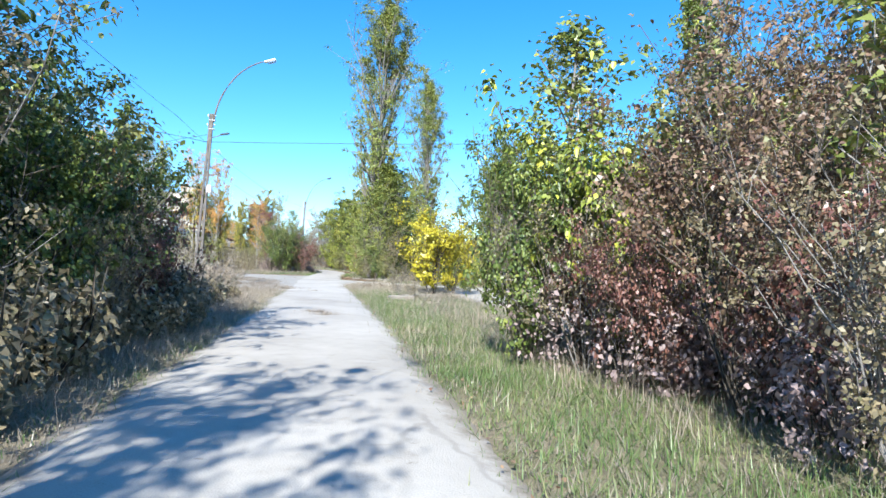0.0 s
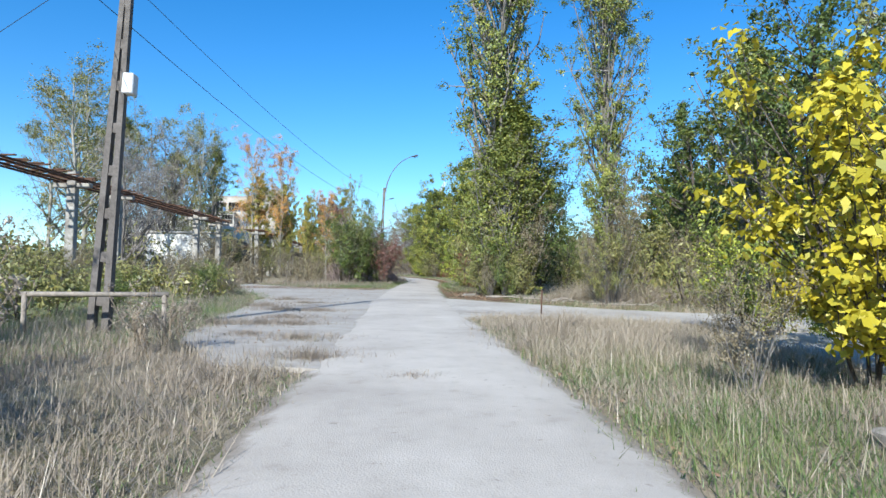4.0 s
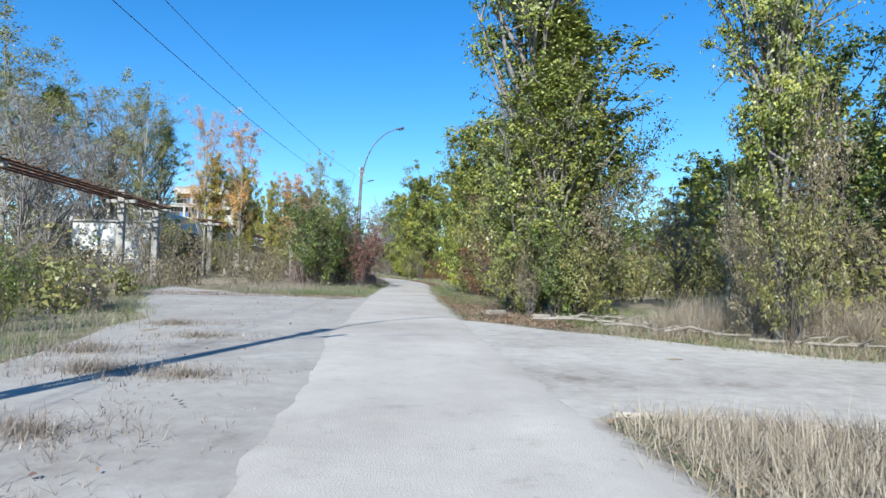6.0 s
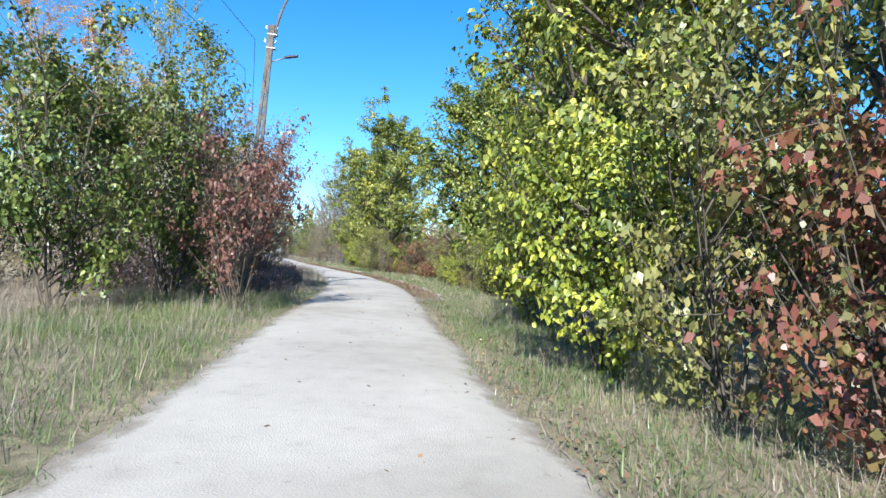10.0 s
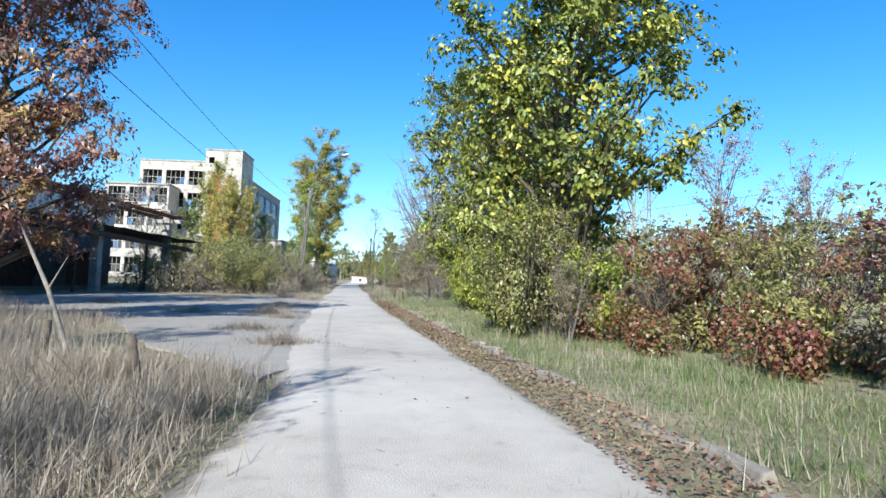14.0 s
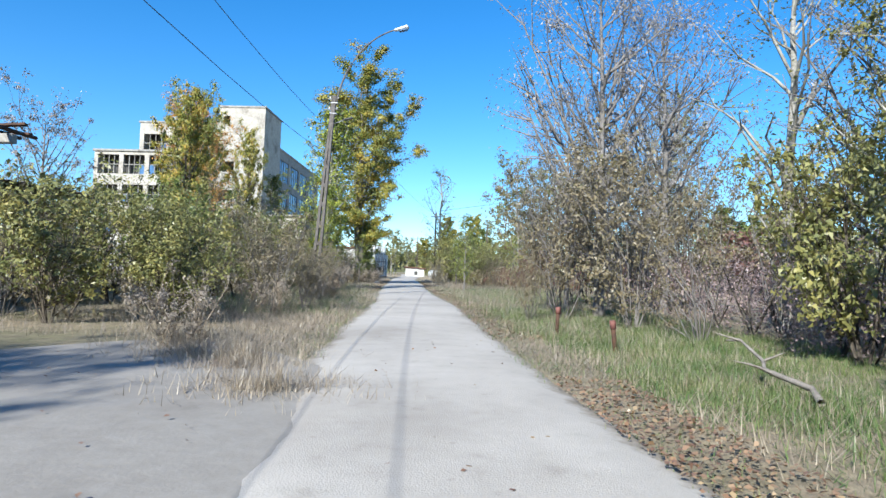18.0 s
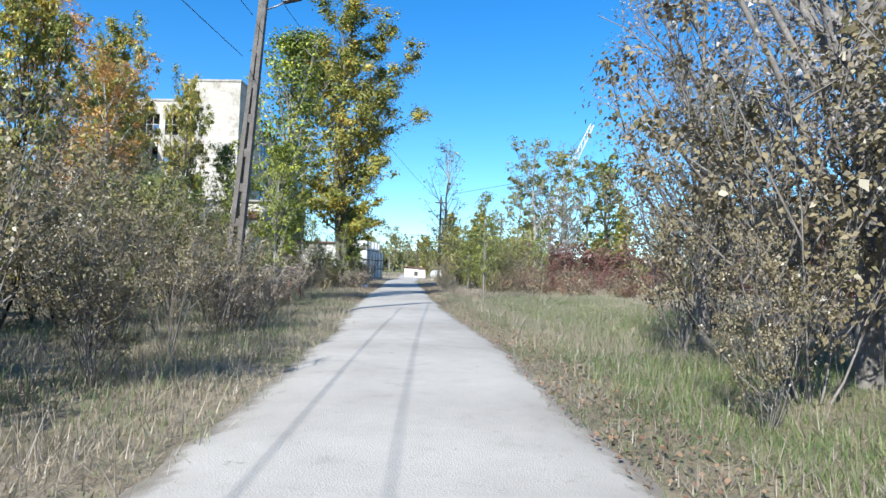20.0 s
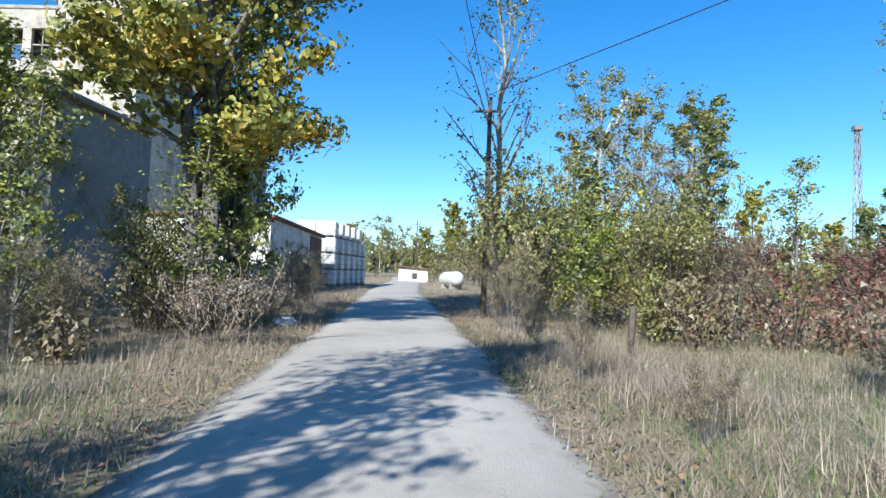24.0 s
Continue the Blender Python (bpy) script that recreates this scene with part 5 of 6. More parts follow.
meadow("brown_weeds", "weed", "withered brown weeds and stalks on the bank", [
    (3000, 95, 108, 4.2, 11, -1, 0.5, 1.3, 0.7, 1.0), (2600, 88, 99, 0.3, 5.5, -1, 0.5, 1.2, 0.6, 1.0),
    (4000, 4, 36, 0.3, 6, -1, 0.3, 1.0, 0.8, 1.0), (5200, 34, 74, 3.0, 18, -1, 0.3, 0.9, 1.0, 1.0), (3600, 62, 98, 0.4, 8, -1, 0.3, 1.1, 0.8, 1.0), (3600, 126, 190, 0.3, 7, -1, 0.3, 1.0, 0.8, 1.0),
    (2200, 4, 30, 1.5, 6, 1, 0.3, 1.0, 0.9, 1.0), (2200, 50, 80, 0.8, 5, 1, 0.2, 0.7, 0.9, 1.0), (2600, 128, 190, 0.8, 7, 1, 0.3, 1.0, 0.9, 1.0), (1200, 98, 128, 11, 15, -1, 0.2, 0.7, 1.0, 1.0)], 0.0042, 80)


def thatch(name, rows, mat, label, seed):
    """Low matted grass: short leaning blades that cover the soil between the tufts."""
    P, Hh = [], []
    for n, y0, y1, o0, o1, side, h in rows:
        p, rng = sow(n, y0, y1, o0, o1, side, seed, 0.9)
        P.append(p)
        Hh.append(h * rng.uniform(0.5, 1.1, len(p)))
    return blades(name, np.concatenate(P), np.concatenate(Hh), 0.0045, M[mat], label, lean=1.6, seed=seed, per=4, rad=0.13)


thatch("dry_thatch", [(9000, 148, 186, 0.1, 14, 1, 0.2), (3000, 126, 186, 0.1, 3.5, -1, 0.18), (4500, 28, 42, 0.1, 6, 1, 0.2), (2000, 84, 99, 0.1, 5, -1, 0.2), (2500, 8, 34, 0.1, 4, -1, 0.18)], "straw", "matted dry grass covering the verge", 93)
thatch("verge_thatch", [(7000, 0, 80, 0.0, 2.2, 1, 0.13), (5000, 0, 34, 0.0, 2.0, -1, 0.13), (9000, 124, 186, 0.0, 2.4, 1, 0.15), (7000, 124, 186, 0.0, 2.4, -1, 0.15)], "weed", "matted brown weeds along the road edges", 95)
thatch("green_thatch", [(9000, -2, 32, 0.1, 4, 1, 0.16), (4500, 78, 132, 0.9, 4.5, 1, 0.16), (3000, 132, 160, 0.3, 6, 1, 0.18), (3000, 34, 66, 3, 12, -1, 0.3), (1500, 62, 78, 0.2, 4, -1, 0.22), (1500, 56, 78, 0.2, 3, 1, 0.2), (1500, 158, 172, 4, 10, 1, 0.25)], "grass", "short green grass between the weeds", 94)


def litter(name, rows, seed, label):
    rng = np.random.default_rng(seed)
    P = []
    for n, y0, y1, o0, o1, side in rows:
        y = rng.uniform(y0, y1, n)
        off = o0 + (o1 - o0) * rng.random(n)
        x = road_x(y) + side * (HALF + off)
        bare = np.array([not in_poly(p, q, YARD_3) for p, q in zip(x, y)])
        P.append(np.stack([x, y, gz(x, y) + 0.035 + 0.02 * rng.random(n)], 1)[bare])
    c = np.concatenate(P)
    me = leaves_mesh(name, c, 0.042, rng, M["litter"], droop=0.1, up=3.0)
    return tagged(new(name, me), label, "fallen leaves", kind="stuff")


litter("fallen_leaves", [(13000, 79, 124, -0.15, 0.8, 1), (9000, 47.5, 62, 0.0, 2.4, 1), (500, 62, 80, -0.1, 0.8, 1), (7000, 43, 51, 0.5, 7.5, 1), (4200, 128, 178, -0.15, 0.9, 1), (3200, 150, 178, -0.15, 1.2, -1), (3600, 58.6, 62.0, 0.2, 10, -1), (400, 60, 128, -2.6, 0, 1), (300, 5, 40, -0.2, 0.6, 1), (600, 32, 58, 0.3, 8, -1), (500, 100, 124, 0.3, 9, -1)], 21, "dry brown leaves gathered along the road edge")

def clumps(name, mat, label, rows, seed):
    """Loose tufts of withered grass at the given spots: x, y, radius, height."""
    rng = np.random.default_rng(seed)
    P, Hh = [], []
    for x, y, r, h in rows:
        k = int(170 * r / 0.5)
        a, d = rng.uniform(0, 2 * np.pi, k), r * np.abs(rng.normal(0, 0.55, k))
        px, py = x + d * np.cos(a) * 1.5, y + d * np.sin(a)
        P.append(np.stack([px, py, gz(px, py) + 0.01], 1))
        Hh.append(h * (1.1 - 0.5 * d / r).clip(0.3))
    return blades(name, np.concatenate(P), np.concatenate(Hh), 0.004, M[mat], label, lean=1.2, seed=seed, per=4, rad=0.06)


clumps("yard_tufts", "weed", "withered brown grass tufts growing through the asphalt", [
    (-19.5, 101.8, 0.7, 0.32), (-22.4, 110.2, 0.6, 0.32), (-21.4, 108.6, 0.5, 0.28), (-22.9, 113.0, 0.6, 0.28), (-24.8, 123.6, 0.6, 0.18), (-25.8, 124.6, 0.7, 0.24), (-23.8, 116.5, 0.6, 0.21), (-27.0, 117.6, 1.0, 0.21), (-29.5, 113.2, 1.0, 0.21), (-24.6, 109.8, 0.9, 0.21), (-21.0, 104.6, 0.8, 0.24),
    (-19.2, 36.9, 0.9, 0.15), (-18.4, 36.8, 0.7, 0.14), (-20.2, 36.7, 0.9, 0.20), (-18.9, 34.7, 0.5, 0.10), (-18.6, 41.1, 0.8, 0.14), (-19.8, 41.4, 0.8, 0.18), (-20.6, 43.0, 0.8, 0.21), (-15.2, 18.1, 0.5, 0.16), (-15.0, 17.4, 0.4, 0.12), (-15.7, 30.0, 0.4, 0.10), (-17.8, 34.0, 0.9, 0.14), (-17.2, 31.6, 0.8, 0.2), (-18.9, 38.6, 1.0, 0.14), (-19.6, 45.0, 0.9, 0.12), (-20.8, 47.2, 0.9, 0.16), (-15.5, 23.0, 0.35, 0.08), (-15.1, 23.2, 0.3, 0.07), (-18.6, 58.6, 0.8, 0.11), (-13.9, 33.0, 0.5, 0.21), (-13.7, 35.6, 0.6, 0.24)], 91)
clumps("straw_tufts", "straw", "pale dry grass clumps at the road edge", [
    (-20.2, 97.0, 1.1, 0.65), (-21.4, 95.6, 1.2, 0.7), (-19.6, 94.2, 1.1, 0.6), (-22.6, 97.4, 1.2, 0.65), (-20.8, 92.6, 1.2, 0.7), (-25.0, 124.2, 0.9, 0.38), (-26.4, 125.6, 0.9, 0.45), (-23.9, 122.4, 0.8, 0.34), (-22.6, 111.0, 0.5, 0.3), (-23.2, 113.4, 0.5, 0.3), (-8.0, 48.0, 1.2, 1.1), (-6.6, 47.2, 1.2, 1.1), (-7.4, 49.4, 1.2, 1.1), (-9.0, 48.8, 1.0, 0.9), (-5.6, 46.8, 1.2, 1.0), (-9.5, 46.6, 1.0, 0.9), (-8.4, 46.0, 1.0, 0.9), (-7.2, 45.4, 1.0, 0.9), (-6.0, 44.6, 1.0, 0.8), (-10.3, 47.2, 0.8, 0.7), (-5.0, 44.0, 1.0, 0.8), (-13.2, 34.0, 0.8, 0.5), (-12.6, 36.0, 1.0, 0.55), (-24.9, 157.6, 0.8, 0.6), (-25.8, 160.0, 0.7, 0.55), (-26.5, 163.2, 0.8, 0.5)], 92)

for x, y, h in [(-26.4, 125.2, 0.9), (-19.0, 21.5, 1.2), (-18.4, 18.6, 1.0), (-19.4, 26.6, 1.1), (-20.8, 29.0, 1.2), (-22.6, 31.8, 1.2), (-19.6, 32.2, 0.8), (-24.0, 50.2, 0.8), (-26.6, 53.0, 0.9), (-28.6, 139.6, 1.2), (-29.6, 143.0, 1.3), (-30.4, 146.2, 1.3), (-27.6, 131.6, 0.9), (-32.4, 163.0, 1.1), (-33.0, 166.4, 1.0)]:
    plant("dry_weeds", x, y, h, 1.0)


# ---- street lamps ----
def street_lamp(x, y, head, tilt, white_box=False):
    tint = {"white": "pale lamp head", "dark": "dark lamp head"}[head]
    lamp = thing("street_lamp", x, y, label=f"leaning dark concrete ladder street lamp with arm and {tint}", category="street lamp", group="street lamps along the road")
    lean = Matrix.Rotation(radians(tilt), 4, "Y")
    lamp.matrix_world = lamp.matrix_world @ lean
    for s in (-1, 1):
        bm = bmesh.new()
        box(bm, (-0.5, -0.5, 0), (0.5, 0.5, 1), 0.0)
        for v in bm.verts:
            t = v.co.z
            g = 0.17 - 0.09 * t
            v.co = Vector((s * (g - 0.03) + v.co.x * (0.125 - 0.035 * t), v.co.y * (0.17 - 0.05 * t), -0.3 + t * 7.5))
        part("leg", bm, M["pole"], lamp)
    for k in range(9):
        z = 0.5 + k * 0.82
        g = 0.17 - 0.09 * (z + 0.3) / 7.5
        bm = boxes(((-g + 0.03, -0.055, z), (g - 0.03, 0.055, z + 0.2)), bevel=0.012)
        part("rung", bm, M["pole"], lamp)
    part("pole_top", boxes(((-0.105, -0.06, 7.1), (0.105, 0.06, 8.55)), bevel=0.02), M["pole"], lamp)
    a = np.linspace(0, 1, 14)
    arc = np.stack([0.12 + 2.25 * a ** 1.75, 0 * a, 8.15 + 3.4 * np.sin(a * 1.3) / np.sin(1.3)], 1)
    tube_part("arm", arc, np.linspace(0.045, 0.03, 14), M["pole"], lamp)
    for z in (7.75, 8.2):
        part("bracket", boxes(((-0.12, -0.075, z), (0.2, 0.075, z + 0.05)), bevel=0.008), M["steel"], lamp)
    hm = Matrix.Translation((2.3, 0, 11.5)) @ Matrix.Rotation(radians(-17), 4, "Y")
    bm = bmesh.new()
    box(bm, (0, -0.14, -0.07), (0.62, 0.14, 0.09), 0.05)
    for v in bm.verts:
        k = 1 - 0.5 * max(0, 0.25 - v.co.x) / 0.25
        v.co.y *= k
        v.co.z = 0.02 + (v.co.z - 0.02) * k
    bmesh.ops.transform(bm, matrix=hm, verts=bm.verts[:])
    h = part("lamp_head", bm, M["white" if head == "white" else "dark"], lamp, tint)
    bm = bmesh.new()
    box(bm, (0.2, -0.10, -0.115), (0.56, 0.10, -0.072), 0.03)
    bmesh.ops.transform(bm, matrix=hm, verts=bm.verts[:])
    part("lens", bm, M["glass"], h)
    tube_part("side_arm", [(0.1, 0, 7.35), (0.3, 0, 7.42), (0.55, 0, 7.55)], 0.02, M["steel"], lamp, 6)
    bm = bmesh.new()
    box(bm, (0.5, -0.07, 7.5), (0.95, 0.07, 7.58), 0.03, Matrix.Translation((0.5, 0, 7.5)) @ Matrix.Rotation(radians(-14), 4, "Y") @ Matrix.Translation((-0.5, 0, -7.5)))
    part("small_lamp", bm, M["dark"], lamp)
    for z in (8.45, 8.0):
        for s in (-1, 1):
            tube_part("insulator", [(s * 0.13, 0, z - 0.08), (s * 0.17, 0, z - 0.02), (s * 0.17, 0, z + 0.06)], [0.02, 0.035, 0.025], M["white"], lamp, 6)
    if white_box:
        part("meter_box", boxes(((0.09, -0.12, 4.55), (0.3, 0.12, 4.95)), bevel=0.02), M["white"], lamp, "white electrical box")
    return lamp


L1, L2, L3 = (-21.64, 34.72), (-19.35, 79.63), (-29.75, 141.7)
street_lamp(*L1, "white", 2.6, True)
street_lamp(*L2, "dark", 2.4)
street_lamp(*L3, "white", 3.8)


def wooden_pole(x, y, h, label):
    p = thing("utility_pole", x, y, label=label, category="utility pole")
    tube_part("post", [(0, 0, -0.3), (0.02, 0, h * 0.5), (0.03, 0, h)], [0.09, 0.075, 0.06], M["bark"], p, 8)
    part("crossarm", boxes(((-0.4, -0.035, h - 0.45), (0.4, 0.035, h - 0.38)), bevel=0.01), M["bark"], p)
    return p


wooden_pole(-28.5, 171.4, 6.4, "dark weathered wooden pole among branches")
wooden_pole(-24.6, 186.0, 6.5, "thin grey pole standing in the thicket")
wooden_pole(-38.6, 226.0, 7.0, "distant thin utility pole beside the hut")


def wire(a, b, sag, name="power_line", label="black overhead power cable between poles", r=0.0085):
    q = np.linspace(0, 1, 15)[:, None]
    pts = np.asarray(a) * (1 - q) + np.asarray(b) * q - np.array([0, 0, 1]) * 4 * sag * q * (1 - q)
    t = pipe(pts, r, 5)
    return tagged(new(name, t.mesh(name, M["wire"])), label, "cable", "overhead cables")


def top(p, z, dx=0.3):
    return (p[0] + dx, p[1], gz(*p) + z)


for (x0, h0), (x1, h1), (x2, h2) in (((-22.0, 6.5), (-19.75, 7.0), (-29.7, 6.2)), ((-23.0, 8.4), (-19.5, 8.0), (-29.5, 7.2))):
    a, b, c = ((x, y, gz(x, y) + h) for x, y, h in ((x0, L1[1], h0), (x1, L2[1], h1), (x2, L3[1], h2)))
    wire((-22.2, -12.0, gz(-22, -12) + 8.4), a, 0.6)
    wire(a, b, 0.8)
    wire(b, c, 1.6)
wire(top(L3, 8.4), (-28.5, 171.4, gz(-28.5, 171.4) + 6.1), 0.5)
wire(top(L1, 7.1, 0.0), (26.0, 44.0, 12.0), 0.4, r=0.012)
wire(top(L1, 7.1), (-44.0, 20.0, gz(-44, 20) + 9.8), 0.4, r=0.012)
wire(top(L1, 7.5), (-60.0, 66.0, gz(-60, 66) + 8.0), 0.7)
wire((-28.5, 171.4, 10.5), (1.5, 127.6, 9.4), 0.35, r=0.012)


# ---- pipe rack, sheds, ruined factory ----
def pipe_rack(name, x0, y0, x1, y1, z0, z1, posts, label):
    """Concrete posts that carry rusty rails with cross slats."""
    base = thing(name, x0, y0, 0.0, 0, label, "pipe rack")
    L = math.hypot(x1 - x0, y1 - y0)
    d = Vector(((x1 - x0) / L, (y1 - y0) / L, 0))
    n = Vector((-d.y, d.x, 0))

    def at(s, o, z):
        return Vector((d.x * s + n.x * o, d.y * s + n.y * o, z))

    rot = math.degrees(math.atan2(d.y, d.x))
    for s in posts:
        gx, gy = x0 + d.x * s, y0 + d.y * s
        g = gz(gx, gy)
        zt = z0 + (z1 - z0) * s / L
        bm = boxes(((-0.23, -0.23, g - 0.2), (0.23, 0.23, zt + 0.6)), bevel=0.03)
        bmesh.ops.transform(bm, matrix=Matrix.Translation(at(s, 0, 0)) @ pose(0, 0, 0, 0, 0, rot), verts=bm.verts[:])
        part("post", bm, M["concrete"], base)
        bm = boxes(((-0.12, -1.0, zt - 0.32), (0.12, 1.0, zt - 0.06)), bevel=0.02)
        bmesh.ops.transform(bm, matrix=Matrix.Translation(at(s, 0, 0)) @ pose(0, 0, 0, 0, 0, rot), verts=bm.verts[:])
        part("crossbeam", bm, M["concrete"], base)
    for o in (-0.85, -0.35, 0.35, 0.85):
        q = np.linspace(0, 1, 12)
        pts = [tuple(at(L * k, o + 0.03 * wob(k * 9, o), z0 + (z1 - z0) * k + 0.05 + 0.03 * wob(k * 7, o + 3))) for k in q]
        tube_part("rail", pts, 0.06, M["rust"], base, 6)
    r = random.Random(int(L * 10))
    s = 0.3
    while s < L:
        z = z0 + (z1 - z0) * s / L + 0.13
        bm = boxes(((-0.07, -1.05 - r.uniform(0, 0.3), -0.03), (0.07, 1.05 + r.uniform(0, 0.3), 0.03)))
        bmesh.ops.transform(bm, matrix=Matrix.Translation(at(s, r.uniform(-0.1, 0.1), z)) @ pose(0, 0, 0, r.uniform(-4, 4), r.uniform(-10, 10), rot + r.uniform(-9, 9)), verts=bm.verts[:])
        part("slat", bm, M["rust"], base)
        s += r.uniform(0.45, 0.85)
    return base


pipe_rack("pipe_rack", -34.2, 44.0, -35.6, 86.0, 5.6, 6.7, [1.0, 13.5, 19.0, 34.5, 41.3], "rusty pipe rack with slats on concrete posts")
pipe_rack("pipe_rack", -35.6, 98.0, -36.4, 133.0, 7.1, 7.5, [2, 9, 16.5, 25.7, 34], "rusty pipe rack with slats on concrete posts before the shed")


def wall_box(name, lo, hi, mat, parent, holes=(), t=0.3):
    """Four walls with thickness; holes are (face, u0, u1, v0, v1) on the front (-y) or right (+x) face."""
    x0, y0, z0 = lo
    x1, y1, z1 = hi

    def face(tag, u0, u1, place):
        hs = [h for h in holes if h[0] == tag]
        us = sorted({u0, u1, *[h[1] for h in hs], *[h[2] for h in hs]})
        vs = sorted({z0, z1, *[h[3] for h in hs], *[h[4] for h in hs]})
        bm = bmesh.new()
        for a, b in zip(us, us[1:]):
            for c, d in zip(vs, vs[1:]):
                if any(h[1] <= (a + b) / 2 <= h[2] and h[3] <= (c + d) / 2 <= h[4] for h in hs):
                    continue
                box(bm, *place(a, b, c, d))
        bmesh.ops.remove_doubles(bm, verts=bm.verts[:], dist=0.0005)
        seen = {}
        for f in bm.faces:
            seen.setdefault(tuple(round(c, 3) for c in f.calc_center_median()), []).append(f)
        bmesh.ops.delete(bm, geom=[f for fs in seen.values() if len(fs) > 1 for f in fs], context="FACES")
        part("wall", bm, mat, parent)

    face("front", x0, x1, lambda a, b, c, d: ((a, y0, c), (b, y0 + t, d)))
    face("back", x0, x1, lambda a, b, c, d: ((a, y1 - t, c), (b, y1, d)))
    face("left", y0 + t, y1 - t, lambda a, b, c, d: ((x0, a, c), (x0 + t, b, d)))
    face("right", y0 + t, y1 - t, lambda a, b, c, d: ((x1 - t, a, c), (x1, b, d)))


def white_ruin():
    g = gz(-46, 95) - 0.1
    b = thing("white_outbuilding", -46, 95, 0, 0, "low white outbuilding with peeling plaster and a dark doorway", "building")
    wall_box("wall", (0.2, -2, g - 0.3), (7.0, 5, g + 4.8), M["plaster"], b, [("front", 0.9, 2.1, g + 0.1, g + 2.2)])
    part("roof", boxes(((0.0, -2.2, g + 4.8), (7.2, 5.2, g + 5.0)), bevel=0.03), M["concrete"], b)
    part("floor", boxes(((0.5, -1.7, g - 0.3), (6.7, 4.7, g - 0.05))), M["void"], b)


white_ruin()


def shed():
    g = gz(-45, 115)
    b = thing("long_shed", -45, 115, 0, 0, "long low industrial shed with pale upper wall and dark lower bays", "building")
    wall_box("wall", (-12, -11, g - 0.6), (2.5, 21, g + 5.0), M["shed_shade"], b, [("right", -8 + 6 * k, -5 + 6 * k, g + 0.4, g + 2.9) for k in range(5)])
    part("parapet", boxes(((-12.1, -11.1, g + 5.0), (2.6, 21.1, g + 6.7)), bevel=0.04), M["plaster"], b, "whitewashed parapet band")
    part("floor", boxes(((-11.7, -10.7, g - 0.6), (2.2, 20.7, g - 0.2))), M["void"], b)
    for k in range(5):
        part("door", boxes(((2.25, -8 + 6 * k, g + 0.4), (2.35, -5 + 6 * k, g + 2.9)), bevel=0.01), M["rust"], b, "rusty steel door leaf")
    # canopy on thin steel posts
    c = thing("canopy", -38.6, 120, 0, 0, "sagging rusty corrugated canopy on thin steel posts", "canopy")
    gc = gz(-38, 120)
    r = random.Random(3)
    for k in range(34):
        y = -16 + k * 0.96
        z = gc + 3.35 + 0.018 * (y + 16) + r.uniform(-0.03, 0.03)
        n = 13
        prof = [(y + 0.99 * i / (n - 1), z + 0.02 * math.sin(i * math.pi / 2)) for i in range(n)]
        V = [(xx, yy, zz - d) for d in (0.0, 0.012) for xx in (-2.6, 3.0 + r.uniform(-0.08, 0.08)) for yy, zz in prof]
        F = [(i, i + 1, n + i + 1, n + i) for i in range(n - 1)] + [(2 * n + i, 3 * n + i, 3 * n + i + 1, 2 * n + i + 1) for i in range(n - 1)]
        F += [(k2 * n + i, 2 * n + k2 * n + i, 2 * n + k2 * n + i + 1, k2 * n + i + 1) for k2 in (0, 1) for i in range(n - 1)] + [(0, n, 3 * n, 2 * n), (n - 1, 3 * n - 1, 4 * n - 1, 2 * n - 1)]
        bm = bmesh.new()
        vs = [bm.verts.new(v) for v in V]
        for fc in F:
            bm.faces.new([vs[i] for i in fc])
        bmesh.ops.recalc_face_normals(bm, faces=bm.faces[:])
        part("roof_sheet", bm, M["roof"], c)
    part("edge_beam", boxes(((2.85, -16, gc + 3.05), (3.0, 16.6, gc + 3.33)), bevel=0.02), M["rust"], c)
    for y in (-13, -6, 1, 8, 15.5):
        gy = gz(-36, 120 + y)
        part("post", boxes(((2.86, y, gy - 0.2), (2.98, y + 0.12, gc + 3.05)), bevel=0.01), M["rust"], c)


shed()


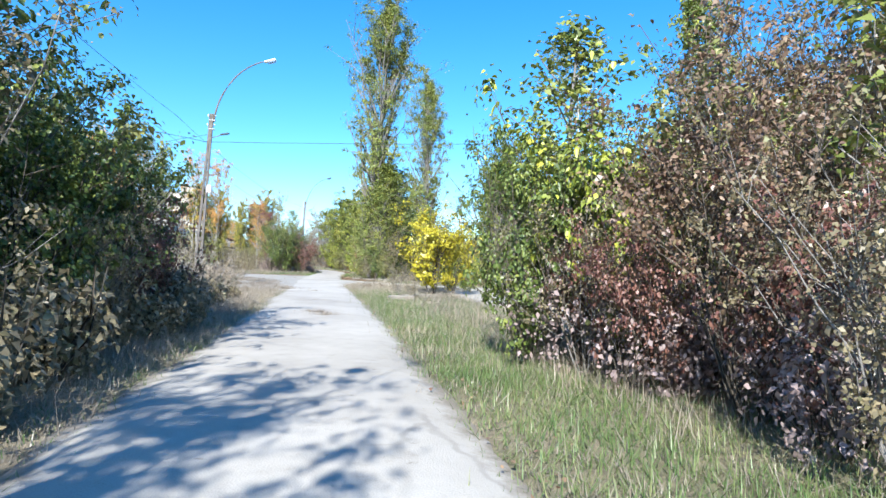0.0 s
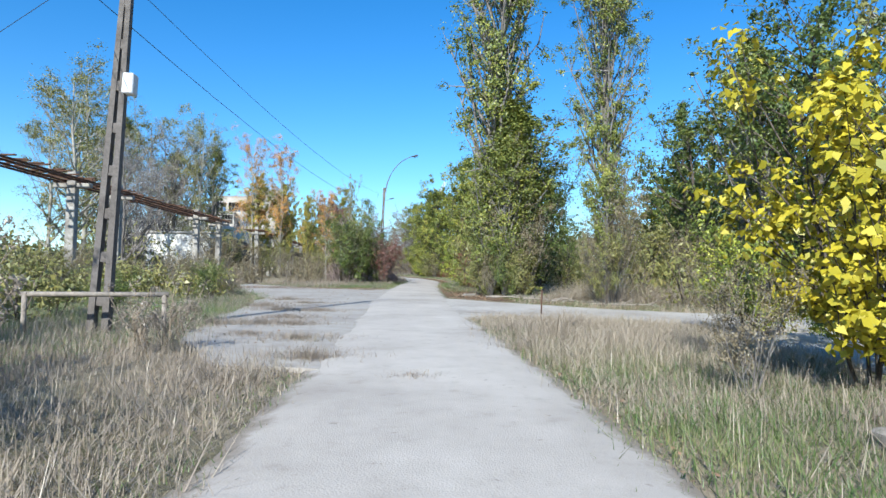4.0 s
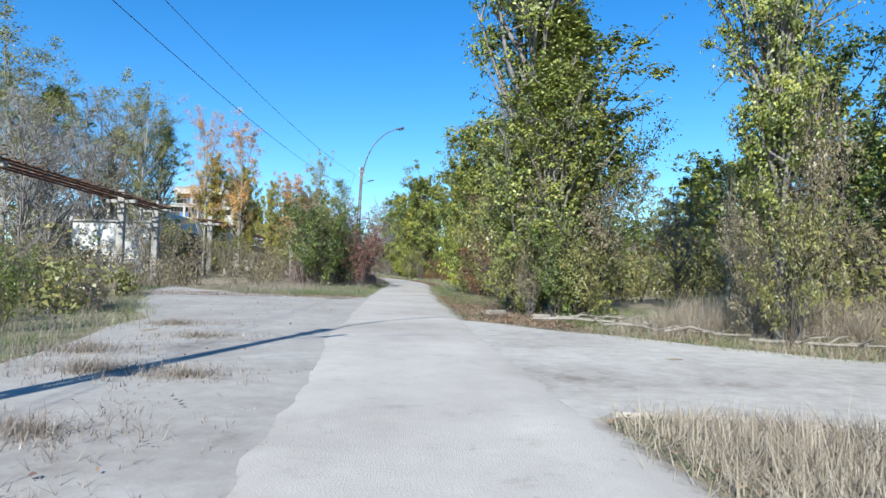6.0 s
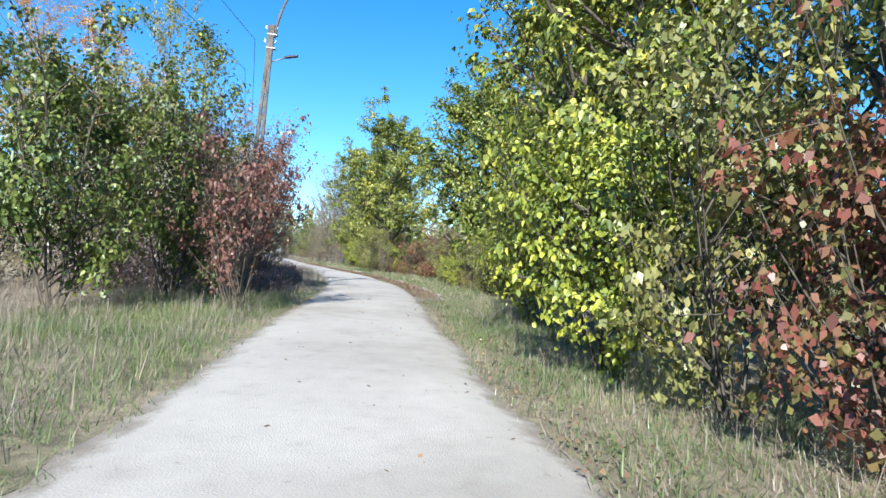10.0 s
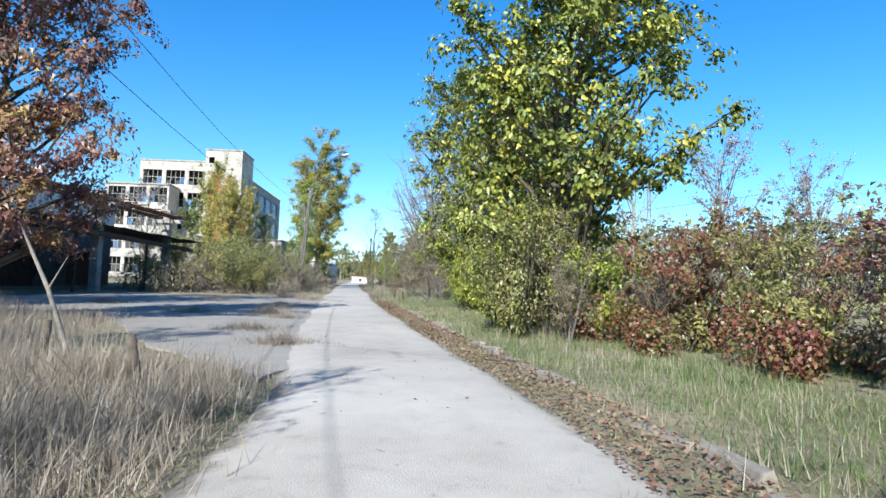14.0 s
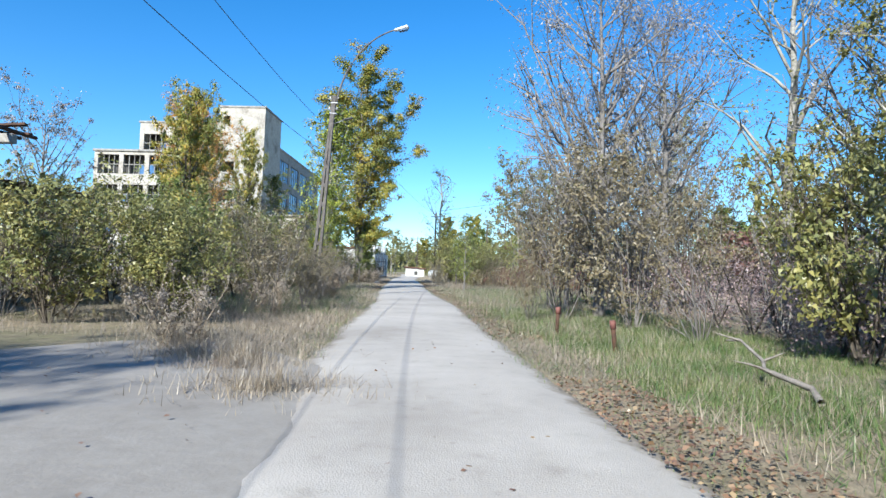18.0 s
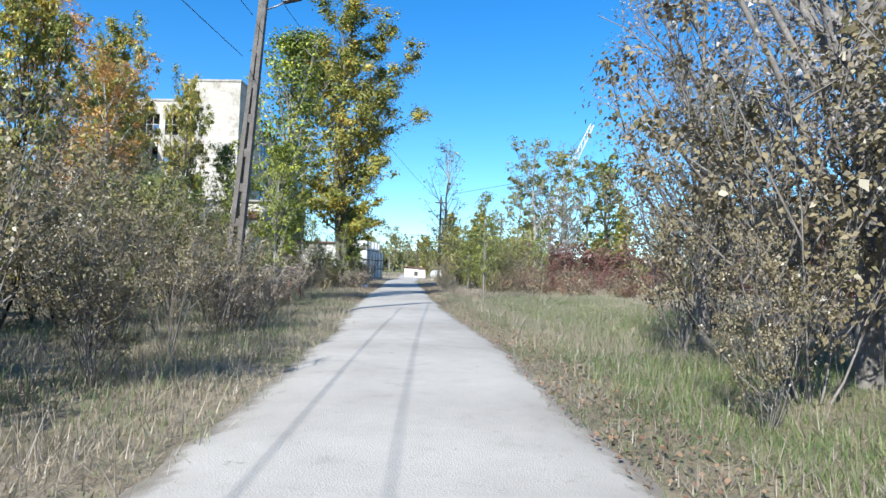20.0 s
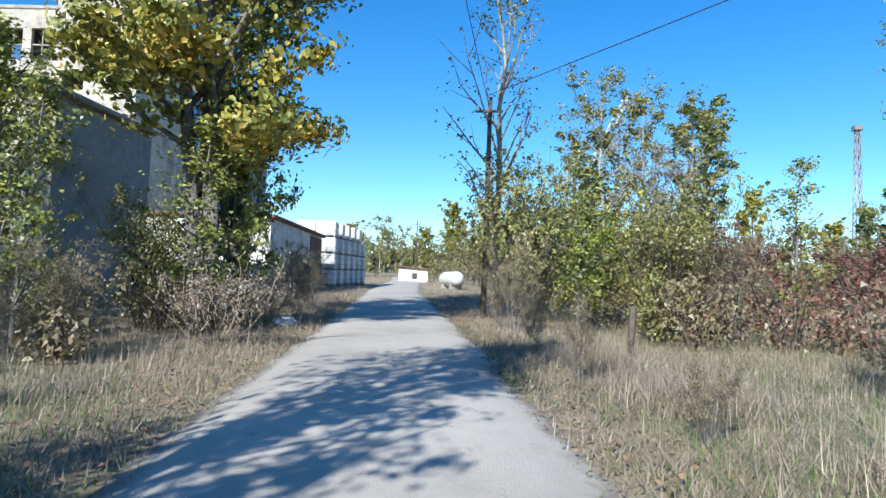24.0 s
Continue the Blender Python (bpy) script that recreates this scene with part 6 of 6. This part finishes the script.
def factory():
    """The ruined concrete building: stair tower, window wing, lower wing and the long side wing."""
    g = gz(-58, 197) - 0.4
    b = thing("ruined_factory", -58.4, 196.8, 0, 4, "abandoned pale concrete factory with empty window openings and a stair tower", "building")

    def bay_holes(u0, n, w, gap, floors):
        return [("front", u0 + k * (w + gap), u0 + k * (w + gap) + w, a, c) for k in range(n) for a, c in floors]

    wall_box("wall", (-2.6, -2.0, g), (3.6, 5, g + 22.2), M["facade"], b, [("front", -2.0, -1.1, g + 20.0, g + 21.1), ("front", -1.9, -0.3, g + 13.6, g + 15.0), ("front", -1.9, -0.3, g + 9.8, g + 11.2)])
    part("roof", boxes(((-2.7, -2.1, g + 22.2), (3.7, 5.1, g + 22.5)), bevel=0.05), M["concrete"], b)
    fl = [(g + 1.0 + 3.9 * k, g + 3.5 + 3.9 * k) for k in range(5)]
    wall_box("wall", (-14.6, 0.5, g), (-2.6, 11, g + 20.6), M["facade"], b, bay_holes(-14.0, 3, 3.2, 0.7, fl))
    part("roof", boxes(((-14.8, 0.4, g + 20.6), (-2.6, 11.2, g + 20.9)), bevel=0.05), M["concrete"], b)
    wall_box("wall", (-18.0, -4.0, g), (-7.6, 0.5, g + 15.6), M["facade"], b, bay_holes(-17.5, 3, 2.8, 0.6, fl[:4]))
    part("roof", boxes(((-18.2, -4.2, g + 15.6), (-7.5, 0.5, g + 15.9)), bevel=0.05), M["concrete"], b)
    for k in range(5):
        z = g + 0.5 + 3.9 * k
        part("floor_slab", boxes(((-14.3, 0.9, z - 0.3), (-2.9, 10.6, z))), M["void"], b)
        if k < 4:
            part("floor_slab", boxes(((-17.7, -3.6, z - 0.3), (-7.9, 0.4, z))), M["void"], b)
    # dark panels added behind the front openings to make the rooms look unlit
    part("shade_panel", boxes(((-14.2, 2.6, g), (-2.7, 2.75, g + 20.4))), M["void"], b)
    part("shade_panel", boxes(((-17.6, -2.2, g), (-7.8, -2.05, g + 15.4))), M["void"], b)
    # window bars in each opening
    for u0, w, gap, y, fs in ((-14.0, 3.2, 0.7, 0.62, fl), (-17.5, 2.8, 0.6, -3.88, fl[:4])):
        for k in range(3):
            for a, c in fs:
                x = u0 + k * (w + gap)
                win = part("window", boxes(((x, y, (a + c) / 2 - 0.05), (x + w, y + 0.1, (a + c) / 2 + 0.05)), *[((x + w * q / 4 - 0.035, y, a), (x + w * q / 4 + 0.035, y + 0.1, c)) for q in (1, 2, 3)]), M["concrete"], b)
                r = random.Random(int(x * 7 + a))
                if r.random() < 0.55:
                    q = r.randrange(4)
                    part("pane", boxes(((x + w * q / 4 + 0.05, y + 0.04, a), (x + w * (q + 1) / 4 - 0.05, y + 0.06, (a + c) / 2 - 0.05))), M["glass"], win)
    # side wing running back, in the wall colour that carries its shade
    holes = [("right", 6.2 + 5.4 * k, 10.6 + 5.4 * k, g + 1.5 + 4.2 * j, g + 4.6 + 4.2 * j) for k in range(4) for j in range(4)]
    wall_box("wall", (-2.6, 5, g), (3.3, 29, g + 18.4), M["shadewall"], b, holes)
    part("roof", boxes(((-2.7, 5.1, g + 18.4), (3.4, 29.1, g + 18.7)), bevel=0.05), M["concrete"], b)
    for h in holes:
        win = part("window", boxes(*[((3.08, h[1] + (h[2] - h[1]) * q / 4 - 0.05, h[3]), (3.2, h[1] + (h[2] - h[1]) * q / 4 + 0.05, h[4])) for q in (1, 2, 3)], ((3.08, h[1], (h[3] + h[4]) / 2 - 0.05), (3.2, h[2], (h[3] + h[4]) / 2 + 0.05))), M["concrete"], b)
        part("pane", boxes(((3.12, h[1], h[3]), (3.15, h[2], h[4]))), M["glass"], win)


factory()


def side_building():
    g = gz(-46, 171)
    b = thing("concrete_annex", -46, 171, 0, 0, "grey rendered annex with a barred window and flat roof", "building")
    wall_box("wall", (-9, -3.4, g - 0.6), (6.8, 0.8, g + 5.2), M["facade"], b, [("front", 2.2, 4.6, g + 2.0, g + 4.4)])
    # thin slab over the right wall, coloured darker as its shaded side
    part("side_wall", boxes(((6.8, -3.4, g - 0.6), (6.95, 0.8, g + 5.05)), bevel=0.01), M["shadewall"], b, "grey side wall with patches, shade put into its colour")
    part("roof", boxes(((-9.2, -3.6, g + 5.2), (7.1, 1.0, g + 5.35)), bevel=0.04), M["concrete"], b)
    w = part("window", boxes(*[((2.2, -3.3, g + 2.0 + 0.4 * k), (4.6, -3.22, g + 2.06 + 0.4 * k)) for k in range(1, 6)]), M["rust"], b, "rusty window bars")
    part("fan_box", boxes(((5.2, -3.62, g + 4.1), (5.9, -3.4, g + 4.6)), bevel=0.03), M["rust"], b)
    part("floor", boxes(((-8.7, -3.1, g - 0.6), (6.5, 0.5, g - 0.1))), M["void"], b)


side_building()


def low_store():
    g = gz(-41, 181)
    b = thing("white_store", -41, 181, 0, 4, "long low white store with brown end wall", "building")
    wall_box("wall", (-5, -3.5, g - 0.6), (3.4, 5.5, g + 3.0), M["plaster"], b, [("right", -0.5, 1.2, g + 0.8, g + 1.9)])
    part("roof", boxes(((-5.2, -3.7, g + 3.0), (3.6, 5.7, g + 3.15)), bevel=0.03), M["rooftile"], b)
    part("end_panel", boxes(((3.4, 3.0, g - 0.4), (3.45, 5.4, g + 2.9))), M["rooftile"], b)


low_store()


def hut():
    x, y = -38.1, 221.0
    g = gz(x, y) + 0.1
    b = thing("small_hut", x, y, 0, 9, "small white hut with one dark window and brown roof", "hut")
    wall_box("wall", (-1.55, -1.2, g - 1.4), (1.55, 1.4, g + 1.25), M["plaster"], b, [("front", -0.1, 0.45, g + 0.1, g + 0.75)], 0.18)
    bm = boxes(((-1.8, -1.5, g + 1.25), (1.8, 1.7, g + 1.4)), bevel=0.02)
    for v in bm.verts:
        v.co.z += 0.06 * (-v.co.x)
    part("roof", bm, M["rooftile"], b)
    # dark panel in place of glass, coloured as the unlit inside
    part("window", boxes(((-0.1, -1.12, g + 0.1), (0.45, -1.09, g + 0.75))), M["void"], b)


hut()


def crate(x, y, z, tint, rot):
    c = thing("stacked_crate", x, y, z, rot, "white shrink-wrapped crate in a tall stack", "crate", "stacked white crates")
    part("wrap", boxes(((-0.58, -0.55, 0.1), (0.58, 0.55, 0.94)), bevel=0.04), M[tint], c)
    for s in (-0.5, 0, 0.5):
        part("runner", boxes(((s - 0.06, -0.55, 0.0), (s + 0.06, 0.55, 0.1)), bevel=0.008), M["wood"], c)
    for zz in (0.35, 0.68):
        part("strap", boxes(((-0.59, -0.56, zz), (0.59, 0.56, zz + 0.02))), M["steel"], c)


_cr = random.Random(8)
for i in range(2):
    for j in range(6):
        for k in range(4):
            if j == 5 and k > 2:
                continue
            x, y = -39.7 + i * 1.2 - 0.1 * j, 189.5 + j * 1.9
            crate(x, y, gz(x, y) + 0.12 + 0.95 * k, "white" if _cr.random() < 0.75 else "plaster", _cr.uniform(-3, 3) + 6)
        x, y = -39.7 + i * 1.2 - 0.1 * j, 189.5 + j * 1.9
        p = thing("plinth_slab", x, y, gz(x, y), 6, "low concrete slab under stacked crates", "slab", "slabs under the crates")
        part("slab", boxes(((-0.6, -0.6, -0.2), (0.6, 0.6, 0.12)), bevel=0.02), M["concrete"], p)


def tank():
    x, y = -31.9, 198.5
    t = thing("white_tank", x, y, label="white horizontal steel tank on saddles", category="tank", rot=24)
    q = np.array([-1.75, -1.7, -1.5, -1.2, 1.2, 1.5, 1.7, 1.75])
    tube_part("shell", [(0, k, 0.72) for k in q], [0.08, 0.3, 0.46, 0.52, 0.52, 0.46, 0.3, 0.08], M["white"], t, 20)
    for s in (-0.9, 0.9):
        part("saddle", boxes(((-0.45, s - 0.1, -0.1), (0.45, s + 0.1, 0.36)), bevel=0.02), M["concrete"], t)


tank()


def crane():
    x, y = -16.0, 284.0
    g = gz(x, y)
    c = thing("jib_crane", x, y, g, 0, "distant white lattice crane jib rising over the trees", "crane")

    def lattice(name, a, b, w, n):
        a, b = Vector(a), Vector(b)
        d = (b - a).normalized()
        u = d.cross(Vector((0, 1, 0))).normalized()
        v = d.cross(u)
        t = Tubes()
        cor = [(1, 1), (1, -1), (-1, -1), (-1, 1)]
        P = lambda k, i: a.lerp(b, k) + (u * cor[i][0] + v * cor[i][1]) * w * (1 - 0.4 * k)
        for i in range(4):
            t.add([tuple(P(0, i)), tuple(P(1, i))], [0.16, 0.16], 4)
            for k in range(n):
                t.add([tuple(P(k / n, i)), tuple(P((k + 1) / n, (i + 1) % 4))], [0.1, 0.1], 4)
        sub(name, t.mesh(name, M["cranepaint"]), c)

    lattice("mast", (0, 0, 0), (0, 0, 14), 0.9, 10)
    lattice("jib", (0, 0, 14), (10.0, -8.0, 36), 0.7, 16)
    tube_part("stay_cable", [(-4, 2, 20), (10.0, -8.0, 36)], 0.05, M["wire"], c, 4)
    part("cab", boxes(((-1.5, -1.5, 12), (1.5, 1.5, 14.5)), bevel=0.2), M["cranepaint"], c)


crane()


def mast():
    x, y = 39.0, 282.0
    m = thing("lattice_mast", x, y, label="distant grey lattice mast above the trees", category="mast")
    cor = [(0.9, 0.9), (0.9, -0.9), (-0.9, -0.9), (-0.9, 0.9)]
    for i, (u, v) in enumerate(cor):
        tube_part("leg", [(u, v, -0.3), (u * 0.35, v * 0.35, 32.0)], [0.14, 0.1], M["steel"], m, 5)
        p, q = cor[(i + 1) % 4]
        t = Tubes()
        for k in range(10):
            f, g = 1 - 0.065 * k, 1 - 0.065 * (k + 1)
            t.add([(u * f, v * f, 3.2 * k), (p * g, q * g, 3.2 * (k + 1))], [0.07, 0.07], 4)
        sub("bracing", t.mesh("bracing", M["steel"]), m)
    part("head", boxes(((-0.8, -0.8, 31.6), (0.8, 0.8, 32.6)), bevel=0.1), M["steel"], m)


mast()


# ---- kerbstones, slabs, logs, posts ----
def kerb():
    k = thing("kerb", 0, 0, 0, 0, "broken low kerb of pale concrete stones", "kerb", kind="structure")
    r = random.Random(12)
    metas = []
    for v in range(4):
        bm = boxes(((-0.075, -0.47, -0.12), (0.075, 0.47, 0.13)), bevel=0.025)
        for q in bm.verts:
            q.co += Vector((r.uniform(-0.012, 0.012), r.uniform(-0.03, 0.03), r.uniform(-0.02, 0.02)))
        me = bpy.data.meshes.new("kerbstone")
        bm.to_mesh(me)
        bm.free()
        me.materials.append(M["kerb"])
        metas.append(me)
    y = 79.0
    while y < 117:
        if r.random() > 0.26:
            x = float(road_x(y)) + HALF + 0.75 + r.uniform(-0.05, 0.05)
            a = math.degrees(math.atan2(-(float(road_x(y + 1)) - float(road_x(y - 1))), 2))
            ob = sub("kerbstone", r.choice(metas), k)
            ob.matrix_world = pose(x, y, gz(x, y) + r.uniform(-0.13, -0.03), r.uniform(-4, 4), r.uniform(-14, 14), a + r.uniform(-7, 7))
        y += 1.0


kerb()


def slab(x, y, sx, sy, sz, rot, label):
    s = thing("concrete_slab", x, y, label=label, category="slab", rot=rot)
    part("block", boxes(((-sx / 2, -sy / 2, -0.08), (sx / 2, sy / 2, sz)), bevel=0.03), M["kerb"], s)


slab(-12.4, 25.4, 0.9, 0.45, 0.16, 12, "broken pale concrete block by the yellow shrub")
slab(-11.4, 27.2, 1.6, 0.5, 0.14, 3, "long concrete slab in the grass")
slab(-13.4, 51.6, 0.62, 0.24, 0.15, 35, "fallen pale kerb block on leaf litter")
slab(-12.3, 50.6, 0.5, 0.3, 0.12, -20, "small pale stone by the branches")
for x, y, l, a in [(-18.9, 58.6, 0.6, 40), (-20.8, 59.9, 0.8, 32), (-24.3, 62.2, 1.4, 40), (-26.2, 63.4, 1.0, 35), (-29.5, 67.4, 1.3, 70)]:
    slab(x, y, l, 0.3, 0.05, a, "flat broken kerb slab at the yard edge")


def branch(x, y, rot, L, seed, rise=0.0, label="bleached fallen branch lying on leaf litter"):
    b = thing("fallen_branch", x, y, label=label, category="branch", group="fallen branches", rot=rot)
    rng = np.random.default_rng(seed)
    t = Tubes()
    q = np.linspace(0, 1, 7)
    pts = np.stack([q * L, np.cumsum(rng.normal(0, 0.13, 7)), 0.05 + rise * q + 0.06 * np.abs(rng.normal(0, 1, 7))], 1)
    t.add(pts, 0.036 * (1 - 0.75 * q) + 0.005, 6)
    for k in range(4):
        i = 2 + k
        d = np.array([0.5, rng.choice([-1, 1]) * 0.6, 0.12 + 0.2 * rng.random()]) * L * 0.22
        t.add([pts[i], pts[i] + d * 0.5 + rng.normal(0, 0.03, 3), pts[i] + d], [0.02, 0.014, 0.005], 4)
    sub("wood", t.mesh("wood", M["wood"]), b)


for i, (x, y, r, L) in enumerate([(-12.6, 49.8, -10, 2.6), (-11.4, 48.9, 12, 2.2), (-10.4, 48.3, -28, 2.4), (-9.2, 47.6, 8, 1.9), (-11.9, 50.6, -40, 1.6), (-10.8, 49.6, 30, 1.8), (-12.9, 48.9, -24, 2.8), (-11.6, 47.6, -48, 2.4), (-10.6, 46.6, -30, 3.0), (-9.6, 45.2, -42, 2.6), (-8.8, 44.4, 25, 1.6)]):
    branch(x, y, r, L, 70 + i)
branch(-18.3, 123.0, 82, 2.4, 95, 0.4, "bleached dead branch leaning in the green verge")


def stake(x, y, h, tilt, label, tip=False, wood=False, r=0.055):
    s = thing("wooden_post" if wood else "rusty_post", x, y, label=label, category="post", group="wooden stumps" if wood else "rusty posts")
    m = pose(0, 0, 0, 0, tilt, 0)
    p = tube_part("shaft", [tuple(m @ Vector((0, 0, z))) for z in (-0.2, h * 0.5, h)], r, M["bark" if wood else "rust" if tip or r < 0.05 else "redpaint"], s, 8)
    if tip:
        tube_part("cap", [tuple(m @ Vector((0, 0, z))) for z in (h, h + 0.14)], r + 0.012, M["redpaint"], p, 8)


stake(-30.6, 147.9, 1.25, 3, "faded red steel post among weeds")
stake(-31.4, 151.3, 1.25, -4, "faded red steel post among weeds")
stake(-20.5, 129.6, 0.45, 2, "short rusty stake with red cap", True, r=0.04)
stake(-19.7, 127.0, 0.4, -6, "short rusty stake with red cap", True, r=0.04)
stake(-24.4, 166.6, 1.2, 48, "rusty red pipe leaning out of the grass")
stake(-25.85, 163.7, 0.85, 3, "short dark stump of a wooden post", wood=True)
stake(-12.75, 37.7, 0.8, 2, "thin rusty stake in dry grass", r=0.018)


def barrier(x0, y0, x1, y1, z, mat, label):
    b = thing("pipe_barrier", x0, y0, label=label, category="barrier")
    dx, dy = x1 - x0, y1 - y0
    dz = gz(x1, y1) - gz(x0, y0)
    tube_part("rail", [(0, 0, z), (dx / 2, dy / 2, z + dz / 2), (dx, dy, z + dz)], 0.045, M[mat], b, 8)
    for k in (0.03, 0.97):
        tube_part("post", [(dx * k, dy * k, dz * k - 0.1), (dx * k, dy * k, z + dz * k)], 0.045, M[mat], b, 8)


barrier(-5.5, 37.0, -0.6, 36.4, 0.65, "wood", "long pale pipe barrier at the edge of the trees")
barrier(-22.6, 33.9, -20.2, 34.3, 0.75, "wood", "low yellowish pipe rail by the lamp pole")


def bare_pole(x, y, top, label):
    s = thing("bare_branch", x, y, label=label, category="branch")
    dx, dy, h = top
    t = Tubes()
    t.add([(0, 0, -0.1), (dx * 0.45, dy * 0.45, h * 0.5), (dx * 0.85, dy * 0.85, h * 0.86), (dx, dy, h)], [0.04, 0.034, 0.022, 0.01], 6)
    t.add([(dx * 0.45, dy * 0.45, h * 0.5), (dx * 0.4 + 0.2, dy * 0.5, h * 0.75)], [0.018, 0.006], 4)
    sub("wood", t.mesh("wood", M["wood"]), s)


bare_pole(-21.65, 98.99, (-0.99, 0.10, 1.93), "pale leaning dead branch in the dry grass")
stake(-21.51, 98.14, 0.6, 4, "short dark stump of a wooden post", wood=True)
stake(-19.61, 96.94, 0.6, -12, "short dark stump of a wooden post", wood=True)


def bag(x, y):
    e = thing("plastic_bag", x, y, label="crumpled white plastic bag lying in the weeds", category="litter")
    bm = bmesh.new()
    bmesh.ops.create_icosphere(bm, subdivisions=3, radius=0.2)
    for v in bm.verts:
        k = 1 + 0.45 * noise.noise(v.co * 9.0)
        v.co = Vector((v.co.x * k * 1.3, v.co.y * k, max(v.co.z * k * 0.7, -0.06) + 0.07))
    part("film", bm, M["white"], e)


bag(-32.46, 166.25)
